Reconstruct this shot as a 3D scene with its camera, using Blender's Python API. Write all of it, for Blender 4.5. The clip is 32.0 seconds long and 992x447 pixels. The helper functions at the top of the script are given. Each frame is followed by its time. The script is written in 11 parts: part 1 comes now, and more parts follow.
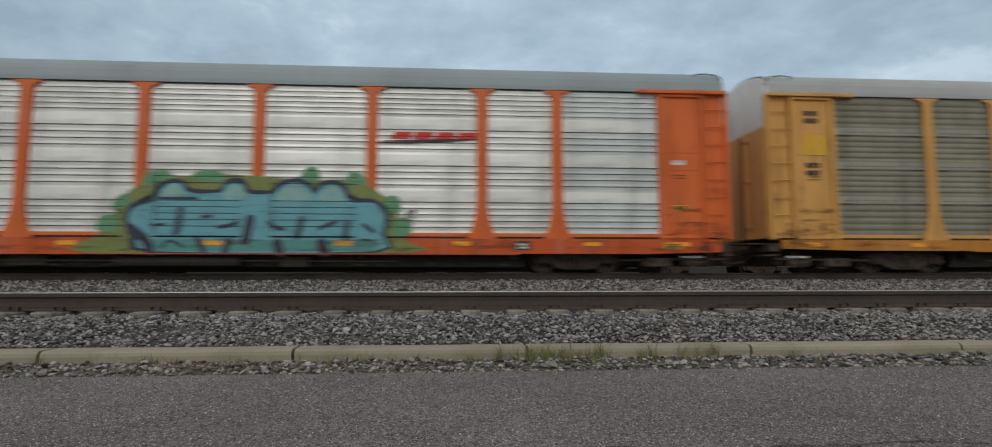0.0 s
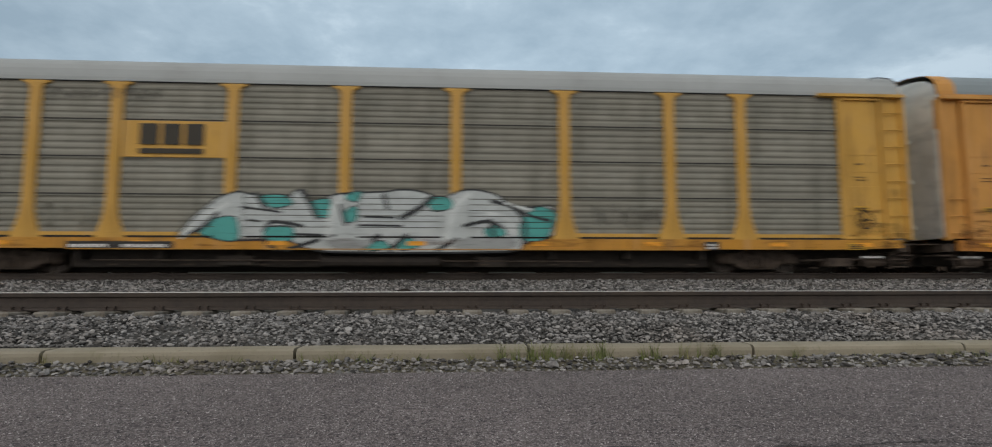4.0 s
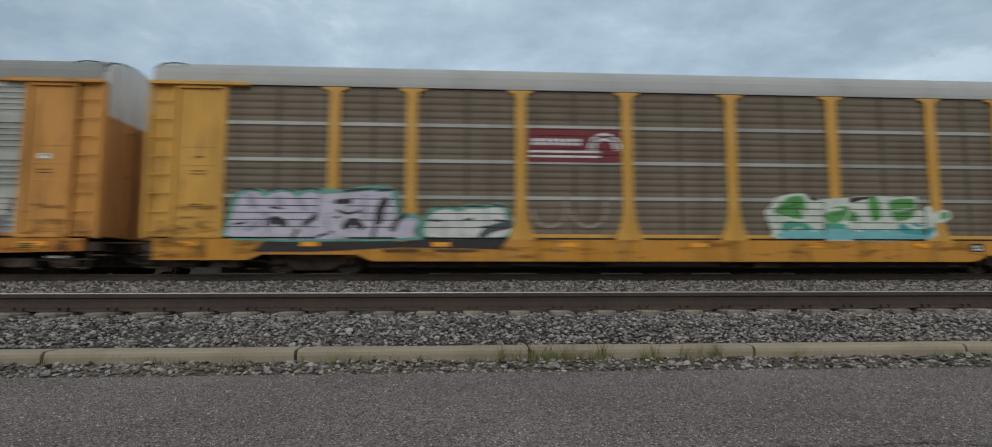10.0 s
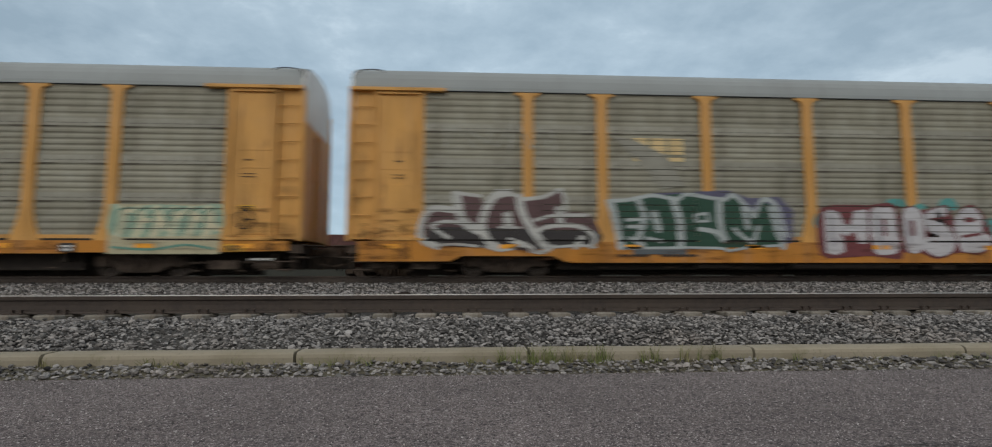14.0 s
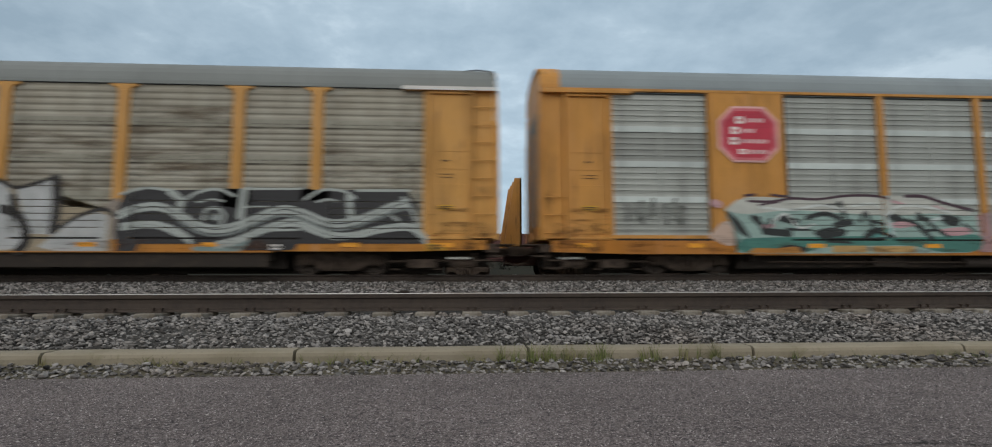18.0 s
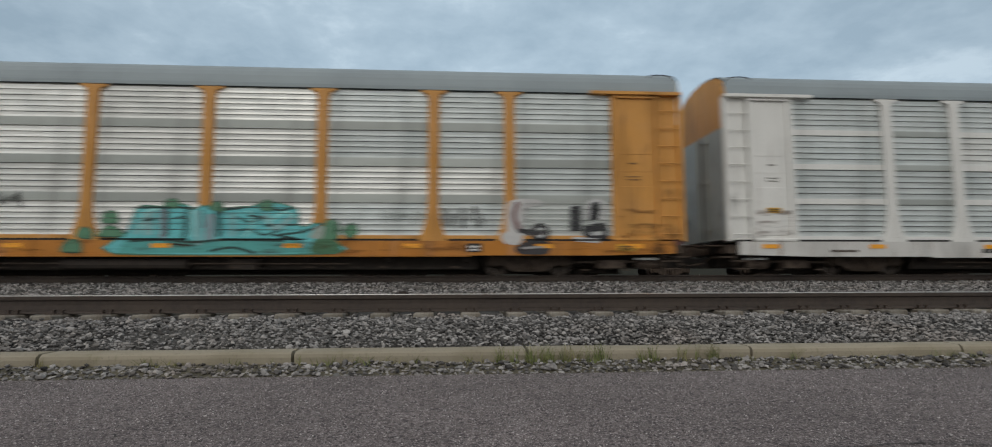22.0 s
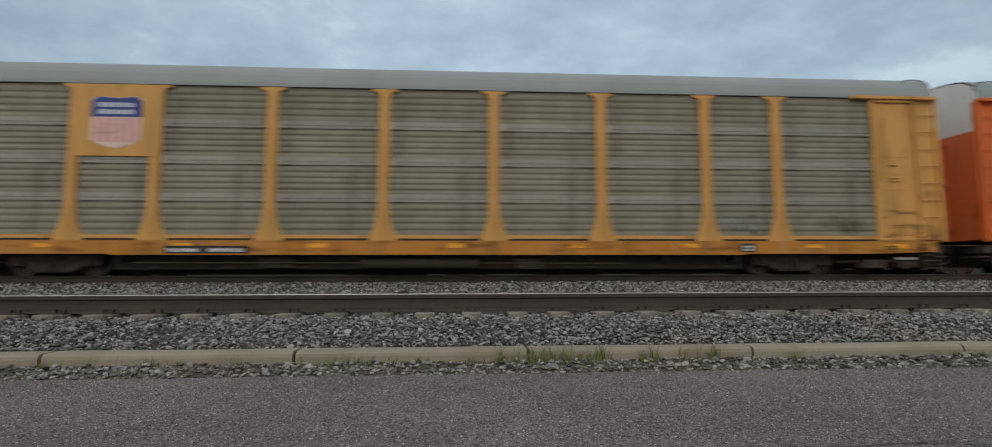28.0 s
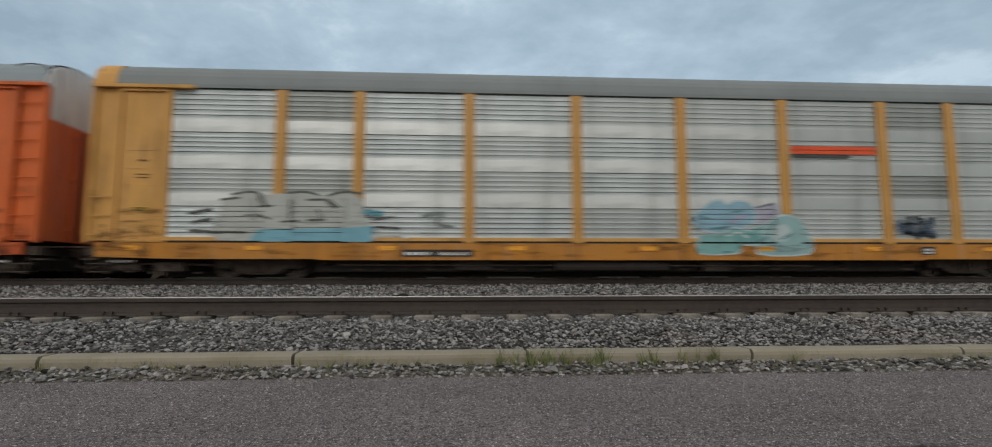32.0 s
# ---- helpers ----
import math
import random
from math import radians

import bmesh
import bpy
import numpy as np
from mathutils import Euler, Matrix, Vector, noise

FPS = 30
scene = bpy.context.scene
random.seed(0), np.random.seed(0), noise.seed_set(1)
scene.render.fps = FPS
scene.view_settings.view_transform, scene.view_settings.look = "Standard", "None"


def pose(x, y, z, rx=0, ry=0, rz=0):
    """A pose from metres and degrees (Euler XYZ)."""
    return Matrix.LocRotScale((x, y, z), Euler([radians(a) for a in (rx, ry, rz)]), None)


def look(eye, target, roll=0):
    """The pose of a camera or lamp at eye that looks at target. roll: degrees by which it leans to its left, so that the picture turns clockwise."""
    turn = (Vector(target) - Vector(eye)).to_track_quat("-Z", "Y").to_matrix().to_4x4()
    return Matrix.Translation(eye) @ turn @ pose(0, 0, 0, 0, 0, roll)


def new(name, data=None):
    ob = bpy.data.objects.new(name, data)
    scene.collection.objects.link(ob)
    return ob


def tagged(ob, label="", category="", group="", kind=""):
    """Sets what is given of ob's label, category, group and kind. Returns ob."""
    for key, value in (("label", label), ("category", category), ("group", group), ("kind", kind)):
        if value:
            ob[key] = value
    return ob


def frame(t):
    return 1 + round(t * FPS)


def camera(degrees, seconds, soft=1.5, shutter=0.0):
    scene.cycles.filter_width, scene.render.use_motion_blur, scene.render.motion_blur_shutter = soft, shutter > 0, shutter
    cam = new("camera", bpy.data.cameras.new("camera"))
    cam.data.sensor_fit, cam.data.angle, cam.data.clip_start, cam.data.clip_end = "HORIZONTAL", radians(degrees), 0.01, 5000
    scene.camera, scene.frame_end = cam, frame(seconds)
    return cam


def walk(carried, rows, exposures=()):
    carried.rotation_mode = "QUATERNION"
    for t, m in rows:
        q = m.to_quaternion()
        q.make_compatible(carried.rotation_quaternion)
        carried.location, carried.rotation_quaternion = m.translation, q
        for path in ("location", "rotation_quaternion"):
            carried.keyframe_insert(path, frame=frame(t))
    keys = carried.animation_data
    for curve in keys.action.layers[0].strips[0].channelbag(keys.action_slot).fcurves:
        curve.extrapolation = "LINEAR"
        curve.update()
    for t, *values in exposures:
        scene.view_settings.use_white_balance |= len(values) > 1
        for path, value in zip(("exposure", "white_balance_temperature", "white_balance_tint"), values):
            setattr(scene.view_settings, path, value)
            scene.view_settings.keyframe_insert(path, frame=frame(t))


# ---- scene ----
cam = camera(83.4, 32.0, soft=1.1, shutter=0.5)


def eye(tilt, pan, lean):
    """The tripod head: small turns round its rest pose."""
    return pose(0, 0, 0.75, 95.28 + tilt, 0, -3.84 - pan) @ pose(0, 0, 0, 0, 0, lean)


SWAY = (
    (0, 0.005, 0.007, -0.04), (0.5, 0.002, -0.003, -0.028), (1, -0.001, -0.041, -0.006), (1.5, -0.003, -0.082, -0.012),
    (2, -0.002, -0.134, -0.02), (2.5, -0.003, -0.168, -0.025), (3, -0.002, -0.191, -0.027), (3.5, -0.002, -0.197, -0.028),
    (4.5, 0, -0.09, -0.032), (5.5, 0.004, 0.022, -0.038), (6, 0.028, -0.014, -0.045), (6.5, 0.06, -0.073, -0.055),
    (7, 0.09, -0.144, -0.051), (7.5, 0.096, -0.186, -0.044), (8, 0.099, -0.205, -0.071), (8.5, 0.097, -0.238, -0.062),
    (9, 0.098, -0.264, -0.065), (9.5, 0.095, -0.27, -0.04), (10, 0.094, -0.246, -0.036), (10.5, 0.1, -0.206, -0.06),
    (11, 0.122, -0.183, -0.081), (11.5, 0.139, -0.171, -0.108), (12, 0.159, -0.186, -0.091), (12.5, 0.174, -0.189, -0.093),
    (13, 0.221, -0.205, -0.064), (13.5, 0.262, -0.2, -0.078), (14, 0.294, -0.179, -0.077), (14.5, 0.297, -0.159, -0.102),
    (16.5, 0.196, -0.149, -0.062), (17, 0.183, -0.153, -0.075), (17.5, 0.164, -0.148, -0.079), (18, 0.154, -0.123, -0.099),
    (18.5, 0.154, -0.102, -0.095), (19, 0.158, -0.097, -0.088), (19.5, 0.15, -0.08, -0.092), (20, 0.15, -0.06, -0.09),
    (20.5, 0.154, -0.023, -0.111), (21, 0.178, -0, -0.106), (21.5, 0.203, 0.027, -0.133), (22, 0.235, 0.031, -0.135),
    (22.5, 0.255, 0.034, -0.161), (23, 0.266, 0.022, -0.156), (23.5, 0.266, 0.01, -0.158), (24, 0.264, 0.003, -0.156),
    (24.5, 0.261, 0.015, -0.158), (25, 0.237, 0.033, -0.146), (25.5, 0.224, 0.047, -0.141), (27.5, 0.188, -0.092, -0.135),
    (28, 0.209, -0.081, -0.149), (28.5, 0.241, -0.075, -0.15), (29, 0.259, -0.062, -0.169), (29.5, 0.277, -0.101, -0.148),
    (30, 0.324, -0.143, -0.13), (30.5, 0.4, -0.182, -0.107), (31, 0.465, -0.144, -0.1), (31.5, 0.483, -0.067, -0.11),
    (32, 0.48, -0.011, -0.117),
)
walk(cam, [(t, eye(a, b, c)) for t, a, b, c in SWAY])

# ---- light ----
SUN_UP, SUN_TURN = radians(48), radians(200)
world = bpy.data.worlds.new("overcast_sky")
scene.world = world
world.use_nodes = True
wn, wl = world.node_tree.nodes, world.node_tree.links
wn.clear()


def wnode(kind, **values):
    n = wn.new(kind)
    for k, v in values.items():
        n.inputs[k].default_value = v
    return n


w_out, w_bg = wn.new("ShaderNodeOutputWorld"), wn.new("ShaderNodeBackground")
w_sky = wn.new("ShaderNodeTexSky")
w_sky.sky_type, w_sky.sun_disc = "NISHITA", False
w_sky.sun_elevation, w_sky.sun_rotation = SUN_UP, SUN_TURN
w_co = wn.new("ShaderNodeTexCoord")
w_sep = wn.new("ShaderNodeSeparateXYZ")
wl.new(w_co.outputs["Generated"], w_sep.inputs[0])


def wmath(op, a, b=None, c=None):
    n = wn.new("ShaderNodeMath")
    n.operation = op
    for s, v in zip(n.inputs, (a, b, c)):
        if v is None:
            continue
        if isinstance(v, (int, float)):
            s.default_value = v
        else:
            wl.new(v, s)
    return n.outputs[0]


# the cloud layer is a sheet overhead, so its pattern flattens towards the horizon
up = wmath("MAXIMUM", w_sep.outputs["Z"], 0.02)
lift = wmath("ADD", up, 0.16)
w_comb = wn.new("ShaderNodeCombineXYZ")
wl.new(wmath("DIVIDE", w_sep.outputs["X"], lift), w_comb.inputs[0])
wl.new(wmath("DIVIDE", w_sep.outputs["Y"], lift), w_comb.inputs[1])
w_map = wn.new("ShaderNodeMapping")
w_map.inputs["Location"].default_value = (4.6, 2.15, 0)
wl.new(w_comb.outputs[0], w_map.inputs[0])
w_big = wnode("ShaderNodeTexNoise", Scale=0.75, Detail=3, Roughness=0.5, Distortion=0.3)
w_small = wnode("ShaderNodeTexNoise", Scale=3.4, Detail=8, Roughness=0.60, Distortion=0.1)
for n in (w_big, w_small):
    wl.new(w_map.outputs[0], n.inputs["Vector"])
cloud = wmath("ADD", wmath("MULTIPLY", w_big.outputs[0], 0.5), wmath("MULTIPLY", w_small.outputs[0], 0.5))
w_ramp = wn.new("ShaderNodeValToRGB")
w_ramp.color_ramp.elements[0].position, w_ramp.color_ramp.elements[0].color = 0.415, (0.300, 0.398, 0.478, 1)
w_ramp.color_ramp.elements[1].position, w_ramp.color_ramp.elements[1].color = 0.615, (0.520, 0.630, 0.710, 1)
mid = w_ramp.color_ramp.elements.new(0.53)
mid.color = (0.385, 0.490, 0.572, 1)
wl.new(cloud, w_ramp.inputs[0])
# low over the horizon the layer is an even blue grey
w_haze = wn.new("ShaderNodeMix")
w_haze.data_type = "RGBA"
w_haze.inputs["B"].default_value = (0.345, 0.470, 0.570, 1)
hz = wn.new("ShaderNodeMapRange")
for k, v in (("From Min", 0.05), ("From Max", 0.28), ("To Min", 0.75), ("To Max", 0.0)):
    hz.inputs[k].default_value = v
wl.new(w_sep.outputs["Z"], hz.inputs[0])
wl.new(hz.outputs[0], w_haze.inputs["Factor"])
wl.new(w_ramp.outputs[0], w_haze.inputs["A"])
# the layer is thin where the sun stands behind it
w_dot = wn.new("ShaderNodeVectorMath")
w_dot.operation = "DOT_PRODUCT"
w_dot.inputs[1].default_value = (-0.28, -0.70, 0.66)
wl.new(w_co.outputs["Generated"], w_dot.inputs[0])
thin = wn.new("ShaderNodeMapRange")
for k, v in (("From Min", 0.0), ("From Max", 1.0), ("To Min", 1.0), ("To Max", 1.72)):
    thin.inputs[k].default_value = v
wl.new(w_dot.outputs["Value"], thin.inputs[0])
warm = wn.new("ShaderNodeMix")
warm.data_type = "RGBA"
warm.inputs["B"].default_value = (0.480, 0.472, 0.455, 1)
wf = wn.new("ShaderNodeMapRange")
for k, v in (("From Min", -0.1), ("From Max", 0.55), ("To Min", 0.0), ("To Max", 0.92)):
    wf.inputs[k].default_value = v
wl.new(w_dot.outputs["Value"], wf.inputs[0])
wl.new(wf.outputs[0], warm.inputs["Factor"])
wl.new(w_haze.outputs["Result"], warm.inputs["A"])
# and a little thinner again over the middle of the yard
w_mid = wn.new("ShaderNodeVectorMath")
w_mid.operation = "DOT_PRODUCT"
w_mid.inputs[1].default_value = (0.09, 0.93, 0.36)
wl.new(w_co.outputs["Generated"], w_mid.inputs[0])
veil = wn.new("ShaderNodeMapRange")
for k, v in (("From Min", 0.72), ("From Max", 1.0), ("To Min", 0.93), ("To Max", 1.12)):
    veil.inputs[k].default_value = v
wl.new(w_mid.outputs["Value"], veil.inputs[0])
w_gain = wn.new("ShaderNodeVectorMath")
w_gain.operation = "SCALE"
wl.new(warm.outputs["Result"], w_gain.inputs[0])
wl.new(wmath("MULTIPLY", thin.outputs[0], veil.outputs[0]), w_gain.inputs["Scale"])
w_air = wn.new("ShaderNodeVectorMath")
w_air.operation = "SCALE"
w_air.inputs["Scale"].default_value = 0.012
wl.new(w_sky.outputs[0], w_air.inputs[0])
w_sum = wn.new("ShaderNodeVectorMath")
wl.new(w_gain.outputs[0], w_sum.inputs[0])
wl.new(w_air.outputs[0], w_sum.inputs[1])
wl.new(w_sum.outputs[0], w_bg.inputs[0])
w_bg.inputs[1].default_value = 1.0
wl.new(w_bg.outputs[0], w_out.inputs[0])

sun_data = bpy.data.lights.new("sun", "SUN")
sun_data.energy, sun_data.angle, sun_data.color = 0.5, radians(28), (1.0, 0.96, 0.90)
sun = new("sun", sun_data)
sun.matrix_world = look((-9, -24, 26), (0, 12, 1))
scene.view_settings.exposure = 0.0


# ---- materials ----
def shader(name, base, rough=0.7, metal=0.0, grain=(), bump=0.0, bump_scale=40.0, island=0.0, each=0.0, coords="Object", detail=5.0, spec=0.5):
    """A surface: base colour, blotches at several scales (scale, colour, low, high), fine relief, and a change of value
    from island to island or from object to object."""
    m = bpy.data.materials.new(name)
    m.use_nodes = True
    n, l = m.node_tree.nodes, m.node_tree.links
    p = n["Principled BSDF"]
    p.inputs["Roughness"].default_value, p.inputs["Metallic"].default_value = rough, metal
    p.inputs["Specular IOR Level"].default_value = spec
    co = n.new("ShaderNodeTexCoord")
    rgb = n.new("ShaderNodeRGB")
    rgb.outputs[0].default_value = (*base, 1)
    col = rgb.outputs[0]
    for scale, tint, low, high in grain:
        tx = n.new("ShaderNodeTexNoise")
        tx.inputs["Detail"].default_value = detail
        tx.inputs["Roughness"].default_value = 0.6
        if isinstance(scale, tuple):
            mp = n.new("ShaderNodeMapping")
            mp.inputs["Scale"].default_value = scale
            l.new(co.outputs[coords], mp.inputs[0])
            l.new(mp.outputs[0], tx.inputs["Vector"])
            tx.inputs["Scale"].default_value = 1.0
        else:
            l.new(co.outputs[coords], tx.inputs["Vector"])
            tx.inputs["Scale"].default_value = scale
        r = n.new("ShaderNodeMapRange")
        r.inputs["From Min"].default_value, r.inputs["From Max"].default_value = low, high
        l.new(tx.outputs[0], r.inputs[0])
        mx = n.new("ShaderNodeMix")
        mx.data_type = "RGBA"
        mx.inputs["B"].default_value = (*tint, 1)
        l.new(r.outputs[0], mx.inputs["Factor"])
        l.new(col, mx.inputs["A"])
        col = mx.outputs["Result"]
    for amount, kind, socket in ((island, "ShaderNodeNewGeometry", "Random Per Island"), (each, "ShaderNodeObjectInfo", "Random")):
        if amount:
            s = n.new(kind)
            r = n.new("ShaderNodeMapRange")
            r.inputs["To Min"].default_value, r.inputs["To Max"].default_value = 1 - amount, 1 + amount
            l.new(s.outputs[socket], r.inputs[0])
            v = n.new("ShaderNodeVectorMath")
            v.operation = "SCALE"
            l.new(col, v.inputs[0])
            l.new(r.outputs[0], v.inputs["Scale"])
            col = v.outputs[0]
    l.new(col, p.inputs["Base Color"])
    if bump:
        tx = n.new("ShaderNodeTexNoise")
        tx.inputs["Scale"].default_value, tx.inputs["Detail"].default_value = bump_scale, 4
        l.new(co.outputs[coords], tx.inputs["Vector"])
        b = n.new("ShaderNodeBump")
        b.inputs["Strength"].default_value, b.inputs["Distance"].default_value = bump, 0.01
        l.new(tx.outputs[0], b.inputs["Height"])
        l.new(b.outputs[0], p.inputs["Normal"])
    return m


def paint(name, base, dirt=0.5, rough=0.5):
    """Weathered freight-car paint: sun-bleached, with rust bleeding downwards and road grime."""
    faded = tuple(min(1, c * 0.92 + 0.022) for c in base)
    grime = tuple(c * 0.45 for c in base)
    return shader(name, base, rough, grain=(
        (0.9, faded, 0.42, 0.72), ((1.6, 1.6, 0.35), grime, 0.50, 0.50 + 0.34 / max(dirt, 0.1)),
        ((7.0, 7.0, 0.8), (0.16, 0.075, 0.035), 0.58, 0.58 + 0.22 / max(dirt, 0.1)), (22.0, grime, 0.56, 1.0), ((3.2, 3.2, 0.22), tuple(min(1, c * 0.75 + 0.12) for c in base), 0.56, 0.86)),
        bump=0.08, bump_scale=30, spec=0.22)


M = {
    "crack": shader("crack_fill", (0.035, 0.032, 0.03), 0.95),
    # bed colour taken near black to stand for shade between the loose stones
    "shaded_gravel_bed": shader("shaded_gravel_bed", (0.045, 0.042, 0.040), 0.95, spec=0.1, grain=((26.0, (0.025, 0.024, 0.022), 0.45, 0.58), (34.0, (0.20, 0.195, 0.19), 0.60, 0.70),
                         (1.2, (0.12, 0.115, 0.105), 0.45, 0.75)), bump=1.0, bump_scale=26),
    "stone": shader("crushed_stone", (0.225, 0.212, 0.200), 0.88, spec=0.15, grain=((18.0, (0.11, 0.105, 0.103), 0.45, 0.7), (60.0, (0.28, 0.275, 0.27), 0.58, 0.8),
                    (0.8, (0.20, 0.175, 0.155), 0.5, 0.75)), island=0.80, bump=0.3, bump_scale=70),
    "kerb": shader("kerb_concrete", (0.305, 0.268, 0.200), 0.85, spec=0.2, grain=((1.7, (0.225, 0.195, 0.135), 0.44, 0.70), (45.0, (0.17, 0.15, 0.11), 0.57, 0.80), ((9.0, 9.0, 1.5), (0.17, 0.16, 0.085), 0.60, 0.78),
                   (0.5, (0.36, 0.325, 0.255), 0.45, 0.7)), bump=0.4, bump_scale=60, each=0.08),
    "dirt": shader("kerb_dirt", (0.105, 0.09, 0.06), 0.95, grain=((9.0, (0.06, 0.055, 0.035), 0.4, 0.65), (50.0, (0.18, 0.16, 0.12), 0.56, 0.7)), bump=0.8, bump_scale=40),
    "grass": shader("grass_blades", (0.135, 0.155, 0.050), 0.7, island=0.5, grain=((3.0, (0.21, 0.185, 0.085), 0.48, 0.66),)),
    "rail": shader("rail_rust", (0.060, 0.045, 0.036), 0.72, 0.25, grain=((14.0, (0.040, 0.031, 0.026), 0.4, 0.7), (0.7, (0.075, 0.056, 0.042), 0.45, 0.75)), bump=0.2, bump_scale=60),
    "rail_top": shader("rail_running_band", (0.62, 0.60, 0.57), 0.28, 1.0, grain=((8.0, (0.45, 0.43, 0.40), 0.45, 0.7),)),
    "tie": shader("weathered_tie", (0.19, 0.165, 0.135), 0.9, spec=0.1, grain=(((40.0, 2.0, 2.0), (0.11, 0.095, 0.075), 0.45, 0.7), (6.0, (0.30, 0.28, 0.24), 0.5, 0.8)), bump=0.5, bump_scale=50, each=0.18),
    "spike": shader("rusty_clip", (0.07, 0.05, 0.038), 0.7, 0.4, grain=((30.0, (0.04, 0.03, 0.025), 0.4, 0.7),)),
    "yellow": paint("yellow_paint", (0.640, 0.335, 0.092), 1.0),
    "pale_yellow": paint("bright_yellow_paint", (0.625, 0.350, 0.072), 0.9),
    "amber": paint("amber_paint", (0.605, 0.292, 0.072), 1.0),
    "orange": paint("orange_paint", (0.690, 0.146, 0.032), 0.8),
    "white": paint("white_paint", (0.74, 0.73, 0.69), 0.35),
    "grime_white": paint("grimy_white_cap", (0.74, 0.73, 0.70), 0.9),
    "steel": shader("galvanised_sheet", (0.77, 0.765, 0.72), 0.42, 0.35, grain=((0.8, (0.56, 0.575, 0.545), 0.42, 0.7), ((7.0, 7.0, 0.6), (0.42, 0.42, 0.385), 0.60, 0.95), ((0.6, 1.0, 4.0), (0.46, 0.465, 0.435), 0.5, 0.75), (40.0, (0.54, 0.55, 0.53), 0.5, 0.8)), each=0.13, bump=0.05),
    "steel_blue": shader("weathered_zinc_sheet", (0.615, 0.645, 0.625), 0.5, 0.25, grain=((0.7, (0.43, 0.475, 0.465), 0.42, 0.7), ((7.0, 7.0, 0.5), (0.34, 0.355, 0.335), 0.55, 0.9), ((0.6, 1.0, 4.0), (0.40, 0.43, 0.415), 0.5, 0.75), (40.0, (0.55, 0.60, 0.59), 0.5, 0.8)), each=0.10, bump=0.05),
    "steel_mid": shader("greyed_sheet", (0.490, 0.508, 0.482), 0.5, 0.25, grain=((0.7, (0.40, 0.43, 0.41), 0.42, 0.7), ((7.0, 7.0, 0.5), (0.32, 0.33, 0.305), 0.55, 0.9)), each=0.10, bump=0.05),
    "steel_dim": shader("dulled_sheet", (0.37, 0.388, 0.36), 0.5, 0.3, grain=((1.1, (0.315, 0.33, 0.305), 0.42, 0.7), ((7.0, 7.0, 0.6), (0.23, 0.228, 0.205), 0.58, 0.9)), each=0.15, bump=0.05),
    "steel_dirty": shader("soot_stained_sheet", (0.280, 0.268, 0.205), 0.65, 0.1, grain=((0.5, (0.215, 0.204, 0.148), 0.42, 0.64), ((0.5, 1.0, 5.0), (0.175, 0.158, 0.110), 0.50, 0.72), ((6.0, 6.0, 0.5), (0.150, 0.124, 0.080), 0.54, 0.8), (1.4, (0.325, 0.320, 0.265), 0.52, 0.75), (50.0, (0.30, 0.29, 0.235), 0.5, 0.8)), each=0.07, bump=0.06),
    "steel_grime": shader("grimy_green_sheet", (0.248, 0.232, 0.188), 0.65, 0.1, grain=((0.5, (0.190, 0.180, 0.142), 0.42, 0.64), ((0.5, 1.0, 5.0), (0.142, 0.137, 0.111), 0.50, 0.72), ((6.0, 6.0, 0.5), (0.122, 0.108, 0.081), 0.54, 0.8), (1.4, (0.285, 0.278, 0.232), 0.52, 0.75), (50.0, (0.262, 0.252, 0.208), 0.5, 0.8)), each=0.07, bump=0.06),
    "steel_brown": shader("brown_stained_sheet", (0.166, 0.136, 0.100), 0.75, 0.05, grain=((0.8, (0.134, 0.108, 0.079), 0.42, 0.7), ((6.0, 6.0, 0.5), (0.098, 0.076, 0.054), 0.55, 0.85)), each=0.08, bump=0.06),
    "roof": shader("roof_sheet", (0.275, 0.318, 0.330), 0.6, 0.1, grain=((0.35, (0.225, 0.262, 0.275), 0.42, 0.7), ((5.0, 0.6, 0.6), (0.185, 0.210, 0.216), 0.58, 0.95), (30.0, (0.31, 0.345, 0.355), 0.55, 0.8)), bump=0.04),
    "roof_grey": shader("dull_roof_sheet", (0.225, 0.245, 0.238), 0.65, 0.05, grain=((0.35, (0.190, 0.208, 0.202), 0.42, 0.7), ((5.0, 0.6, 0.6), (0.160, 0.170, 0.165), 0.56, 0.9)), bump=0.04),
    "roof_pale": shader("pale_roof_sheet", (0.380, 0.395, 0.390), 0.65, 0.05, grain=((0.35, (0.330, 0.345, 0.338), 0.42, 0.7), ((0.8, 0.6, 0.6), (0.290, 0.295, 0.285), 0.52, 0.9), (6.0, (0.42, 0.43, 0.42), 0.55, 0.85)), bump=0.04),
    "roof_brown": shader("sooty_roof_sheet", (0.300, 0.325, 0.322), 0.65, 0.05, grain=((0.35, (0.258, 0.276, 0.272), 0.42, 0.7), ((5.0, 0.6, 0.6), (0.215, 0.226, 0.220), 0.56, 0.9)), bump=0.04),
    "chip": shader("pale_chips", (0.31, 0.285, 0.272), 0.8, island=0.8, spec=0.2),
    "dark": shader("grimy_underframe", (0.046, 0.039, 0.034), 0.9, 0.0, spec=0.08, grain=((5.0, (0.075, 0.060, 0.048), 0.5, 0.75),), bump=0.2),
    "truck": shader("rusty_cast_steel", (0.098, 0.074, 0.058), 0.85, 0.0, spec=0.15, grain=((6.0, (0.035, 0.027, 0.022), 0.42, 0.65), (1.5, (0.11, 0.075, 0.05), 0.55, 0.8)), bump=0.3),
    "wheel": shader("wheel_steel", (0.080, 0.064, 0.052), 0.6, 0.5, grain=((9.0, (0.045, 0.034, 0.028), 0.45, 0.7),)),
    # near black painted in as the shade inside gaps and behind panels
    "gap": shader("gap_shade_paint", (0.020, 0.019, 0.018), 0.85),
    # darker grey put in as the shade inside the louvre slots
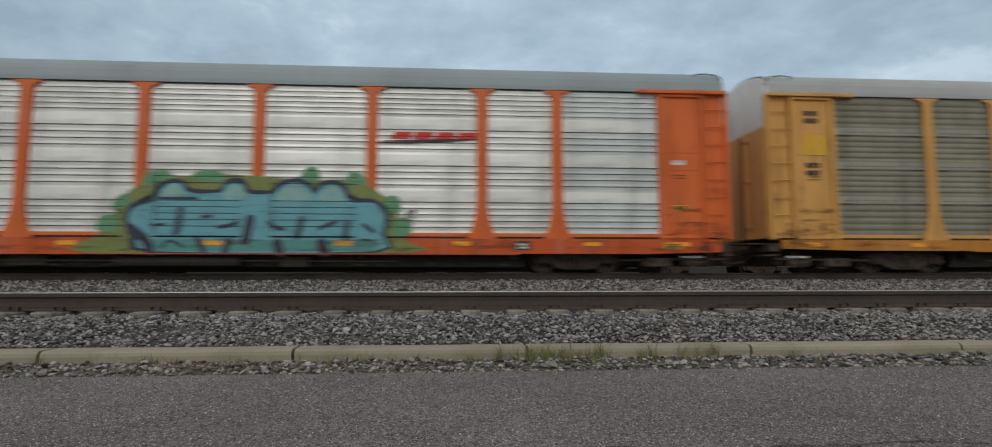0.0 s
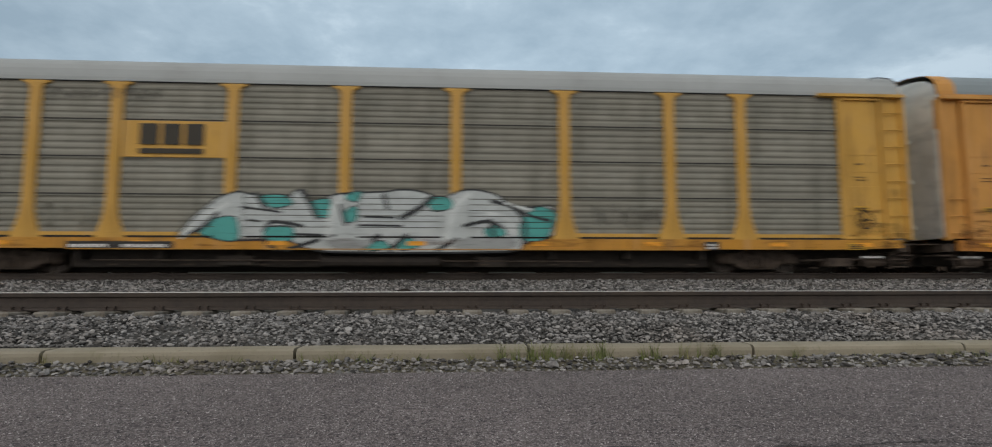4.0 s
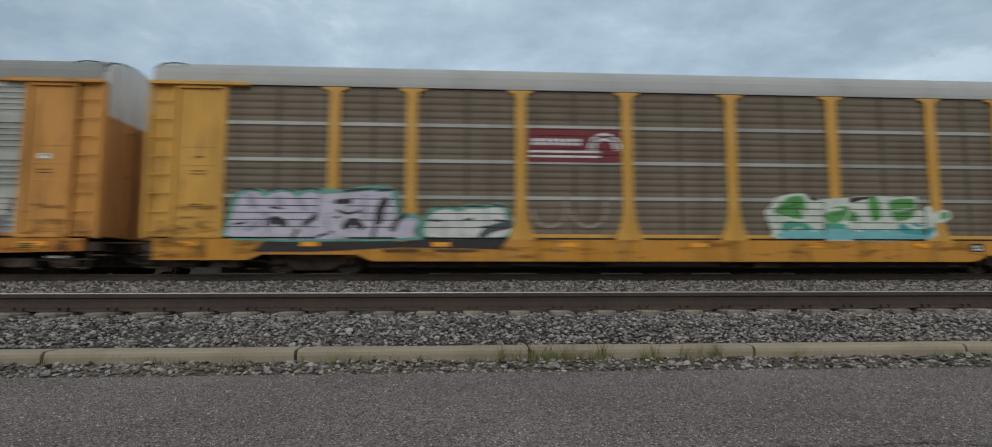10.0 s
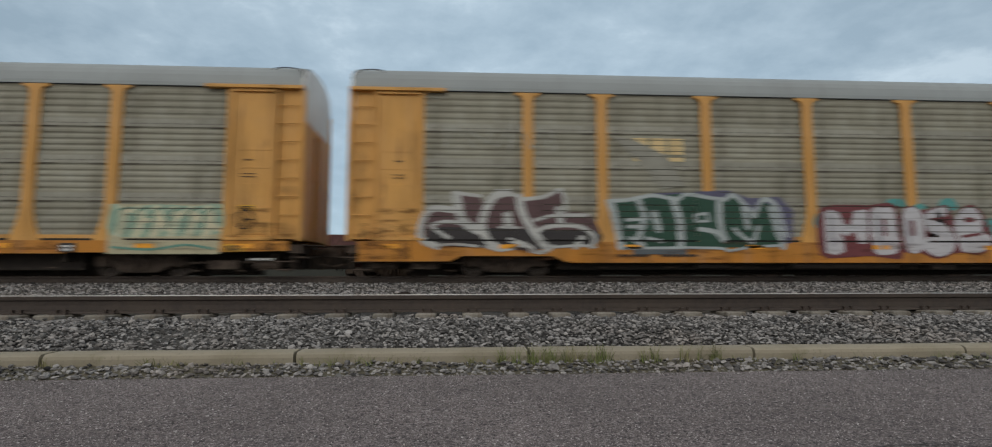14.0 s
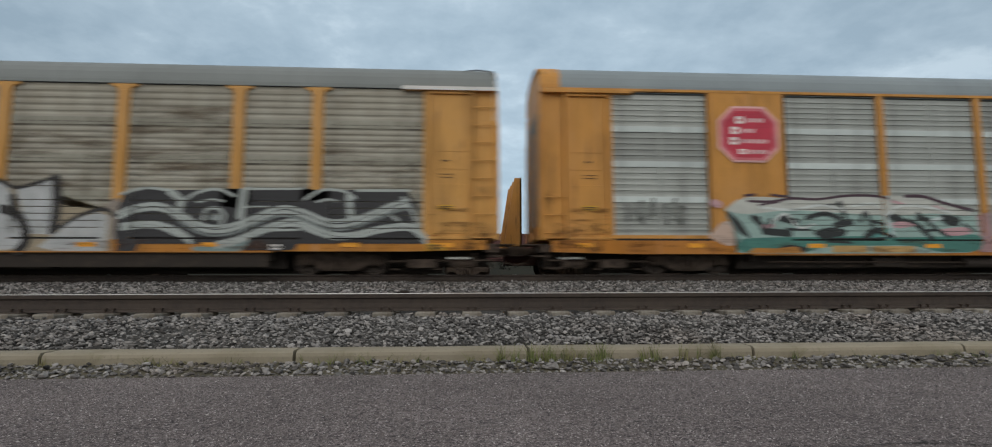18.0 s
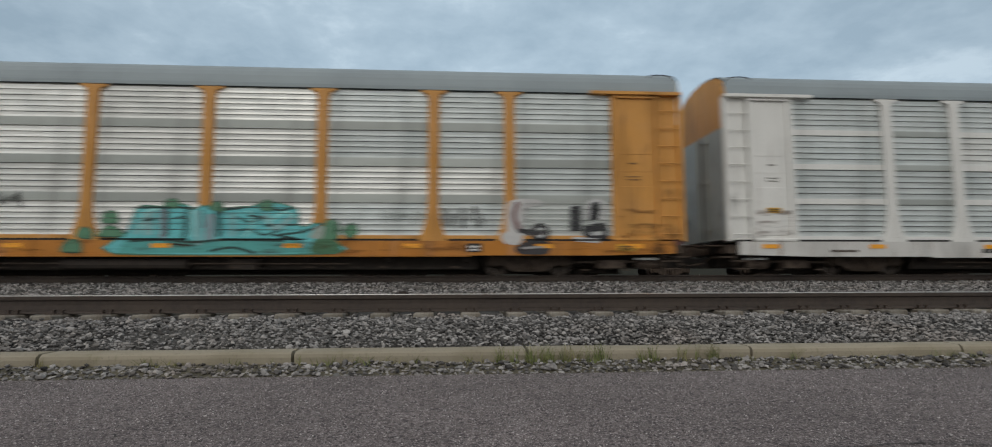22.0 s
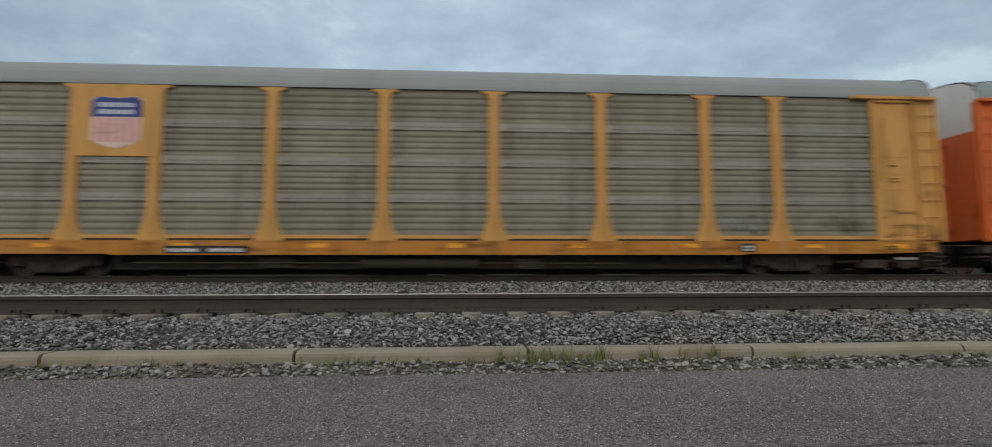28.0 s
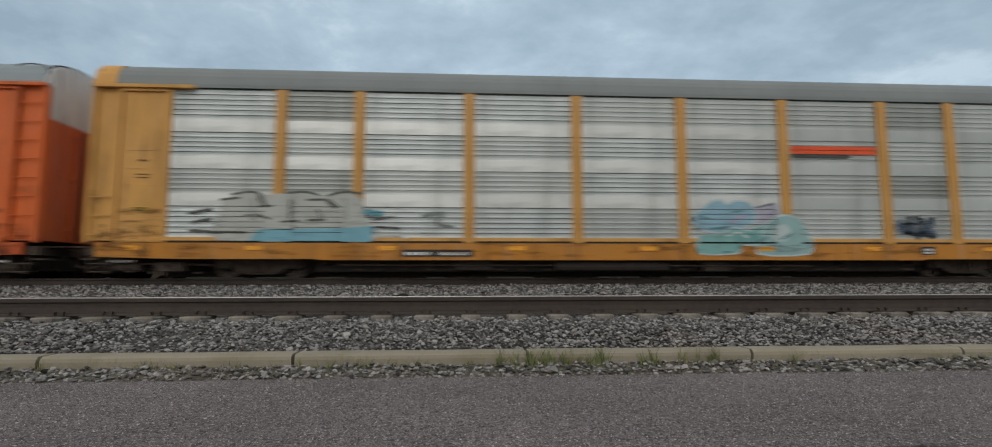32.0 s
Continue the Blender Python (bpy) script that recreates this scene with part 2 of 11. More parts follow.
    "slot": shader("louvre_slot_shade", (0.15, 0.147, 0.138), 0.85),
    "pale_band": shader("pale_mint_band", (0.62, 0.675, 0.65), 0.5, 0.15, grain=((1.1, (0.50, 0.56, 0.54), 0.42, 0.66), ((7.0, 7.0, 1.0), (0.40, 0.43, 0.41), 0.56, 0.85)), each=0.12, bump=0.05),
    "steel_olive": shader("olive_stained_sheet", (0.236, 0.222, 0.162), 0.65, 0.1, grain=((0.5, (0.186, 0.173, 0.122), 0.42, 0.64), ((0.5, 1.0, 5.0), (0.150, 0.134, 0.092), 0.50, 0.72), ((6.0, 6.0, 0.5), (0.132, 0.108, 0.070), 0.54, 0.8), (1.4, (0.272, 0.262, 0.205), 0.52, 0.75), (50.0, (0.25, 0.24, 0.185), 0.5, 0.8)), each=0.07, bump=0.06),
    "steel_worn": shader("scoured_sheet", (0.350, 0.332, 0.272), 0.65, 0.1, grain=((0.5, (0.285, 0.268, 0.212), 0.42, 0.64), ((0.5, 1.0, 5.0), (0.235, 0.208, 0.158), 0.50, 0.74), ((6.0, 6.0, 0.5), (0.22, 0.19, 0.14), 0.56, 0.85), (1.4, (0.395, 0.385, 0.335), 0.52, 0.75), (50.0, (0.36, 0.345, 0.29), 0.5, 0.8)), each=0.07, bump=0.06),
    "dirty_band": shader("worn_pale_band", (0.320, 0.312, 0.255), 0.65, 0.1, grain=((1.3, (0.235, 0.222, 0.172), 0.42, 0.64), ((6.0, 6.0, 0.8), (0.165, 0.140, 0.095), 0.55, 0.8), (9.0, (0.37, 0.365, 0.31), 0.5, 0.75)), each=0.10, bump=0.06),
    "joint": shader("stained_sheet_joint", (0.085, 0.070, 0.056), 0.8, grain=((3.0, (0.12, 0.10, 0.08), 0.45, 0.7),)),
    "plate_yellow": shader("yellow_label_plate", (0.66, 0.36, 0.022), 0.6, grain=((6.0, (0.5, 0.27, 0.025), 0.5, 0.8),)),
    "plate_black": shader("black_stencil", (0.022, 0.021, 0.02), 0.6),
    "plate_white": shader("white_stencil", (0.70, 0.69, 0.66), 0.6),
    "reflector": shader("orange_reflector", (0.85, 0.36, 0.02), 0.35),
    "maroon": shader("faded_maroon_paint", (0.115, 0.045, 0.042), 0.75, grain=((1.2, (0.16, 0.075, 0.06), 0.45, 0.75), (8.0, (0.075, 0.034, 0.03), 0.5, 0.8))),
    "green_box": shader("green_container_paint", (0.045, 0.085, 0.055), 0.7, grain=((2.0, (0.03, 0.05, 0.035), 0.45, 0.7), (7.0, (0.10, 0.06, 0.04), 0.62, 0.8))),
    # bank colour near black, standing in for the shade beneath the cars
    "scrub": shader("backdrop_dark_scrub", (0.022, 0.023, 0.015), 0.95, grain=((0.5, (0.014, 0.015, 0.010), 0.4, 0.65), (4.0, (0.034, 0.031, 0.02), 0.5, 0.75))),
    "field": shader("dry_field", (0.14, 0.135, 0.07), 0.95, grain=((0.05, (0.11, 0.12, 0.05), 0.4, 0.65), (0.6, (0.20, 0.18, 0.10), 0.45, 0.75))),
}


def pebbled(name, base, light, dark, scale):
    """Asphalt: a binder full of chips, pale and dark, over wide worn patches."""
    m = bpy.data.materials.new(name)
    m.use_nodes = True
    n, l = m.node_tree.nodes, m.node_tree.links
    p = n["Principled BSDF"]
    p.inputs["Roughness"].default_value = 0.9
    p.inputs["Specular IOR Level"].default_value = 0.25
    co = n.new("ShaderNodeTexCoord")
    col = None
    rgb_ = n.new("ShaderNodeRGB")
    rgb_.outputs[0].default_value = (*base, 1)
    col = rgb_.outputs[0]
    for k, (s, tint, lo, hi) in enumerate(((scale, light, 0.72, 0.95), (scale * 0.6, dark, 0.70, 0.9), (scale * 1.9, light, 0.8, 1.0))):
        v = n.new("ShaderNodeTexVoronoi")
        v.inputs["Scale"].default_value = s
        l.new(co.outputs["Object"], v.inputs["Vector"])
        sp = n.new("ShaderNodeSeparateColor")
        l.new(v.outputs["Color"], sp.inputs[0])
        r = n.new("ShaderNodeMapRange")
        r.inputs["From Min"].default_value, r.inputs["From Max"].default_value = lo, hi
        l.new(sp.outputs[k % 3], r.inputs[0])
        mx = n.new("ShaderNodeMix")
        mx.data_type = "RGBA"
        mx.inputs["B"].default_value = (*tint, 1)
        l.new(r.outputs[0], mx.inputs["Factor"])
        l.new(col, mx.inputs["A"])
        col = mx.outputs["Result"]
    for s, lo, hi in ((0.55, 0.86, 1.16), (3.0, 0.92, 1.08)):
        t = n.new("ShaderNodeTexNoise")
        t.inputs["Scale"].default_value, t.inputs["Detail"].default_value = s, 3
        l.new(co.outputs["Object"], t.inputs["Vector"])
        r = n.new("ShaderNodeMapRange")
        for key, val in (("From Min", 0.3), ("From Max", 0.7), ("To Min", lo), ("To Max", hi)):
            r.inputs[key].default_value = val
        l.new(t.outputs[0], r.inputs[0])
        sc = n.new("ShaderNodeVectorMath")
        sc.operation = "SCALE"
        l.new(col, sc.inputs[0])
        l.new(r.outputs[0], sc.inputs["Scale"])
        col = sc.outputs[0]
    l.new(col, p.inputs["Base Color"])
    v = n.new("ShaderNodeTexVoronoi")
    v.inputs["Scale"].default_value = scale
    l.new(co.outputs["Object"], v.inputs["Vector"])
    bp = n.new("ShaderNodeBump")
    bp.inputs["Strength"].default_value, bp.inputs["Distance"].default_value = 0.7, 0.006
    l.new(v.outputs["Distance"], bp.inputs["Height"])
    l.new(bp.outputs[0], p.inputs["Normal"])
    return m


M["asphalt"] = pebbled("asphalt", (0.121, 0.099, 0.096), (0.31, 0.270, 0.26), (0.048, 0.041, 0.040), 110.0)
for k_, c_ in (("yellow", (0.50, 0.208, 0.032)), ("pale_yellow", (0.54, 0.255, 0.036)), ("amber", (0.48, 0.190, 0.030)), ("orange", (0.54, 0.094, 0.020)), ("white", (0.60, 0.585, 0.55))):
    M[k_ + "_sill"] = paint(k_ + "_sill_paint", c_, 1.1)
GRAFF = {}


def wash(name, colour, scale, low, high):
    """A thin stain: rust or chalk that lets the paint below show through where it is worn away."""
    m = shader(name, colour, 0.85, grain=((9.0, tuple(c * 0.6 for c in colour), 0.45, 0.7),), spec=0.15)
    n, l = m.node_tree.nodes, m.node_tree.links
    co, mp, tx, r = n.new("ShaderNodeTexCoord"), n.new("ShaderNodeMapping"), n.new("ShaderNodeTexNoise"), n.new("ShaderNodeMapRange")
    mp.inputs["Scale"].default_value = scale
    tx.inputs["Scale"].default_value, tx.inputs["Detail"].default_value, tx.inputs["Roughness"].default_value = 1.0, 6, 0.62
    r.inputs["From Min"].default_value, r.inputs["From Max"].default_value = low, high
    l.new(co.outputs["Object"], mp.inputs[0])
    l.new(mp.outputs[0], tx.inputs["Vector"])
    l.new(tx.outputs[0], r.inputs[0])
    l.new(r.outputs[0], n["Principled BSDF"].inputs["Alpha"])
    return m


M["rust_wash"] = wash("rust_wash", (0.135, 0.058, 0.026), (1.1, 1.1, 6.5), 0.53, 0.80)
M["streak_wash"] = wash("streak_wash", (0.075, 0.062, 0.045), (2.6, 2.6, 0.14), 0.50, 1.7)
M["soot_wash"] = wash("soot_wash", (0.045, 0.036, 0.028), (2.2, 2.2, 1.4), 0.56, 0.92)
M["grime_wash"] = wash("grime_wash", (0.062, 0.045, 0.030), (1.6, 1.6, 2.6), 0.48, 0.80)
M["rust_sheet_wash"] = wash("rust_sheet_wash", (0.165, 0.122, 0.082), (0.55, 0.55, 5.0), 0.47, 0.85)
M["chalk_sheet_wash"] = wash("chalk_sheet_wash", (0.50, 0.48, 0.42), (1.2, 1.2, 9.0), 0.58, 0.80)
M["chalk_wash"] = wash("chalk_wash", (0.62, 0.60, 0.55), (1.8, 1.8, 2.8), 0.56, 0.80)


def spray(r, g, b):
    """Spray paint of one colour, a little uneven."""
    key = (r, g, b)
    if key not in GRAFF:
        GRAFF[key] = shader("spray_paint", key, 0.6, grain=((2.0, tuple(c * 0.75 for c in key), 0.45, 0.75), ((1.0, 1.0, 14.0), tuple(c * 0.6 for c in key), 0.56, 0.72)))
    return GRAFF[key]


# ---- mesh helpers ----
def box(bm, x0, x1, y0, y1, z0, z1, mi=0):
    v = [bm.verts.new((x, y, z)) for x in (x0, x1) for y in (y0, y1) for z in (z0, z1)]
    for f in ((0, 1, 3, 2), (4, 6, 7, 5), (0, 4, 5, 1), (2, 3, 7, 6), (0, 2, 6, 4), (1, 5, 7, 3)):
        bm.faces.new([v[k] for k in f]).material_index = mi


def prism(bm, points, a, b, axis="y", mi=0):
    """A polygon pushed from a to b along an axis. For y the points are (x, z), for x (y, z), for z (x, y)."""
    def place(p, d):
        return {"x": (d, p[0], p[1]), "y": (p[0], d, p[1]), "z": (p[0], p[1], d)}[axis]
    lo, hi = [bm.verts.new(place(p, a)) for p in points], [bm.verts.new(place(p, b)) for p in points]
    n = len(points)
    bm.faces.new(lo).material_index = mi
    bm.faces.new(hi[::-1]).material_index = mi
    for k in range(n):
        bm.faces.new((lo[k], hi[k], hi[(k + 1) % n], lo[(k + 1) % n])).material_index = mi


def sheet(bm, profile, x0, x1, mi=None):
    """An open strip: (y, z) points swept along x."""
    a, b = [bm.verts.new((x0, y, z)) for y, z in profile], [bm.verts.new((x1, y, z)) for y, z in profile]
    for k in range(len(profile) - 1):
        f = bm.faces.new((a[k], b[k], b[k + 1], a[k + 1]))
        f.material_index = mi[k] if mi else 0


def tube(bm, p, q, r, sides=6, mi=0):
    p, q = Vector(p), Vector(q)
    d = (q - p).normalized()
    u = d.orthogonal().normalized()
    w = d.cross(u)
    rings = [[bm.verts.new(c + (u * math.cos(2 * math.pi * k / sides) + w * math.sin(2 * math.pi * k / sides)) * r) for k in range(sides)] for c in (p, q)]
    for k in range(sides):
        bm.faces.new((rings[0][k], rings[0][(k + 1) % sides], rings[1][(k + 1) % sides], rings[1][k])).material_index = mi
    bm.faces.new(rings[0][::-1]).material_index = mi
    bm.faces.new(rings[1]).material_index = mi


def lathe(bm, rings, sides=24, mi=0):
    """Rings (y, radius) turned round the y axis."""
    loops = [[bm.verts.new((r * math.cos(2 * math.pi * k / sides), y, r * math.sin(2 * math.pi * k / sides))) for k in range(sides)] for y, r in rings]
    for a, b in zip(loops, loops[1:]):
        for k in range(sides):
            bm.faces.new((a[k], a[(k + 1) % sides], b[(k + 1) % sides], b[k])).material_index = mi
    bm.faces.new(loops[0]).material_index = mi
    bm.faces.new(loops[-1][::-1]).material_index = mi


def done(bm, name, *mats, bevel=0.0):
    if bevel:
        bmesh.ops.bevel(bm, geom=[e for e in bm.edges], offset=bevel, segments=1, affect="EDGES", clamp_overlap=True)
    bmesh.ops.recalc_face_normals(bm, faces=bm.faces)
    me = bpy.data.meshes.new(name)
    bm.to_mesh(me)
    bm.free()
    for m in mats:
        me.materials.append(m)
    return me


MESHES = {}


def shared(key, build):
    if key not in MESHES:
        MESHES[key] = build()
    return MESHES[key]


def part(name, mesh, parent, label="", at=None):
    ob = new(name, mesh)
    ob.parent = parent
    if at is not None:
        ob.matrix_basis = at
    return tagged(ob, label)


def made(fill, name, *mats, bevel=0.0):
    """A mesh from a function that fills a bmesh."""
    bm = bmesh.new()
    fill(bm)
    return done(bm, name, *mats, bevel=bevel)


# ---- the ground ----
RAIL = 0.80          # top of the running rails under the train
LINE = 15.85         # centre of the train's track
NEAR_TOP = 0.555      # top of the near rail of the nearer track
NEAR_FIRST = 0.135


def profile(y):
    """Height of the ground across the tracks."""
    pts = ((-400, 0.0), (4.42, 0.0), (4.60, 0.055), (4.93, 0.09), (4.94, 0.145), (5.45, 0.27), (5.75, 0.310), (6.0, 0.318), (7.9, 0.318), (9.4, 0.42), (11.5, 0.475),
           (13.6, 0.555), (14.6, 0.60), (17.2, 0.60), (19.0, 0.45), (21.0, 0.55), (25.0, 0.55), (33, 0.55), (36, 0.4), (60, 0.1), (4000, -2.0))
    for (a, za), (b, zb) in zip(pts, pts[1:]):
        if a <= y <= b:
            return za + (zb - za) * (y - a) / (b - a)
    return 0.0


def ground():
    bm = bmesh.new()
    box(bm, -600, 600, -400, 4.42, -0.5, 0.0)
    me = done(bm, "asphalt", M["asphalt"])
    ob = new("pavement", me)
    tagged(ob, "worn grey asphalt with pale aggregate and thin cracks", "pavement", kind="structure")

    ys = [4.42, 4.5, 4.6, 4.93, 4.94, 5.1, 5.25, 5.45, 5.6, 5.75, 6.0, 6.6, 7.2, 7.9, 8.6, 9.4, 10.4, 11.5, 12.5, 13.6, 14.6, 15.8, 17.2, 19.0, 21, 25, 29, 33, 36]
    xs = [-600, -200, -80, -40] + [k * 0.5 for k in range(-60, 65)] + [40, 80, 200, 600]
    bm = bmesh.new()
    rows = []
    for y in ys:
        rows.append([bm.verts.new((x, y, profile(y) + (0.018 * noise.noise((x * 1.3, y * 1.3, 0)) if y > 5.0 else 0.0))) for x in xs])
    for a, b in zip(rows, rows[1:]):
        for k in range(len(xs) - 1):
            f = bm.faces.new((a[k], a[k + 1], b[k + 1], b[k]))
            f.material_index = 1 if a[k].co.y < 4.9 else 0
            f.smooth = True
    ob = new("ballast_bed", done(bm, "ballast_bed", M["shaded_gravel_bed"], M["dirt"]))
    tagged(ob, "crushed-stone ballast bed under the railway tracks, darkened as shade between stones", "ballast", kind="structure")

    bm = bmesh.new()
    cuts = [36, 60, 200, 900, 4000]
    a = [(x, y) for y in cuts for x in (-4000, 4000)]
    vs = [bm.verts.new((x, y, profile(y))) for x, y in a]
    for k in range(len(cuts) - 1):
        bm.faces.new((vs[2 * k], vs[2 * k + 1], vs[2 * k + 3], vs[2 * k + 2]))
    for s in (-1, 1):
        q = [bm.verts.new((s * x, y, -0.05)) for x, y in ((600, -400), (4000, -400), (4000, 36), (600, 36))]
        bm.faces.new(q)
    q = [bm.verts.new((x, y, -0.05)) for x, y in ((-4000, -4000), (4000, -4000), (4000, -400), (-4000, -400))]
    bm.faces.new(q)
    ob = new("ground", done(bm, "ground", M["field"]))
    tagged(ob, "flat dry grassland beyond the tracks", "ground", kind="structure")


def cracks():
    """Two wandering cracks in the asphalt."""
    bm = bmesh.new()
    for x0, x1, y0, sway in ((0.15, 3.4, 2.42, 0.07), (-0.4, 0.55, 2.12, 0.05), (1.9, 2.6, 2.05, 0.2)):
        n = int((x1 - x0) / 0.05)
        last = None
        for k in range(n + 1):
            x = x0 + (x1 - x0) * k / n
            y = y0 + sway * noise.noise((x * 2.2, y0 * 7, 0)) + 0.03 * noise.noise((x * 13, y0, 3))
            w = 0.0035 + 0.0035 * abs(noise.noise((x * 6, 5, y0)))
            now = (bm.verts.new((x, y - w, 0.004)), bm.verts.new((x, y + w, 0.004)))
            if last:
                bm.faces.new((last[0], now[0], now[1], last[1]))
            last = now
    ob = new("pavement_crack", done(bm, "pavement_crack", M["crack"]))
    tagged(ob, "thin dark cracks wandering across the asphalt", "crack", kind="stuff")


def kerb():
    root = new("kerb")
    tagged(root, "pale weathered concrete kerb of long blocks with open joints", "kerb", kind="structure")
    joints = [-46.0, -38.2, -30.4, -22.6, -14.8, -7.1, -3.26, -1.313, 0.583, 2.5, 4.4, 8.2, 12.4, 20.2, 28.0, 35.8, 43.6]

    def block(length):
        def fill(bm):
            pts = ((4.655, 0.0), (4.652, 0.112), (4.660, 0.138), (4.685, 0.155), (4.86, 0.158), (4.895, 0.150), (4.905, 0.125), (4.905, 0.0))
            n = max(2, int(length / 0.35))
            loops = []
            for k in range(n + 1):
                x = (length - 0.026) * k / n
                loops.append([bm.verts.new((x, y + 0.004 * noise.noise((x * 2 + length, y * 9, z * 9)), z + 0.005 * noise.noise((x * 3, y * 5 + length, 1)))) for y, z in pts])
            for a, b in zip(loops, loops[1:]):
                for j in range(len(pts) - 1):
                    bm.faces.new((a[j], b[j], b[j + 1], a[j + 1]))
            bm.faces.new(loops[0])
            bm.faces.new(loops[-1][::-1])
        return made(fill, "kerb_block", M["kerb"])
    for a, b in zip(joints, joints[1:]):
        part("kerb_block", block(b - a), root, at=pose(a, 0, 0))
    part("kerb_run", made(lambda bm: [box(bm, s * 320 - 275, s * 320 + 275, 4.66, 4.90, 0, 0.156) for s in (-1, 1)], "kerb_run", M["kerb"]), root)


def stones(name, label, count, x0, x1, y0, y1, low, high, sink=0.3, seed=1, faces=20, clear=None, mat="stone", packed=0.0):
    """Crushed stones strewn on the bed: rough lumps of varied size and tilt, all in one mesh."""
    rng = np.random.default_rng(seed)
    ico = bmesh.new()
    bmesh.ops.create_icosphere(ico, subdivisions=1, radius=1.0)
    ico.verts.ensure_lookup_table()
    base = np.array([v.co[:] for v in ico.verts])
    tris = np.array([[v.index for v in f.verts] for f in ico.faces])
    ico.free()
    if faces < 20:
        base = np.array([(1, 0, 0), (-1, 0, 0), (0, 1, 0), (0, -1, 0), (0, 0, 1), (0, 0, -1)], float)
        tris = np.array([(0, 2, 4), (2, 1, 4), (1, 3, 4), (3, 0, 4), (2, 0, 5), (1, 2, 5), (3, 1, 5), (0, 3, 5)])
    verts, polys = [], []
    if packed:
        gx, gy = np.meshgrid(np.arange(x0, x1, packed), np.arange(y0, y1, packed * 0.86))
        gx[1::2] += packed / 2
        px, py = gx.ravel() + rng.uniform(-0.42, 0.42, gx.size) * packed, gy.ravel() + rng.uniform(-0.36, 0.36, gx.size) * packed
    else:
        px, py = rng.uniform(x0, x1, count), rng.uniform(y0, y1, count)
    if clear:
        first, pitch, edge = clear
        near = np.abs((px - first + pitch / 2) % pitch - pitch / 2) < 0.125
        keep = ~(near & (py > edge))
        px, py = px[keep], py[keep]
    for k in range(len(px)):
        size = rng.uniform(low, high) * (0.7 + 0.6 * rng.random() ** 3)
        q = base * rng.uniform(0.45, 1.35, base.shape) * size * rng.uniform((0.85, 0.7, 0.38), (1.5, 1.15, 0.75))
        a, b, c = rng.uniform(0, 6.28, 3)
        m = np.array(Euler(((a - 3.14) * 0.11, (b - 3.14) * 0.11, (c - 3.14) * 0.45)).to_matrix())
        q = q @ m.T
        z = profile(py[k]) + size * sink * rng.uniform(-0.6, 1.6)
        verts.append(q + (px[k], py[k], z))
        polys.append(tris + k * len(base))
    me = bpy.data.meshes.new(name)
    me.from_pydata(np.concatenate(verts).tolist(), [], np.concatenate(polys).tolist())
    me.materials.append(M[mat])
    ob = new(name, me)
    tagged(ob, label, "gravel", kind="stuff")


def grass():
    rng = random.Random(4)
    bm = bmesh.new()
    tufts = []
    for x0, x1, n in ((-0.85, -0.2, 9), (0.3, 1.25, 40), (1.5, 2.0, 14), (2.1, 2.16, 8), (-2.6, -2.1, 9), (-4.2, -3.6, 8), (2.3, 4.6, 20), (-1.9, -0.9, 5), (-5.0, 5.5, 12)):
        tufts += [(rng.uniform(x0, x1), 4.615 + rng.uniform(-0.035, 0.03)) for _ in range(n)]
    for x, y in tufts:
        big = 1.0 if 0.25 < x < 2.2 else 0.6
        for _ in range(rng.randint(4, 11)):
            a = rng.uniform(0, 6.28)
            h, lean, w = big * rng.uniform(0.04, 0.19), rng.uniform(0.01, 0.09), rng.uniform(0.0024, 0.0055)
            bx, by = x + rng.uniform(-0.025, 0.025), y + rng.uniform(-0.015, 0.015)
            dx, dy = math.cos(a), math.sin(a)
            pts = []
            for s in (0.0, 0.55, 1.0):
                c = Vector((bx + dx * lean * s * s, by + dy * lean * s * s, 0.03 + h * s))
                ww = w * (1 - s * 0.9)
                pts.append((bm.verts.new(c + Vector((ww, ww * 0.4, 0))), bm.verts.new(c - Vector((ww, ww * 0.4, 0)))))
            for p, q in zip(pts, pts[1:]):
                bm.faces.new((p[0], p[1], q[1], q[0]))
    ob = new("grass", done(bm, "grass", M["grass"]))
    tagged(ob, "sparse green weeds growing along the foot of the kerb", "grass", kind="stuff")


# ---- the tracks ----
def rail_mesh(length, shiny_side):
    """A flat-bottomed rail along x with its head, web and foot; the running band is bright."""
    half = ((0.036, 0.0), (0.037, -0.012), (0.035, -0.040), (0.012, -0.052), (0.009, -0.10), (0.013, -0.150), (0.070, -0.168), (0.076, -0.176), (0.076, -0.186))
    pts = [(-y, z) for y, z in half] + list(half[::-1])
    def fill(bm):
        sheet(bm, pts, -length / 2, length / 2)
        sheet(bm, ((-0.030, 0.002), (0.030, 0.002)), -length / 2, length / 2, [1])
        sheet(bm, ((0.036, 0.001), (-0.036, 0.001)), -length / 2, length / 2)
        g = shiny_side
        sheet(bm, ((g * 0.0365, -0.001), (g * 0.0385, -0.014)), -length / 2, length / 2, [1])
    return made(fill, "rail", M["rail"], M["rail_top"])


def track(label, ya, yb, top_a, top_b, first, pitch, half_count):
    root = new("railway_track")
    tagged(root, label, "railway track", "tracks side by side", kind="structure")
    part("rail", rail_mesh(1200, 1), root, "rust-brown steel rail", at=pose(0, ya, top_a))
    part("rail", rail_mesh(1200, -1), root, "steel rail with a bright worn running edge", at=pose(0, yb, top_b))
    mid, tilt = (ya + yb) / 2, math.degrees(math.atan2(top_b - top_a, yb - ya))
    z = (top_a + top_b) / 2 - 0.187

    def tie_fill(bm):
        box(bm, -0.108, 0.108, -1.10, 1.10, -0.18, -0.004)
    tie = made(tie_fill, "tie", M["tie"], bevel=0.014)

    def plate_fill(bm):
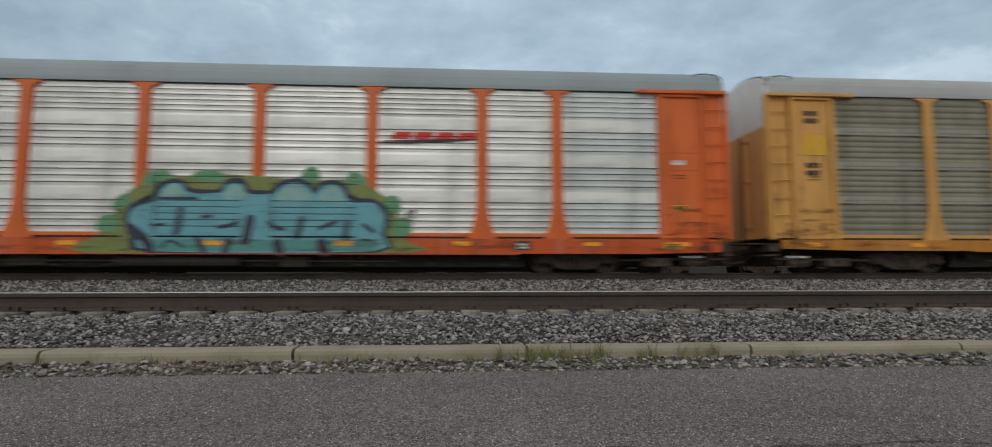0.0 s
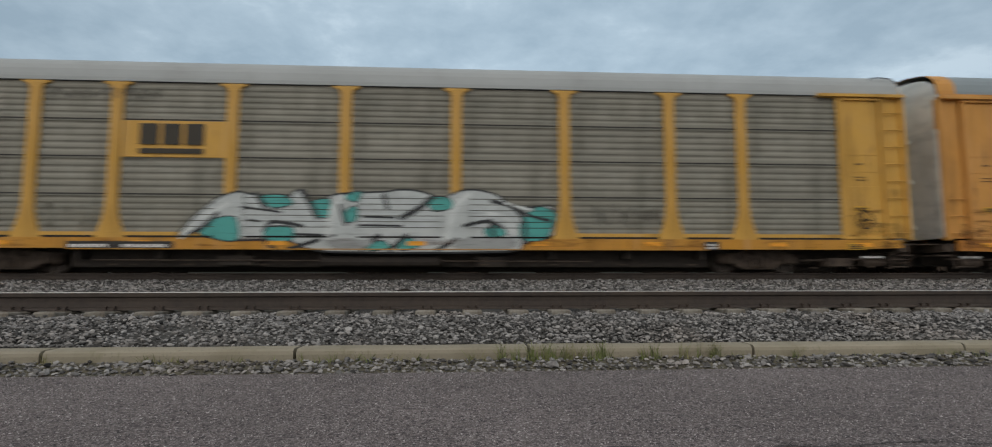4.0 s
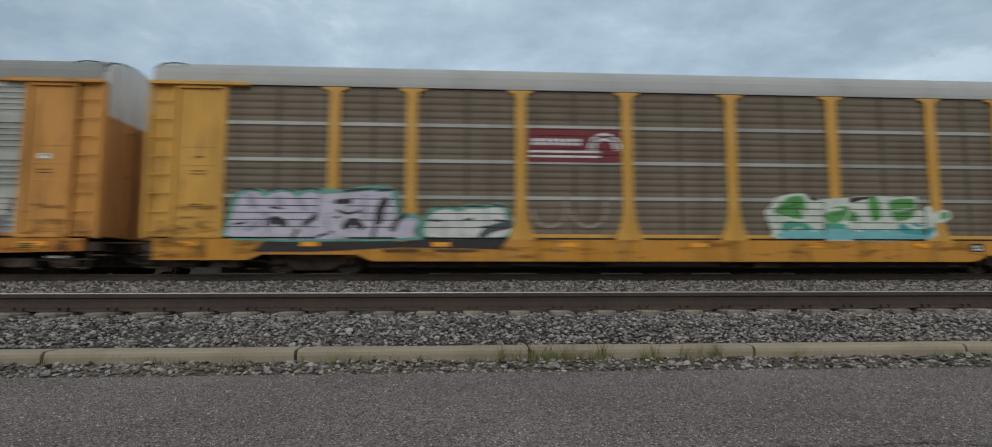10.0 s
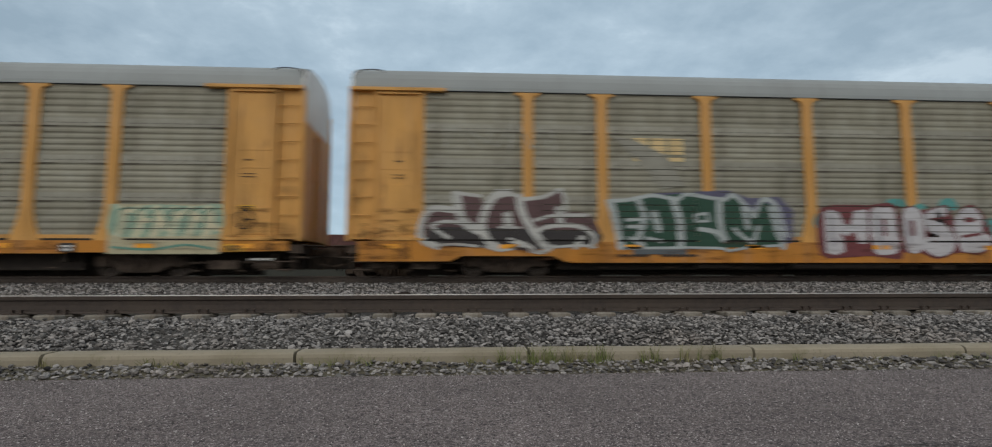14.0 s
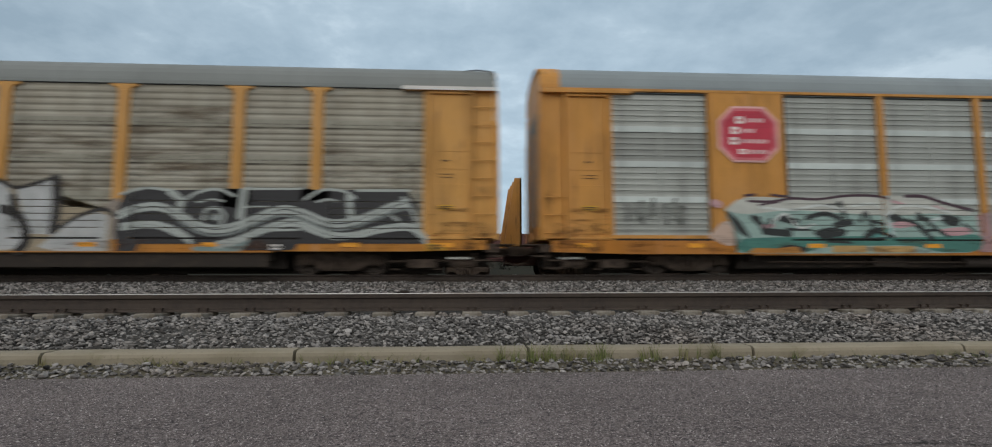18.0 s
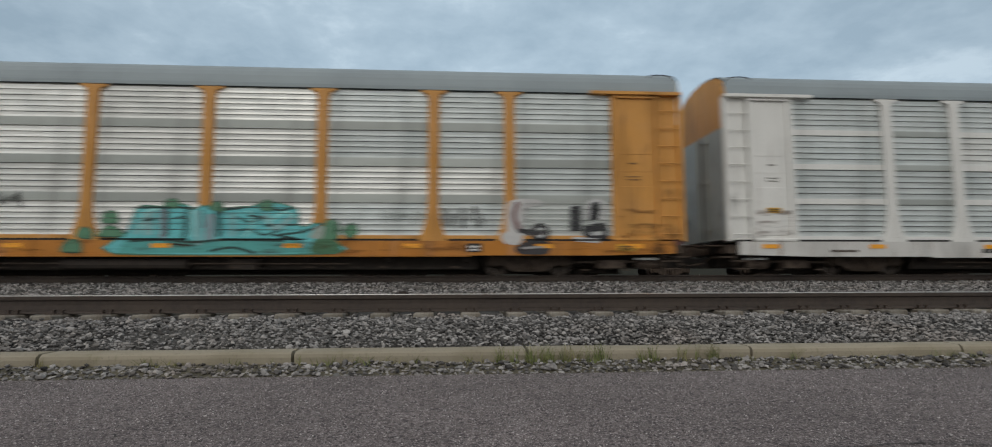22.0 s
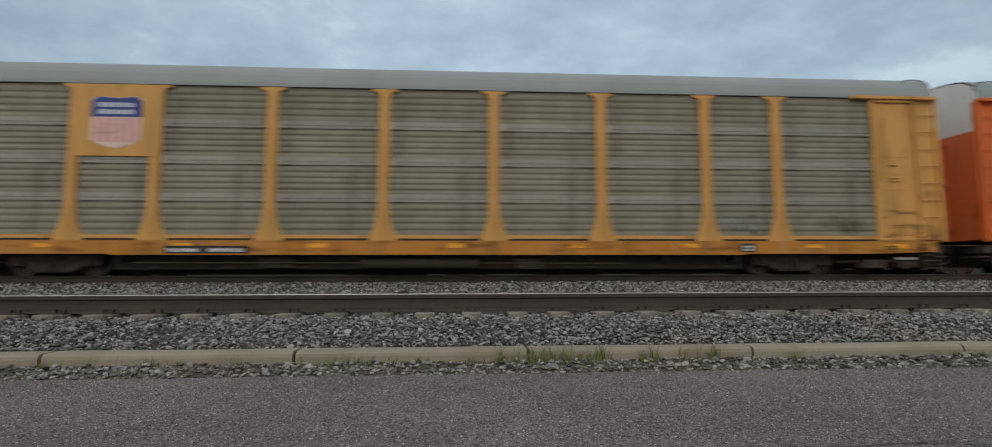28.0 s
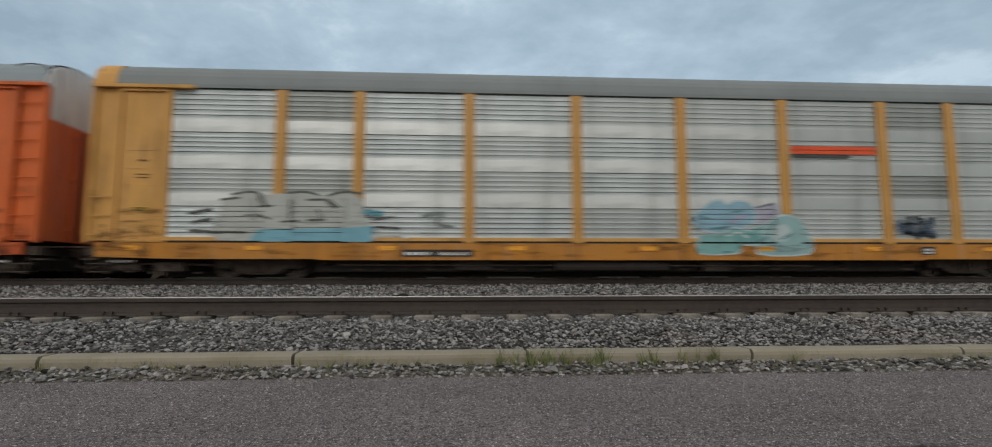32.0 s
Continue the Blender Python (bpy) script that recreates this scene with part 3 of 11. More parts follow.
        for y in (-(yb - ya) / 2, (yb - ya) / 2):
            box(bm, -0.085, 0.085, y - 0.17, y + 0.17, -0.012, 0.006)
            for s in (-1, 1):
                for x in (-0.045, 0.045):
                    tube(bm, (x, y + s * 0.088, 0.0), (x, y + s * 0.088, 0.042), 0.011, 6)
                    box(bm, x - 0.013, x + 0.013, y + s * 0.088 - 0.02, y + s * 0.088 + 0.02, 0.030, 0.044)
    plate = made(plate_fill, "tie_plate", M["spike"])
    for k in range(-half_count, half_count + 1):
        m = pose(first + k * pitch + 0.012 * math.sin(k * 2.3), mid, z, tilt, 0, 0.5 * math.sin(k * 1.7))
        part("tie", tie, root, at=m)
        part("tie_plate", plate, root, at=m)

    def rest(bm):
        for s in (-1, 1):
            for k in range(half_count + 1, half_count + 500):
                x = first + s * k * pitch
                box(bm, x - 0.104, x + 0.104, mid - 1.29, mid + 1.29, z - 0.18, z - 0.012)
    tagged(part("ties_beyond", made(rest, "ties_beyond", M["tie"]), root), kind="stuff")
    return root


# ---- the train ----
L, V, X0 = 28.74, 13.125, 7.824      # coupled length, speed, and where the first coupling stands at the start
POSTS = (-9.14, -7.15, -4.29, -1.43, 1.43, 4.29, 7.15, 9.14)
EDGE, END = 11.87, 13.82             # outer edge of the panels, end of the body
FACE, SKIN = -1.50, -1.435           # plane of the posts and of the panels
SILL0, SILL1, BASE, TOP = 0.50, 0.885, 1.03, 4.86
ZS = (1.03, 1.985, 2.94, 3.895, 4.86)  # the four sheets of a panel
WHEEL = 0.356


def corrugated(x0, x1, z0, z1, pitch, mat, depth=0.038):
    """One sheet of a side panel with its folded louvres: flat ribs with narrow dark slots between."""
    # bright sheets get their slot shade painted on the slot's back face
    open_ = mat.name in ("galvanised_sheet", "weathered_zinc_sheet")
    soft = mat.name in ("soot_stained_sheet", "olive_stained_sheet", "scoured_sheet", "grimy_green_sheet", "brown_stained_sheet")
    def build():
        def fill(bm):
            n = max(1, round((z1 - z0) / pitch))
            p = (z1 - z0) / n
            pts = [(0.0, z0)]
            for k in range(n):
                z = z0 + k * p
                if soft:
                    pts += [(0.001, z + p * 0.30), (0.006, z + p * 0.44), (0.016, z + p * 0.58), (0.019, z + p * 0.72), (0.013, z + p * 0.86), (0.003, z + p * 0.96), (0.0, z + p)]
                    continue
                d = depth if open_ else 0.03
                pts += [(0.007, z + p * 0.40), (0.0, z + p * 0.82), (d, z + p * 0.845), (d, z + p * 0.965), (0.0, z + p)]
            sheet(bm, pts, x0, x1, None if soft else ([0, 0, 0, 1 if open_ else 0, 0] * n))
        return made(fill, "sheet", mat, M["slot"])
    return shared(("sheet", round(x1 - x0, 3), z0, z1, pitch, mat.name), build)


def post_mesh(mat, flare, cap):
    def build():
        w = 0.14
        def fill(bm):
            pts = [(-w, 1.80), (-w, 4.66), (-w - 0.04, 4.77)] if cap else [(-w, 1.80), (-w, TOP)]
            if cap:
                pts += [(-w - 0.19, 4.81), (-w - 0.19, TOP)]
            low = [(-w, 1.80), (-w - 0.03, 1.50), (-w - 0.10, 1.22), (-w - 0.22, 0.90), (-w - 0.22, 0.64)] if flare else [(-w, SILL1 + 0.01)]
            left = low[::-1] + pts[1 if flare else 1:]
            right = [(-x, z) for x, z in left[::-1]]
            prism(bm, left + right, FACE, SKIN + 0.05)
            prism(bm, [(-0.045, 1.0), (0.045, 1.0), (0.045, 4.7), (-0.045, 4.7)], FACE - 0.012, FACE)
        return made(fill, "post", mat, bevel=0.006)
    return shared(("post", mat.name, flare, cap), build)


def bars(root, x, z, w, h, rows, mat, plane=FACE - 0.006, name="stencil", seed=0, label="", gap=0.35):
    """Rows of short bars: lettering too small to read, and pale bits of rigging under the ends."""
    rng = random.Random(seed)
    def fill(bm):
        rh = h / rows
        for r in range(rows):
            x0 = x
            while x0 < x + w - 0.02:
                step = min(rng.uniform(0.5, 1.1) * rh, x + w - x0)
                box(bm, x0, x0 + step * 0.78, plane, plane + 0.004, z + r * rh, z + r * rh + rh * (1 - gap))
                x0 += step
    return tagged(part(name, made(fill, name, mat), root, label), kind="stuff")


def plate(root, name, x0, x1, z0, z1, mat, plane=FACE - 0.008, label=""):
    return part(name, made(lambda bm: box(bm, x0, x1, plane, plane + 0.006, z0, z1), name, mat), root, label)


def wheelset_mesh():
    def build():
        def fill(bm):
            for s in (-1, 1):
                y = s * 0.7175
                rings = ((y - s * 0.03, WHEEL + 0.026), (y, WHEEL + 0.024), (y + s * 0.012, WHEEL), (y + s * 0.10, WHEEL - 0.004), (y + s * 0.10, WHEEL - 0.045), (y + s * 0.05, WHEEL - 0.07),
                         (y + s * 0.04, 0.15), (y + s * 0.10, 0.12), (y + s * 0.11, 0.075))
                bm2 = [(a, r) for a, r in rings]
                lathe(bm, bm2, 28)
                for k in range(6):
                    a = k * math.pi / 3
                    c, d = math.cos(a), math.sin(a)
                    tube(bm, (c * 0.15, y + s * 0.05, d * 0.15), (c * 0.28, y + s * 0.055, d * 0.28), 0.02, 5)
            tube(bm, (0, -0.93, 0), (0, 0.93, 0), 0.07, 12)
        return made(fill, "wheelset", M["wheel"])
    return shared("wheelset", build)


def truck_frame_mesh():
    def build():
        def fill(bm):
            for s in (-1, 1):
                y0, y1 = s * 0.88, s * 1.02
                # cast side frame: an arch from axle box to axle box with a spring window
                pts = [(-1.13, 0.50), (-1.13, 0.30), (-0.98, 0.22), (-0.72, 0.26), (-0.42, 0.10), (0.42, 0.10), (0.72, 0.26), (0.98, 0.22), (1.13, 0.30), (1.13, 0.50), (0.62, 0.56), (0.40, 0.62),
                       (-0.40, 0.62), (-0.62, 0.56)]
                prism(bm, pts, y0, y1)
                for x in (-0.86, 0.86):
                    box(bm, x - 0.12, x + 0.12, min(s * 1.02, s * 1.10), max(s * 1.02, s * 1.10), 0.26, 0.48)
                    tube(bm, (x, s * 1.10, 0.36), (x, s * 1.13, 0.36), 0.09, 10)
                for k in (-1, 0, 1):
                    tube(bm, (k * 0.13, s * 1.05, 0.16), (k * 0.13, s * 1.05, 0.42), 0.055, 8)
                box(bm, -0.34, 0.34, min(s * 1.0, s * 1.08), max(s * 1.0, s * 1.08), 0.42, 0.52)
            box(bm, -0.22, 0.22, -1.05, 1.05, 0.36, 0.56)
            for x in (-0.42, 0.42):
                box(bm, x - 0.06, x + 0.06, -0.95, 0.95, 0.30, 0.40)
        return made(fill, "truck_frame", M["truck"])
    return shared("truck", build)


ROOF = ((-1.475, 4.885), (-1.475, 4.985), (-1.462, 5.06), (-1.43, 5.20), (-1.36, 5.33), (-1.25, 5.44), (-1.12, 5.53), (-0.80, 5.62), (-0.40, 5.69), (0, 5.715))


def roof(root, mat, seams, cap, lift=0.0):
    """The curved roof with its standing seams; some cars have the last half metre in the body's colour, others a grab hoop."""
    pts = list(ROOF) + [(-y, z) for y, z in ROOF[-2::-1]]
    a, b = -END + 0.08, END - 0.08
    ro = part("roof", shared(("roof", mat.name), lambda: made(lambda bm: sheet(bm, pts, a, b), "roof", mat)), root, at=pose(0, 0, lift))
    rib = [(y * 1.002, z + 0.004) for y, z in pts[2:-2]]
    for k in range(1, seams):
        part("roof_seam", shared(("seam", mat.name), lambda: made(lambda bm: sheet(bm, rib, -0.012, 0.012), "roof_seam", mat)), ro, at=pose(a + (b - a) * k / seams, 0, 0))
    def hoop(bm):
        line = [(-0.85, 5.42), (-0.80, 5.475), (-0.55, 5.50), (-0.25, 5.47), (-0.10, 5.38), (-0.06, 5.22)]
        for p, q in zip(line, line[1:]):
            tube(bm, (p[0], -1.38, p[1] - 0.04), (q[0], -1.38, q[1] - 0.04), 0.015, 6)
    for s in (-1, 1):
        turn = pose(s * END, 0, 0, 0, 0, 0) if s > 0 else Matrix.Translation((-END, 0, 0)) @ Matrix.Diagonal((-1, 1, 1, 1))
        if cap:
            over = [(y * 1.008, z + 0.014) for y, z in pts]
            part("roof_cap", shared(("roofcap", cap.name), lambda: made(lambda bm: sheet(bm, over, -0.55, 0.0), "roof_cap", cap)), ro, at=pose(s * END + (0.55 if s < 0 else 0), 0, 0))
        else:
            part("grab_hoop", shared(("hoop", s), lambda: made(lambda bm: (hoop(bm), bmesh.ops.transform(bm, matrix=turn, verts=bm.verts)), "grab_hoop", M["dark"])), ro, "dark bent grab hoop")


def end_wall(root, body, upper, sign, wide):
    """The end: doors with ribs below, a pale hood above."""
    x, xi = sign * (END - 0.02), sign * (END - 0.12)
    def piece(name, a, b, y0, y1, z0, z1, parent):
        return part(name, shared((name, body.name, sign, y0, z0), lambda: made(lambda bm: box(bm, min(a, b), max(a, b), y0, y1, z0, z1), name, body, bevel=0.006)), parent)
    wall = piece("end_wall", x, xi, -1.44, 1.44, 0.95, 4.05, root)
    for y in (-1.40, -0.30, 0.18, 1.28):
        piece("door_stile", x, x + sign * 0.05, y, y + 0.12, 0.98, 4.02, wall)
    if wide:
        part("end_panel", shared(("endpanel", sign), lambda: made(lambda bm: box(bm, min(x, x + sign * 0.03), max(x, x + sign * 0.03), -1.0, 1.0, 1.3, 4.4), "end_panel", M["steel_grime"])), wall, "dark grey steel panel in the end door")
    else:
        part("door_seam", shared(("endseam", sign), lambda: made(lambda bm: box(bm, min(x, x + sign * 0.012), max(x, x + sign * 0.012), -0.035, 0.035, 1.0, 4.0), "door_seam", M["gap"])), wall, "dark seam between the end doors")
    grime = [(x + sign * 0.062, y, z) for y, z in ((-1.43, 0.96), (1.43, 0.96), (1.43, 2.5), (-1.43, 2.5))]
    part("stain", shared(("endgrime", sign), lambda: made(lambda bm: bm.faces.new([bm.verts.new(c) for c in grime]), "stain", M["soot_wash"])), wall, "black soot smears")
    for z in (1.25, 2.6, 3.8):
        piece("hinge", x, x + sign * 0.06, -0.42, -0.18, z, z + 0.12, wall)
    hood = [(-1.44, 4.055), (-1.44, 5.0), (-1.34, 5.30), (-1.05, 5.51), (-0.55, 5.62), (0, 5.66), (0.55, 5.62), (1.05, 5.51), (1.34, 5.30), (1.44, 5.0), (1.44, 4.055)]
    part("hood", shared(("hood", upper.name, sign), lambda: made(lambda bm: prism(bm, hood, x, xi, "x"), "hood", upper)), root, "stained roof hood over the end doors")


def corner(root, mat, sign, at, rungs):
    """The corner section between the last panel and the body's end: a plate, its stiles, a cap rail and the ladder bay."""
    s, top = sign, TOP
    def piece(name, x0, x1, y0, y1, z0, z1, parent, bevel=0.008):
        me = shared((name, mat.name, s, x0, z0), lambda: made(lambda bm: box(bm, min(s * x0, s * x1), max(s * x0, s * x1), y0, y1, z0, z1), name, mat, bevel=bevel))
        return part(name, me, parent, at=at if parent is root else None)
    p = piece("corner_panel", EDGE + 0.16, END - 0.72, SKIN - 0.02, SKIN + 0.04, SILL1, top, root)
    piece("stile", EDGE, EDGE + 0.15, FACE, SKIN + 0.05, SILL1, top, p)
    piece("stile", END - 0.74, END - 0.66, FACE - 0.03, SKIN + 0.05, SILL1 + 0.05, top, p)
    piece("ladder_back", END - 0.64, END - 0.10, SKIN + 0.02, SKIN + 0.06, SILL1 + 0.05, top, p)
    piece("stile", END - 0.10, END, FACE - 0.01, SKIN + 0.12, SILL1, top, p)
    piece("cap_rail", EDGE - 0.55, END - 0.02, FACE - 0.085, SKIN + 0.05, top - 0.03, top + 0.06, p)
    piece("cap_flap", EDGE + 0.1, END - 0.75, FACE - 0.02, SKIN, top - 0.11, top - 0.03, p)
    for z in (2.75, 3.22):
        piece("seam", EDGE + 0.30, END - 0.80, SKIN - 0.028, SKIN - 0.02, z, z + 0.035, p, 0.0)
    piece("hatch", EDGE + 0.26, END - 0.86, SKIN - 0.034, SKIN - 0.02, 1.05, 2.35, p)
    piece("foot_step", EDGE + 0.02, END - 0.70, FACE - 0.02, SKIN, 0.90, 0.97, p)
    for k in range(rungs):
        part("rung", rung_mesh(mat), p, at=pose(s * (END - 0.37), SKIN, 1.08 + k * 0.475))


def rung_mesh(mat):
    return shared(("rung", mat.name), lambda: made(lambda bm: (tube(bm, (-0.26, -0.055, 0), (0.26, -0.055, 0), 0.014), tube(bm, (-0.26, -0.055, 0), (-0.26, 0.03, 0), 0.014), tube(bm, (0.26, -0.055, 0), (0.26, 0.03, 0), 0.014)),
                                                     "rung", mat))


def sill_mesh(mat, low):
    """The deep side sill; the deepest ones are cut away over the trucks."""
    def build():
        def fill(bm):
            half = [(END - 0.3, low + 0.05), (EDGE - 0.4, low)]
            if low < 0.4:
                half = [(END - 0.3, low), (11.2, low), (10.9, low + 0.14), (8.5, low + 0.14), (8.2, low)]
            pts = [(-END + 0.3, SILL1), (END - 0.3, SILL1)] + half + [(-x, z) for x, z in half[::-1]]
            prism(bm, pts, FACE - 0.002, FACE + 0.10)
            box(bm, -8.1, 8.1, FACE - 0.03, FACE, low - 0.03, low - 0.005)
            # near-black strip painted in as the shade between sill and panels
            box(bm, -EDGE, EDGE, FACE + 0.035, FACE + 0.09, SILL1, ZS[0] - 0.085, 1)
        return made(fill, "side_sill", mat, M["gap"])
    return shared(("sill", mat.name, low), build)


def underframe_mesh():
    def build():
        def fill(bm):
            box(bm, -END + 0.4, END - 0.4, -1.38, 1.38, 0.82, 0.90)
            box(bm, -END + 0.2, END - 0.2, -0.35, 0.35, 0.22, 0.82)
            box(bm, -12.4, 12.4, -0.20, 0.20, 0.03, 0.22)
            box(bm, -8.3, 8.3, -0.98, -0.90, 0.16, 0.80)
            box(bm, -8.3, 8.3, 1.20, 1.28, 0.14, 0.80)
            for x in range(-8, 9, 2):
                box(bm, x - 0.06, x + 0.06, -1.3, 1.3, 0.36, 0.80)
            tube(bm, (-7.6, -1.30, 0.33), (5.0, -1.30, 0.30), 0.018, 6, 1)
            for k in range(26):
                x = -7.9 + k * 0.62
                box(bm, x, x + 0.16 + 0.1 * math.sin(k * 2.1), -1.31, -1.28, 0.20, 0.235, 1 if k % 3 else 0)
            tube(bm, (-2.0, -1.24, 0.30), (1.0, -1.24, 0.30), 0.14, 10)
            box(bm, 2.0, 2.7, -1.30, -0.9, 0.16, 0.42)
            box(bm, -4.6, -3.7, -1.28, -0.9, 0.20, 0.44)
        return made(fill, "underframe", M["dark"], M["truck"])
    return shared("underframe", build)


def coupler_mesh(sign):
    def build():
        def fill(bm):
            s = sign
            def b(x0, x1, *r):
                box(bm, min(s * x0, s * x1), max(s * x0, s * x1), *r)
            b(END - 0.6, L / 2 - 0.16, -0.09, 0.09, 0.56, 0.74)
            b(L / 2 - 0.26, L / 2 + 0.02, -0.17, 0.10, 0.52, 0.80)
            b(END - 0.35, END - 0.02, -1.35, 1.35, 0.58, 0.80)
            b(END - 0.25, END + 0.12, -1.30, -0.72, 0.46, 0.50)
            tube(bm, (s * (END - 0.1), -0.45, 0.62), (s * (END + 0.25), -0.38, 0.32), 0.028, 6)
            tube(bm, (s * (END + 0.25), -0.38, 0.32), (s * (L / 2), -0.30, 0.26), 0.028, 6)
            tube(bm, (s * (END - 0.05), -1.36, 0.66), (s * (END - 0.05), -0.5, 0.60), 0.018, 6)
            # stirrup step under the corner, platform, trainline and rigging
            for x in (END - 0.62, END - 0.16):
                tube(bm, (s * x, -1.47, 0.56), (s * x, -1.47, 0.16), 0.016, 6)
            for z in (0.16, 0.36):
                tube(bm, (s * (END - 0.62), -1.47, z), (s * (END - 0.16), -1.47, z), 0.016, 6)
            b(END - 0.9, L / 2 - 0.08, -1.12, -0.30, 0.78, 0.81)
            tube(bm, (s * 10.9, -1.15, 0.34), (s * (END - 0.2), -1.12, 0.38), 0.03, 6)
            b(11.5, 12.2, -1.26, -0.9, 0.18, 0.40)
            tube(bm, (s * 12.6, -1.1, 0.28), (s * 13.2, -1.1, 0.28), 0.11, 10)
            for k in range(5):
                b(11.1 + k * 0.55, 11.24 + k * 0.55, -1.20, -1.16, 0.12 + 0.03 * (k % 2), 0.16 + 0.03 * (k % 2))
        return made(fill, "coupler", M["truck"])
    return shared(("coupler", sign), build)


SHEET = {"S": "steel", "B": "steel_blue", "M": "steel_mid", "D": "steel_dim"}


def rack_car(i, look_):
    """An enclosed car carrier on its flat car. Its space: x along the train, y across, z from the rail tops."""
    body, sheets, strip, top = look_["body"], look_["sheets"], look_["strip"], look_["roof"]
    root = new("autorack_car")
    tagged(root, look_["label"], "freight car", "coupled cars of the passing train")
    paint_ = M[body]
    kind = look_.get("kind", "posts")
    spans = [(-EDGE, POSTS[0] - 0.14)] + [(a + 0.14, b - 0.14) for a, b in zip(POSTS, POSTS[1:])] + [(POSTS[-1] + 0.14, EDGE)]
    solid = look_.get("solid", ())
    pitch, half = look_.get("pitch", 0.150), look_.get("half", 0.10)
    pattern, seam = look_.get("pattern"), look_.get("seam")
    for n, (a, b) in enumerate(spans):
        w = b - a
        if n in solid:
            continue
        # backing sheet coloured near black, as the shade behind the louvres
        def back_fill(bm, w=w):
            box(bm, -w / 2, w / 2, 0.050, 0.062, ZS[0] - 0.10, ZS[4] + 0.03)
        belt = look_.get("belts", {}).get(n, strip)
        def band_fill(bm, w=w):
            box(bm, -w / 2 + 0.01, w / 2 - 0.01, -0.012, 0.03, -half, half)
            if strip == "gap":
                box(bm, -w / 2 + 0.01, w / 2 - 0.01, -0.016, -0.011, -0.018, 0.016, 1)
            if strip == "dirty_band":
                for k in range(int(w / 0.27)):
                    x = -w / 2 + 0.2 + k * 0.27
                    box(bm, x, x + 0.13, -0.020, -0.012, -0.030, -0.008, 1)
                for s in (-1, 1):
                    box(bm, min(s * w / 2 - s * 0.02, s * (w / 2 - 0.42)), max(s * w / 2 - s * 0.02, s * (w / 2 - 0.42)), -0.022, -0.012, -half - 0.012, -half + 0.006, 1)
        def foot_fill(bm, w=w):
            box(bm, -w / 2, w / 2, -0.045, 0.035, ZS[0] - 0.09, ZS[0])
        for side in (1, -1):
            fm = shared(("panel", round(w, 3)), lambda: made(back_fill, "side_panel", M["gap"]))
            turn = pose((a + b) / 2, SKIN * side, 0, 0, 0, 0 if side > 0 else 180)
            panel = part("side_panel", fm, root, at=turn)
            if side < 0:
                part("sheet", corrugated(-w / 2, w / 2, ZS[0], ZS[4], pitch, M[sheets]), panel)
                continue
            st = part("stain", shared(("streaks", round(w, 3)), lambda: made(lambda bm: bm.faces.new([bm.verts.new(c) for c in ((-w / 2 + 0.02, -0.0135, ZS[0]), (w / 2 - 0.02, -0.0135, ZS[0]), (w / 2 - 0.02, -0.0135, ZS[4]), (-w / 2 + 0.02, -0.0135, ZS[4]))]), "stain", M["streak_wash"])), panel)
            st.visible_shadow = False
            for z in ZS[1:4]:
                part("band", shared(("band", round(w, 3), belt, sheets, half), lambda: made(band_fill, "band", M[belt if belt != "gap" else sheets], M["joint"] if belt != "gap" else M["gap"])), panel, at=pose(0, 0, z))
            part("foot_rail", shared(("foot", round(w, 3), body), lambda: made(foot_fill, "foot_rail", paint_)), panel)
            if seam:
                part("joint_strip", shared(("joint", seam), lambda: made(lambda bm: box(bm, -0.045, 0.045, -0.010, 0.01, ZS[0], ZS[4] - 0.02), "joint_strip", M[seam])), panel)
            for k, (z0, z1) in enumerate(zip(ZS, ZS[1:])):
                lo, hi = z0 + (half if z0 > ZS[0] else 0.0), z1 - (half if z1 < ZS[4] else 0.0)
                mat = SHEET[pattern[n][3 - k]] if pattern else sheets
                part("sheet", corrugated(-w / 2, w / 2, lo, hi, pitch, M[mat]), panel)
    for side in (1, -1):
        m = pose(0, 0, 0, 0, 0, 0 if side > 0 else 180)
        if kind == "framed":
            for x in POSTS[2:6]:
                pm = shared(("flatpost", body), lambda: made(lambda bm: box(bm, -0.10, 0.10, FACE + 0.02, SKIN + 0.05, SILL1, TOP + 0.08), "post", paint_, bevel=0.01))
                part("post", pm, root, at=m @ pose(x, 0, 0))
            for x0, x1 in ((-9.22, -7.10), (7.10, 9.22)):
                w = (x1 - x0) / 2
                pm = shared(("wide", body), lambda: made(lambda bm: box(bm, -w, w, FACE + 0.02, SKIN + 0.05, SILL1, TOP + 0.08), "solid_panel", paint_, bevel=0.008))
                sp = part("solid_panel", pm, root, at=m @ pose((x0 + x1) / 2, 0, 0))
                for x in (-w + 0.06, 0.0, w - 0.06):
                    part("rib", shared(("widerib", body), lambda: made(lambda bm: box(bm, -0.03, 0.03, FACE + 0.005, FACE + 0.03, SILL1 + 0.05, TOP), "rib", paint_)), sp, at=pose(x, 0, 0))
            def header(bm):
                box(bm, -END + 0.1, END - 0.1, FACE + 0.01, SKIN + 0.05, TOP + 0.065, TOP + 0.135)
            part("header", shared(("header", body), lambda: made(header, "header", paint_)), root, at=m)
        else:
            for x in POSTS:
                part("post", post_mesh(paint_, kind == "posts", kind == "posts"), root, at=m @ pose(x, 0, 0))
        part("side_sill", sill_mesh(M[body + "_sill"], LOWS[i]), root, at=m)
        for s in (-1, 1):
            corner(root, M[look_.get("corner", body)], s, m, 8 if kind == "posts" else 3)
    for s in (-1, 1):
        end_wall(root, M[look_.get("end", body)], M[look_.get("hood", "grime_white")], s, look_.get("wide_end", False))
        part("coupler", coupler_mesh(s), root)
        truck = part("truck", truck_frame_mesh(), root, at=pose(s * 9.70, 0, 0))
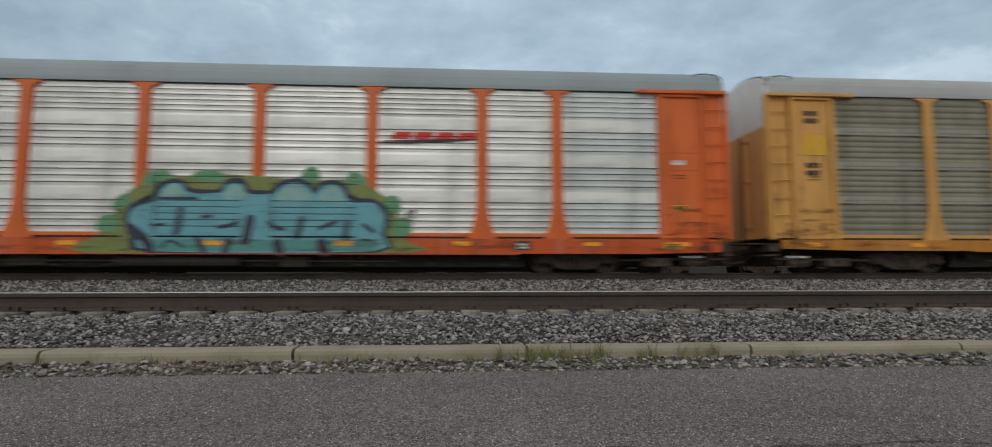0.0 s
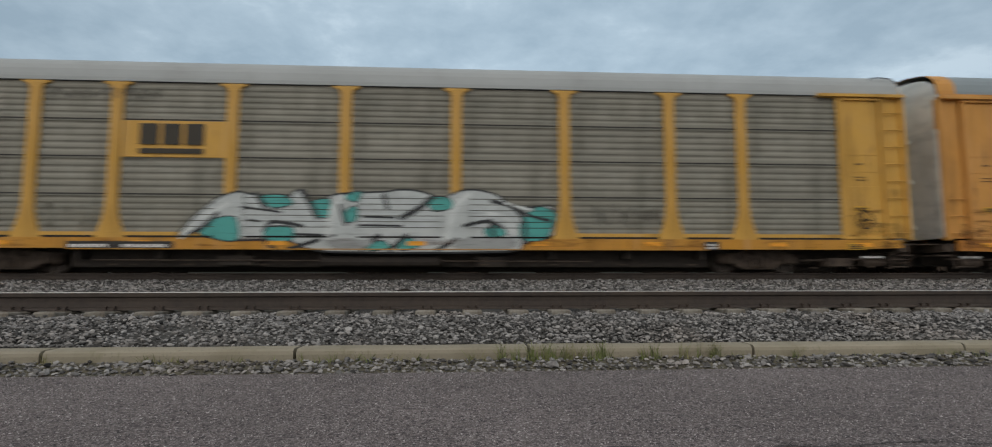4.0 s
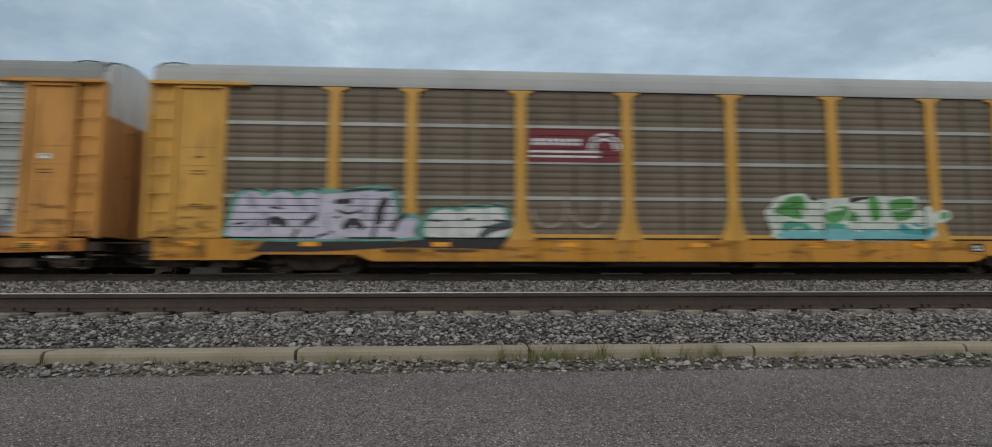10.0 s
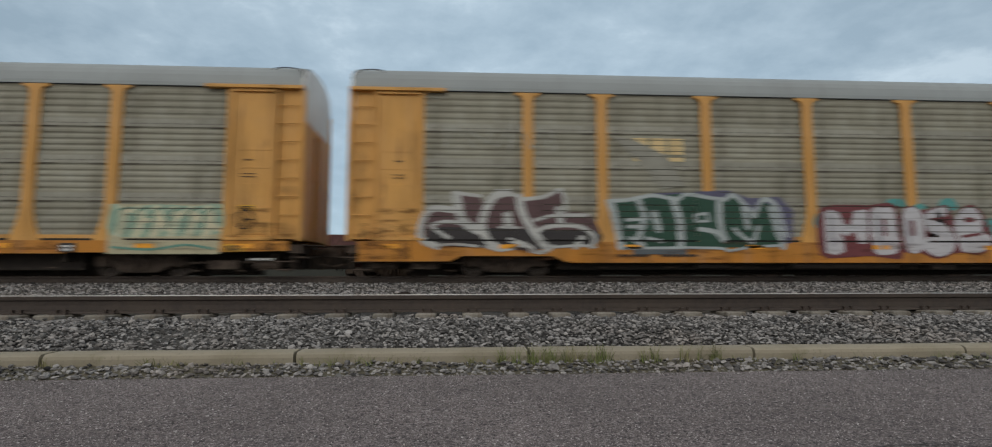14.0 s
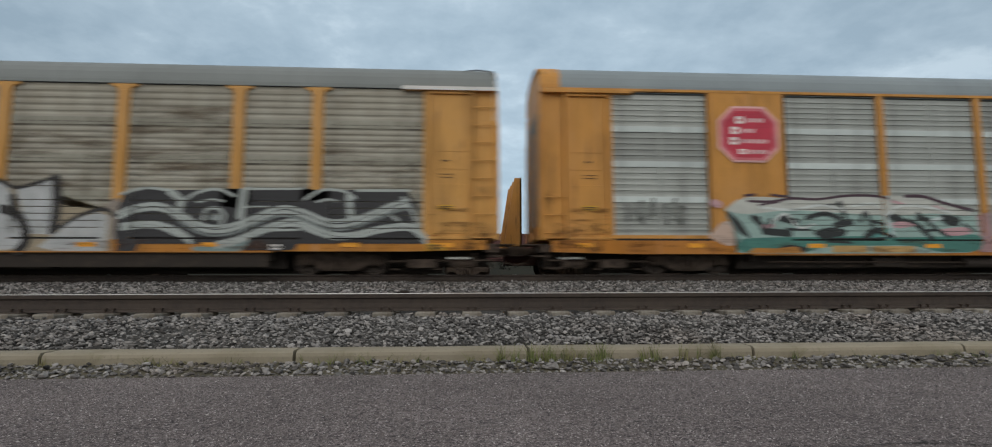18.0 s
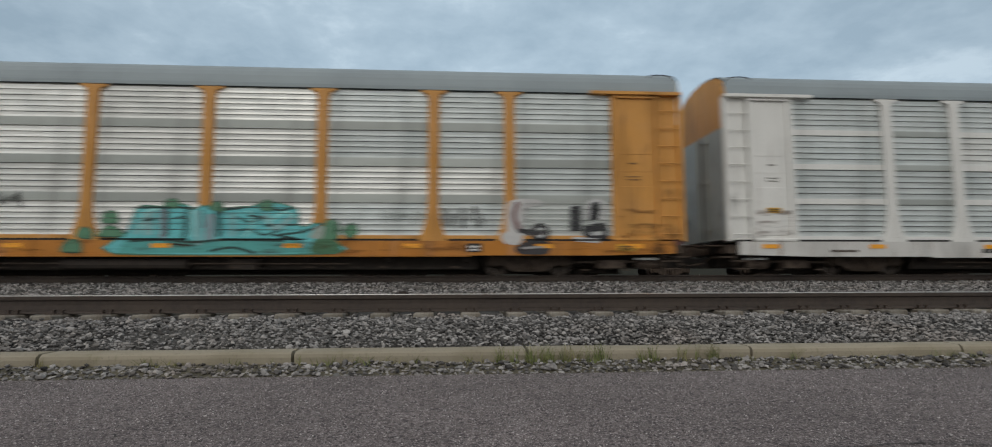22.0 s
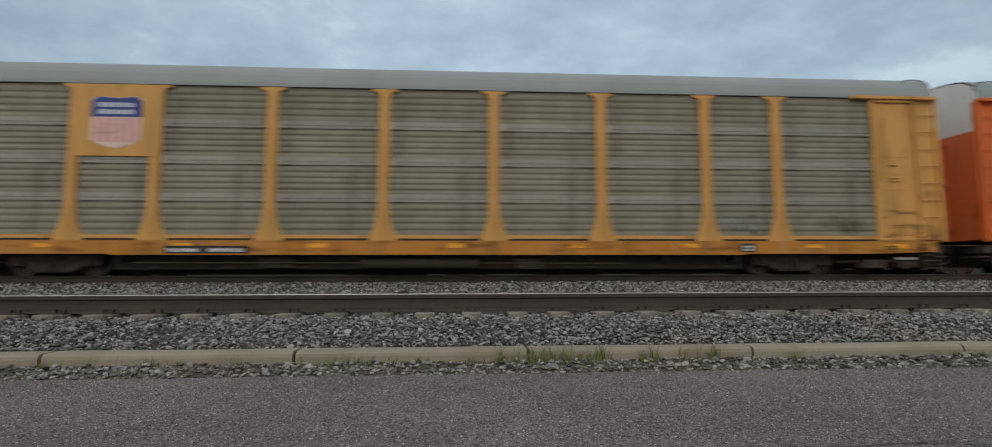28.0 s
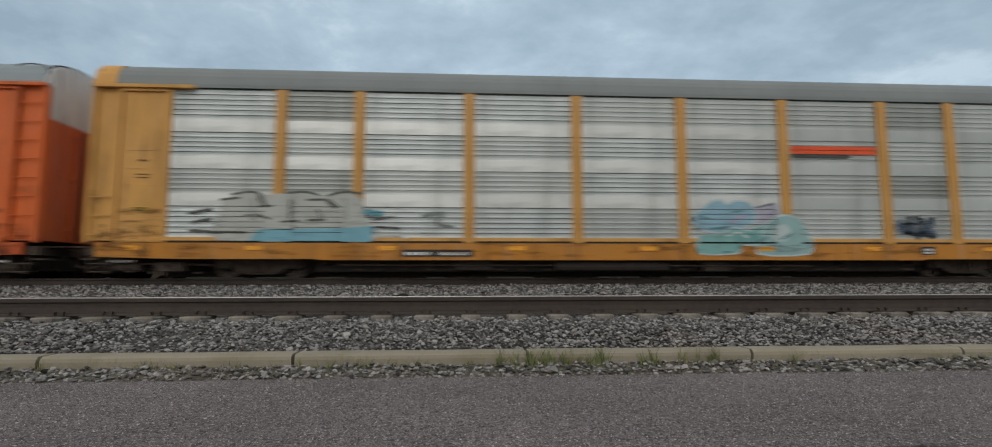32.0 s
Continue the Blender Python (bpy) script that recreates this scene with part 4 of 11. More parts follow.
        for x in (-0.86, 0.86):
            part("wheelset", wheelset_mesh(), truck, at=pose(x, 0, WHEEL))
    roof(root, M[top], look_.get("seams", 26), None if kind == "posts" else paint_, 0.09 if kind == "framed" else 0.0)
    part("underframe", underframe_mesh(), root)
    part("top_rail", shared("toprail", lambda: made(lambda bm: [box(bm, -END + 0.2, END - 0.2, min(y, y + 0.05), max(y, y + 0.05), TOP + 0.03, 4.905) for y in (-1.44, 1.39)], "top_rail", M["roof"])), root)
    return root


LOWS = (0.50, 0.60, 0.62, 0.55, 0.52, 0.35, 0.59, 0.37, 0.59, 0.53, 0.51, 0.48, 0.50, 0.55, 0.54, 0.48)   # foot of each car's side sill
TRAIN = (
    dict(body="orange", sheets="steel", strip="steel", roof="roof", half=0.14, pattern=("SSSS",) * 8 + ("BBBB",), label="orange autorack car with bright galvanised louvred panels and teal graffiti"),
    dict(body="yellow", sheets="steel_olive", strip="dirty_band", roof="roof_pale", pitch=0.165, label="yellow autorack car with soot-browned louvred panels"),
    dict(body="pale_yellow", sheets="steel_grime", strip="gap", roof="roof_pale", hood="pale_yellow", half=0.055, pitch=0.16, label="bright yellow autorack car with dull grey panels and teal-white graffiti"),
    dict(body="amber", sheets="steel", strip="steel", roof="roof", kind="framed", solid=(1, 7), end="steel", hood="steel", half=0.095, seam="steel_mid", pattern=("SSSS",) * 6 + ("BBBB",) * 3,
         label="amber autorack car with silver louvred panels and solid bays"),
    dict(body="amber", sheets="steel_dim", strip="steel_dim", roof="roof_grey", belts={1: "steel_mid", 7: "steel_mid"}, pattern=("SSDM", "SSSM", "SBDD", "SSDD", "SSDD", "SSDM", "SDDD", "BBMB", "DDDD"),
         label="amber autorack car with patchy silver panels and block graffiti"),
    dict(body="pale_yellow", sheets="steel_brown", strip="steel_dim", roof="roof_pale", half=0.045, pitch=0.17, seam="joint", label="yellow autorack car with dark brown panels and pale bands"),
    dict(body="yellow", sheets="steel_dirty", strip="dirty_band", roof="roof_brown", pitch=0.165, label="yellow autorack car with grimy panels and blue and black graffiti"),
    dict(body="yellow", sheets="steel_dirty", strip="dirty_band", roof="roof_brown", pitch=0.165, label="yellow autorack car with grimy panels and five graffiti pieces"),
    dict(body="yellow", sheets="steel_worn", strip="dirty_band", roof="roof_grey", pitch=0.165, label="yellow autorack car with grimy panels and silver graffiti along its side"),
    dict(body="amber", sheets="steel_dim", strip="pale_band", roof="roof", kind="framed", solid=(1, 7), end="amber", hood="amber", wide_end=True, half=0.08, seam="steel_dim", label="amber autorack car with grey-green panels, white bands and red badges"),
    dict(body="amber", sheets="steel_blue", strip="steel_dim", roof="roof", half=0.11, pattern=("SSMS", "MMSS", "SSSS", "SSSS", "SSSS", "SSSS", "BBSB", "BBSB", "BBBM"), label="amber autorack car with bright panels and black block graffiti"),
    dict(body="white", sheets="steel_blue", strip="white", roof="roof", end="steel_dim", hood="amber", half=0.075, belts={1: "steel_dim", 7: "steel_dim"},
         pattern=("BBBB", "BBBB", "BSBB", "BBBB", "BBBB", "BBBB", "BSBB", "MMMM", "DDMD"), label="white autorack car with silver louvred panels"),
    dict(body="amber", sheets="steel_olive", strip="dirty_band", roof="roof_brown", pitch=0.165, label="amber autorack car with grimy brown panels and mint graffiti"),
    dict(body="yellow", sheets="steel_olive", strip="dirty_band", roof="roof_brown", pitch=0.165, label="yellow autorack car with grimy panels and a shield badge"),
    dict(body="orange", sheets="steel_blue", strip="steel_dim", roof="roof", belts={0: "steel_mid", 4: "steel_mid", 5: "steel_mid", 6: "steel_mid"}, pattern=("SSSS",) * 7 + ("SSBS", "BBBB"),
         label="orange autorack car with silver panels and black and teal graffiti"),
    dict(body="yellow", sheets="steel_blue", strip="steel", roof="roof_grey", kind="plain", hood="amber", half=0.16, pitch=0.14, belts={6: "steel_mid", 7: "steel_mid", 8: "steel_mid"},
         pattern=("BBMB", "DMDD", "BBMB", "BMMB", "MBBM", "MMBB", "MMMM", "DMDM", "MMMM"), label="yellow autorack car with silver panels, faded graffiti and slim posts"),
)
OFFSET = (0, 0, 0.02, -0.06, -0.01, -0.05, -0.01, 0.03, 0.05, 0.06, 0.09, 0.16, 0.18, -0.10, 0, 0)
# ---- painted marks ----
def rgb(r, g, b):
    return tuple(round(min(0.9, ((v / 255) ** 2.2) * 1.05), 4) for v in (r, g, b))


BLACK, WHITE = rgb(28, 28, 32), rgb(205, 208, 208)


class Mural:
    """Paint on a car's side. Shapes are gathered in layers, then laid on posts, sill and sheets, and left open at the louvre slots."""

    def __init__(self, seed):
        self.shapes, self.rng, self.coats = [], random.Random(seed), 0

    def add(self, pts, colour, layer, coat=None):
        """One patch of paint; patches of one coat lie in one plane, side by side."""
        if coat is None:
            self.coats += 1
            coat = self.coats
        self.shapes.append((pts, colour, layer, coat))

    def blob(self, cx, cz, rx, rz, colour, layer, rough=0.12, n=18, turn=0.0):
        ph = self.rng.uniform(0, 6)
        c, s = math.cos(turn), math.sin(turn)
        pts = []
        for k in range(n):
            a = 2 * math.pi * k / n
            r = 1 + rough * math.sin(3 * a + ph) + rough * 0.6 * math.sin(5 * a + ph * 2)
            x, z = rx * r * math.cos(a), rz * r * math.sin(a)
            pts.append((cx + x * c - z * s, cz + x * s + z * c))
        self.add(pts, colour, layer)

    def stroke(self, pts, width, colour, layer):
        """A ribbon along a line, with round ends."""
        line = [pts[0]] + [q for p, q in zip(pts, pts[1:]) if math.hypot(q[0] - p[0], q[1] - p[1]) > 1e-4]
        if len(line) < 2:
            return
        h, sides = width / 2, []
        self.coats += 1
        ways = [((q[0] - p[0]) / math.hypot(q[0] - p[0], q[1] - p[1]), (q[1] - p[1]) / math.hypot(q[0] - p[0], q[1] - p[1])) for p, q in zip(line, line[1:])]
        for k, (x, z) in enumerate(line):
            (ax, az), (bx, bz) = ways[max(0, k - 1)], ways[min(len(ways) - 1, k)]
            nx, nz = -(az + bz), ax + bx
            d = math.hypot(nx, nz)
            if d < 0.3:
                nx, nz, d = -az, ax, 1.0
            g = h * min(1.5, 2 / d if d > 0.3 else 1.0)
            nx, nz = nx / d * g, nz / d * g
            sides.append(((x + nx, z + nz), (x - nx, z - nz)))
        for p, q in zip(sides, sides[1:]):
            self.add([p[0], p[1], q[1], q[0]], colour, layer, self.coats)
        if width > 0.05:
            for (x, z), (ux, uz), s in ((line[0], ways[0], -1), (line[-1], ways[-1], 1)):
                self.add([(x + h * (-uz * math.cos(a) + s * ux * math.sin(a)), z + h * (ux * math.cos(a) + s * uz * math.sin(a))) for a in (k * math.pi / 5 for k in range(6))], colour, layer, self.coats)

    def form(self, colour, *pts, edge=None, rim=0.05, hard=False):
        """A filled shape over all that is there, soft or hard in outline, with or without an edge line."""
        n = len(pts)
        ring = list(pts)
        if not hard:
            ring = []
            for k in range(n):
                a, b, c, d = pts[k - 1], pts[k], pts[(k + 1) % n], pts[(k + 2) % n]
                for t in (0.0, 1 / 3, 2 / 3):
                    ring.append(tuple(0.5 * (2 * b[j] + (c[j] - a[j]) * t * 0.8 + (2 * a[j] * 0.8 - 5.2 * b[j] + 4.4 * c[j] - 0.8 * d[j]) * t * t + (3.2 * b[j] - 0.8 * a[j] - 3.2 * c[j] + 0.8 * d[j]) * t ** 3) for j in (0, 1)))
        if edge:
            self.stroke(ring + ring[:2], 2 * rim, edge, len(self.shapes))
        self.add(ring, colour, len(self.shapes))

    def line(self, colour, width, *pts):
        """A brush line over all that is there."""
        self.stroke(self.smooth(pts, 3) if len(pts) > 2 else list(pts), width, colour, len(self.shapes))

    def rect(self, x0, x1, z0, z1, colour, layer, slant=0.0):
        self.add([(x0, z0), (x1, z0), (x1 + slant, z1), (x0 + slant, z1)], colour, layer)

    def smooth(self, pts, m=5):
        """More points on a soft line through the given ones."""
        p = [pts[0]] + list(pts) + [pts[-1]]
        out = []
        for a, b, c, d in zip(p, p[1:], p[2:], p[3:]):
            for k in range(m):
                t = k / m
                out.append(tuple(0.5 * (2 * b[j] + (c[j] - a[j]) * t + (2 * a[j] - 5 * b[j] + 4 * c[j] - d[j]) * t * t + (3 * b[j] - a[j] - 3 * c[j] + d[j]) * t ** 3) for j in (0, 1)))
        return out + [pts[-1]]

    def swoop(self, pts, fat, fill, edge, rim, layer, low=None, zsplit=0.0):
        """One bent brush form with a rim; below zsplit it takes its second colour."""
        ln = self.smooth(pts)
        self.stroke(ln, fat + 2 * rim, edge, layer)
        self.stroke(ln, fat, fill, layer + 0.005)
        if low:
            run = []
            for q in ln + [(0, 99)]:
                if q[1] < zsplit:
                    run.append(q)
                else:
                    if len(run) > 1:
                        self.stroke(run, fat, low, layer + 0.006)
                    run = []

    def scrawl(self, x0, x1, z0, z1, colour, layer=1, n=26, width=0.045):
        """Thin hand-drawn loops."""
        r = self.rng
        pts, x, flip = [], x0, 1
        for k in range(n):
            pts.append((x0 + (x1 - x0) * (k + r.uniform(-0.9, 0.9)) / n, (z0 + z1) / 2 + flip * (z1 - z0) / 2 * r.uniform(0.3, 1.0)))
            flip = -flip
        self.stroke(pts, width, colour, layer)

    def clusters(self):
        """The shapes in their order, parted into groups that do not touch."""
        order = sorted(self.shapes, key=lambda s: (s[2], s[3]))
        groups = []
        for k, (pts, *_) in enumerate(order):
            xs, zs = [p[0] for p in pts], [p[1] for p in pts]
            reach, inside = [min(xs) - 0.03, max(xs) + 0.03, min(zs) - 0.03, max(zs) + 0.03], [k]
            rest = []
            for g, members in groups:
                if g[0] < reach[1] and reach[0] < g[1] and g[2] < reach[3] and reach[2] < g[3]:
                    reach = [min(g[0], reach[0]), max(g[1], reach[1]), min(g[2], reach[2]), max(g[3], reach[3])]
                    inside = members + inside
                else:
                    rest.append((g, members))
            groups = rest + [(reach, inside)]
        return [[order[k] for k in sorted(members)] for _, members in groups]

    def put(self, root, name, label, pitch, half, framed=False, flush=False):
        for order in self.clusters():
            self.lay(order, root, name, label, pitch, half, framed, flush)

    def lay(self, order, root, name, label, pitch, half, framed, flush):
        mats = []
        bm = bmesh.new()
        ranks = {c: k for k, c in enumerate(dict.fromkeys(s[3] for s in order))}
        for pts, colour, _, coat in order:
            m = spray(*colour)
            if m not in mats:
                mats.append(m)
            y = FACE - 0.0135 - 0.0105 * ranks[coat] / len(ranks)
            try:
                f = bm.faces.new([bm.verts.new((x, y, z)) for x, z in pts])
            except ValueError:
                continue
            f.material_index = mats.index(m)
        xs = [v.co.x for v in bm.verts]
        zs = [v.co.z for v in bm.verts]
        x0, x1, z0, z1 = min(xs), max(xs), min(zs), max(zs)
        bmesh.ops.triangulate(bm, faces=[f for f in bm.faces if len(f.verts) > 4])

        def cut(co, no):
            bmesh.ops.bisect_plane(bm, geom=bm.verts[:] + bm.edges[:] + bm.faces[:], dist=1e-5, plane_co=co, plane_no=no)
        slots = []
        if not flush:
            reach = 0.11 if framed else (0.36 if z0 < 2.0 else 0.13)
            edges = [(-EDGE, POSTS[0] - reach)] + [(a + reach, b - reach) for a, b in zip(POSTS, POSTS[1:])] + [(POSTS[-1] + reach, EDGE)]
            if framed:
                edges = [e for k, e in enumerate(edges) if k not in (1, 7)]
            for a, b in edges:
                for x in (a, b):
                    if x0 < x < x1:
                        cut((x, 0, 0), (1, 0, 0))
            for z in (0.89, 0.936, 1.035):
                if z0 < z < z1:
                    cut((0, 0, z), (0, 0, 1))
            for a, b in zip(ZS, ZS[1:]):
                lo, hi = a + (half if a > ZS[0] else 0), b - (half if b < ZS[4] else 0)
                n = max(1, round((hi - lo) / pitch))
                p = (hi - lo) / n
                slots += [(lo + k * p + p * 0.84, lo + k * p + p * 0.97) for k in range(n)]
            slots = [s for s in slots if z0 < s[0] < z1]
            for s in slots:
                cut((0, 0, s[0]), (0, 0, 1))
                cut((0, 0, s[1]), (0, 0, 1))
            bmesh.ops.split_edges(bm, edges=bm.edges[:])
            gone = []
            for f in bm.faces:
                c = f.calc_center_median()
                inside = any(a < c.x < b for a, b in edges)
                if 0.89 < c.z < 0.936 and inside:
                    gone.append(f)
                elif c.z > 1.035 and inside:
                    if any(s[0] < c.z < s[1] for s in slots):
                        gone.append(f)
                    else:
                        for v in f.verts:
                            v.co.y += SKIN - FACE - 0.014
            bmesh.ops.delete(bm, geom=gone, context="FACES")
        me = bpy.data.meshes.new(name)
        bm.to_mesh(me)
        bm.free()
        for m in mats:
            me.materials.append(m)
        return part(name, me, root, label)


def blocks(mu, x0, x1, z0, z1, colour, n=3, layer=1, under=True, slant=0.0):
    """A railway's lettered mark as plain blocks."""
    w = (x1 - x0) / n
    zb = z0 + (z1 - z0) * (0.30 if under else 0.0)
    for k in range(n):
        mu.rect(x0 + k * w, x0 + (k + 0.82) * w, zb, z1, colour, layer, slant)
    if under:
        mu.rect(x0, x1 - 0.18 * w, z0, z0 + (z1 - z0) * 0.17, colour, layer)


def badge_plate(root, mat, x0, x1):
    """The solid plate that carries a badge between the two close posts."""
    def fill(bm):
        box(bm, x0, x1, FACE - 0.004, SKIN + 0.0, 3.0, TOP)
    return part("badge_plate", made(fill, "badge_plate", mat, bevel=0.008), root, "painted plate for the railway badge")


def stain(root, kind, x0, x1, z0, z1, plane):
    """A worn patch of rust, soot or chalk on the paint."""
    def fill(bm):
        bm.faces.new([bm.verts.new((x, plane, z)) for x, z in ((x0, z0), (x1, z0), (x1, z1), (x0, z1))])
    return part("stain", made(fill, "stain", M[kind]), root, {"rust_sheet_wash": "rust-brown scoured patch", "chalk_sheet_wash": "pale scoured dashes", "rust_wash": "brown rust bleeding through", "soot_wash": "black soot smears", "grime_wash": "brown-black road grime", "chalk_wash": "chalky pale smears"}[kind])


CYAN, NAVY, PINK = rgb(45, 165, 185), rgb(30, 38, 58), rgb(240, 204, 200)


def murals_a(piece):
    mu = piece("teal bubble graffiti on an olive cloud, outlined in navy")
    tone_1, tone_2, tone_3 = rgb(92, 142, 104), rgb(45, 48, 68), rgb(128, 168, 163)
    mu.form(rgb(118, 128, 72), (-2.63, 0.5), (-2.41, 0.9), (-2, 1.09), (-1.92, 1.59), (-1.65, 2.07), (-1.13, 2.31), (-0.91, 2.44), (-0.22, 2.44), (0.47, 2.51), (1.65, 2.44), (2.75, 2.36), (3.63, 2.4), (4.11, 2.29), (4.51, 2.05), (4.92, 1.72), (4.98, 1.15), (5.18, 0.83), (5.34, 0.52))
    mu.form(tone_1, (-1.35, 2.2), (-1.26, 2.5), (-0.81, 2.61), (-0.64, 2.3))
    mu.form(tone_1, (-0.21, 2.37), (-0.04, 2.58), (0.47, 2.59), (0.59, 2.32))
    mu.form(tone_1, (2.44, 2.35), (2.66, 2.7), (2.9, 2.7), (2.99, 2.34))
    mu.form(tone_1, (3.63, 2.33), (3.78, 2.61), (4.1, 2.5), (4.19, 2.22))
    mu.form(tone_1, (4.62, 1.64), (4.72, 1.98), (5, 1.94), (5.04, 1.56))
    mu.form(tone_1, (-2.07, 1.59), (-2.02, 1.87), (-1.72, 1.99), (-1.61, 1.69))
    mu.form(tone_1, (-2.42, 1.08), (-2.36, 1.4), (-1.99, 1.43), (-1.94, 1.05))
    mu.form(tone_1, (4.89, 0.96), (4.97, 1.4), (5.33, 1.36), (5.3, 0.99))
    mu.form(tone_2, (-1.76, 1.35), (-1.63, 1.72), (-1.18, 1.88), (-1, 2.24), (-0.68, 2.38), (-0.34, 2.32), (-0.17, 2.1), (0.46, 2.11), (0.64, 2.35), (0.9, 2.42), (1.15, 2.35), (1.3, 2.08), (1.78, 2.09), (1.93, 2.3), (2.35, 2.43), (2.75, 2.32), (2.87, 2.16), (2.99, 2.33), (3.31, 2.39), (3.63, 2.28), (3.83, 1.93), (4.36, 1.9), (4.65, 1.72), (4.78, 1.39), (4.69, 0.99), (4.49, 0.52), (-1.11, 0.51), (-1.58, 0.88))
    mu.form(rgb(98, 156, 166), (-1.64, 1.34), (-1.52, 1.62), (-1.1, 1.79), (-0.89, 2.12), (-0.64, 2.29), (-0.41, 2.23), (-0.24, 2), (0.53, 2.03), (0.67, 2.22), (0.9, 2.3), (1.09, 2.22), (1.24, 2), (1.85, 2.01), (2.02, 2.19), (2.36, 2.32), (2.68, 2.21), (2.86, 2), (3.04, 2.2), (3.31, 2.28), (3.54, 2.17), (3.75, 1.81), (4.33, 1.8), (4.54, 1.64), (4.67, 1.38), (4.58, 0.99), (4.38, 0.55), (-0.96, 0.54), (-1.42, 0.93))
    mu.form(tone_3, (-0.93, 1.9), (-0.85, 2.11), (-0.64, 2.24), (-0.42, 2.16), (-0.32, 1.94))
    mu.form(tone_3, (0.61, 1.88), (0.72, 2.17), (0.92, 2.25), (1.1, 2.14), (1.17, 1.89))
    mu.form(tone_3, (1.92, 1.84), (2.08, 2.15), (2.38, 2.27), (2.65, 2.14), (2.77, 1.83))
    mu.form(tone_3, (2.96, 1.87), (3.11, 2.15), (3.33, 2.23), (3.54, 2.1), (3.64, 1.81))
    mu.form(rgb(80, 136, 130), (-1.03, 0.54), (-1.23, 0.84), (4.54, 0.83), (4.38, 0.55), hard=True)
    mu.line(tone_2, 0.07, (-0.96, 1.88), (-0.04, 1.88))
    mu.line(tone_2, 0.07, (-0.2, 2.08), (0.49, 2.07))
    mu.line(tone_2, 0.07, (1.27, 2.06), (1.79, 2.05))
    mu.line(tone_2, 0.08, (3.77, 1.88), (4.36, 1.86))
    mu.line(tone_2, 0.16, (-0.42, 1.6), (-0.48, 1.01))
    mu.line(tone_2, 0.22, (1.31, 1.37), (1.21, 0.81))
    mu.line(tone_2, 0.15, (2.55, 1.38), (2.48, 0.91))
    mu.line(tone_2, 0.15, (3.7, 1.27), (3.66, 0.89))
    mu.line(tone_2, 0.14, (0.03, 0.87), (0.21, 0.54))
    mu.line(tone_2, 0.16, (0.81, 0.81), (0.71, 0.54))
    mu.line(tone_2, 0.24, (1.99, 0.75), (2.06, 0.53))
    mu.line(tone_2, 0.24, (3.08, 0.76), (3.17, 0.53))
    mu.line(tone_2, 0.22, (-1.56, 1.12), (-1.2, 0.81), (-1.07, 0.54))
    mu.line(tone_2, 0.06, (-1.07, 1.2), (-0.8, 1.22))
    mu.line(tone_2, 0.08, (0.11, 1.41), (0.32, 1.43))
    mu.line(tone_2, 0.1, (0.53, 1.16), (0.76, 1.19), (0.95, 1.27))
    mu.line(tone_2, 0.1, (1.77, 1.28), (1.94, 1.14), (2.12, 1.12))
    mu.line(tone_2, 0.1, (3.02, 1.13), (3.18, 1.21), (3.41, 1.3))
    mu.line(tone_2, 0.1, (4.13, 1.23), (4.37, 1.05))
    mu.line(tone_2, 0.06, (-0.81, 0.63), (-0.63, 0.81), (-0.28, 0.65))
    mu.line(tone_2, 0.05, (4.06, 0.86), (4.38, 0.82))
    mu.line(rgb(60, 66, 64), 0.05, (5.3, 1.28), (5.2, 1.51), (5.41, 1.61), (5.33, 1.4))


def murals_b(piece):
    mu = piece("pale khaki graffiti with broken black strokes")
    tone_1 = rgb(54, 52, 48)
    mu.form(rgb(138, 138, 110), (-1.03, 1.65), (-0.65, 1.8), (-0.25, 1.94), (0.26, 2.09), (0.54, 2.13), (0.84, 1.96), (1.21, 1.83), (1.76, 1.97), (2.49, 2.06), (2.58, 1.68), (2.62, 1.11), (0.83, 1.04), (-1.01, 0.96), hard=True)
    mu.form(rgb(128, 124, 98), (-1.26, 0.57), (-1.14, 0.88), (-0.16, 0.87), (1.13, 0.9), (1.33, 0.64), (0.99, 0.56), hard=True)
    mu.line(tone_1, 0.26, (-0.9, 1.55), (-0.84, 1.16), (-0.52, 0.96))
    mu.line(tone_1, 0.2, (0.67, 2.16), (0.37, 1.89), (0.24, 1.49), (0.11, 1.13))
    mu.line(tone_1, 0.12, (0.83, 1.28), (1.1, 1.12))
    mu.line(tone_1, 0.2, (1.44, 1.42), (1.55, 0.87), (1.58, 0.56))
    mu.line(tone_1, 0.2, (1.96, 1.81), (2.11, 1.47))
    mu.line(tone_1, 0.12, (2.9, 1.35), (3.11, 1.05), (3.38, 1.11))
    mu.line(tone_1, 0.16, (2.25, 0.94), (2.29, 0.61))
    mu.line(tone_1, 0.14, (2.89, 0.83), (3.12, 0.6))
    mu.line(tone_1, 0.1, (-1.19, 0.83), (-1.05, 0.57))
    mu.line(tone_1, 0.1, (-0.25, 1.94), (-0.65, 1.8))
    mu.line(rgb(165, 160, 148), 0.1, (2.68, 1.31), (3.01, 1.21), (3.35, 1.05))


def murals_c(piece):
    mu = piece("white striped graffiti with black outlines on teal")
    tone_1, tone_2, tone_3, tone_4 = rgb(42, 44, 46), rgb(78, 158, 150), rgb(205, 208, 205), rgb(152, 154, 152)
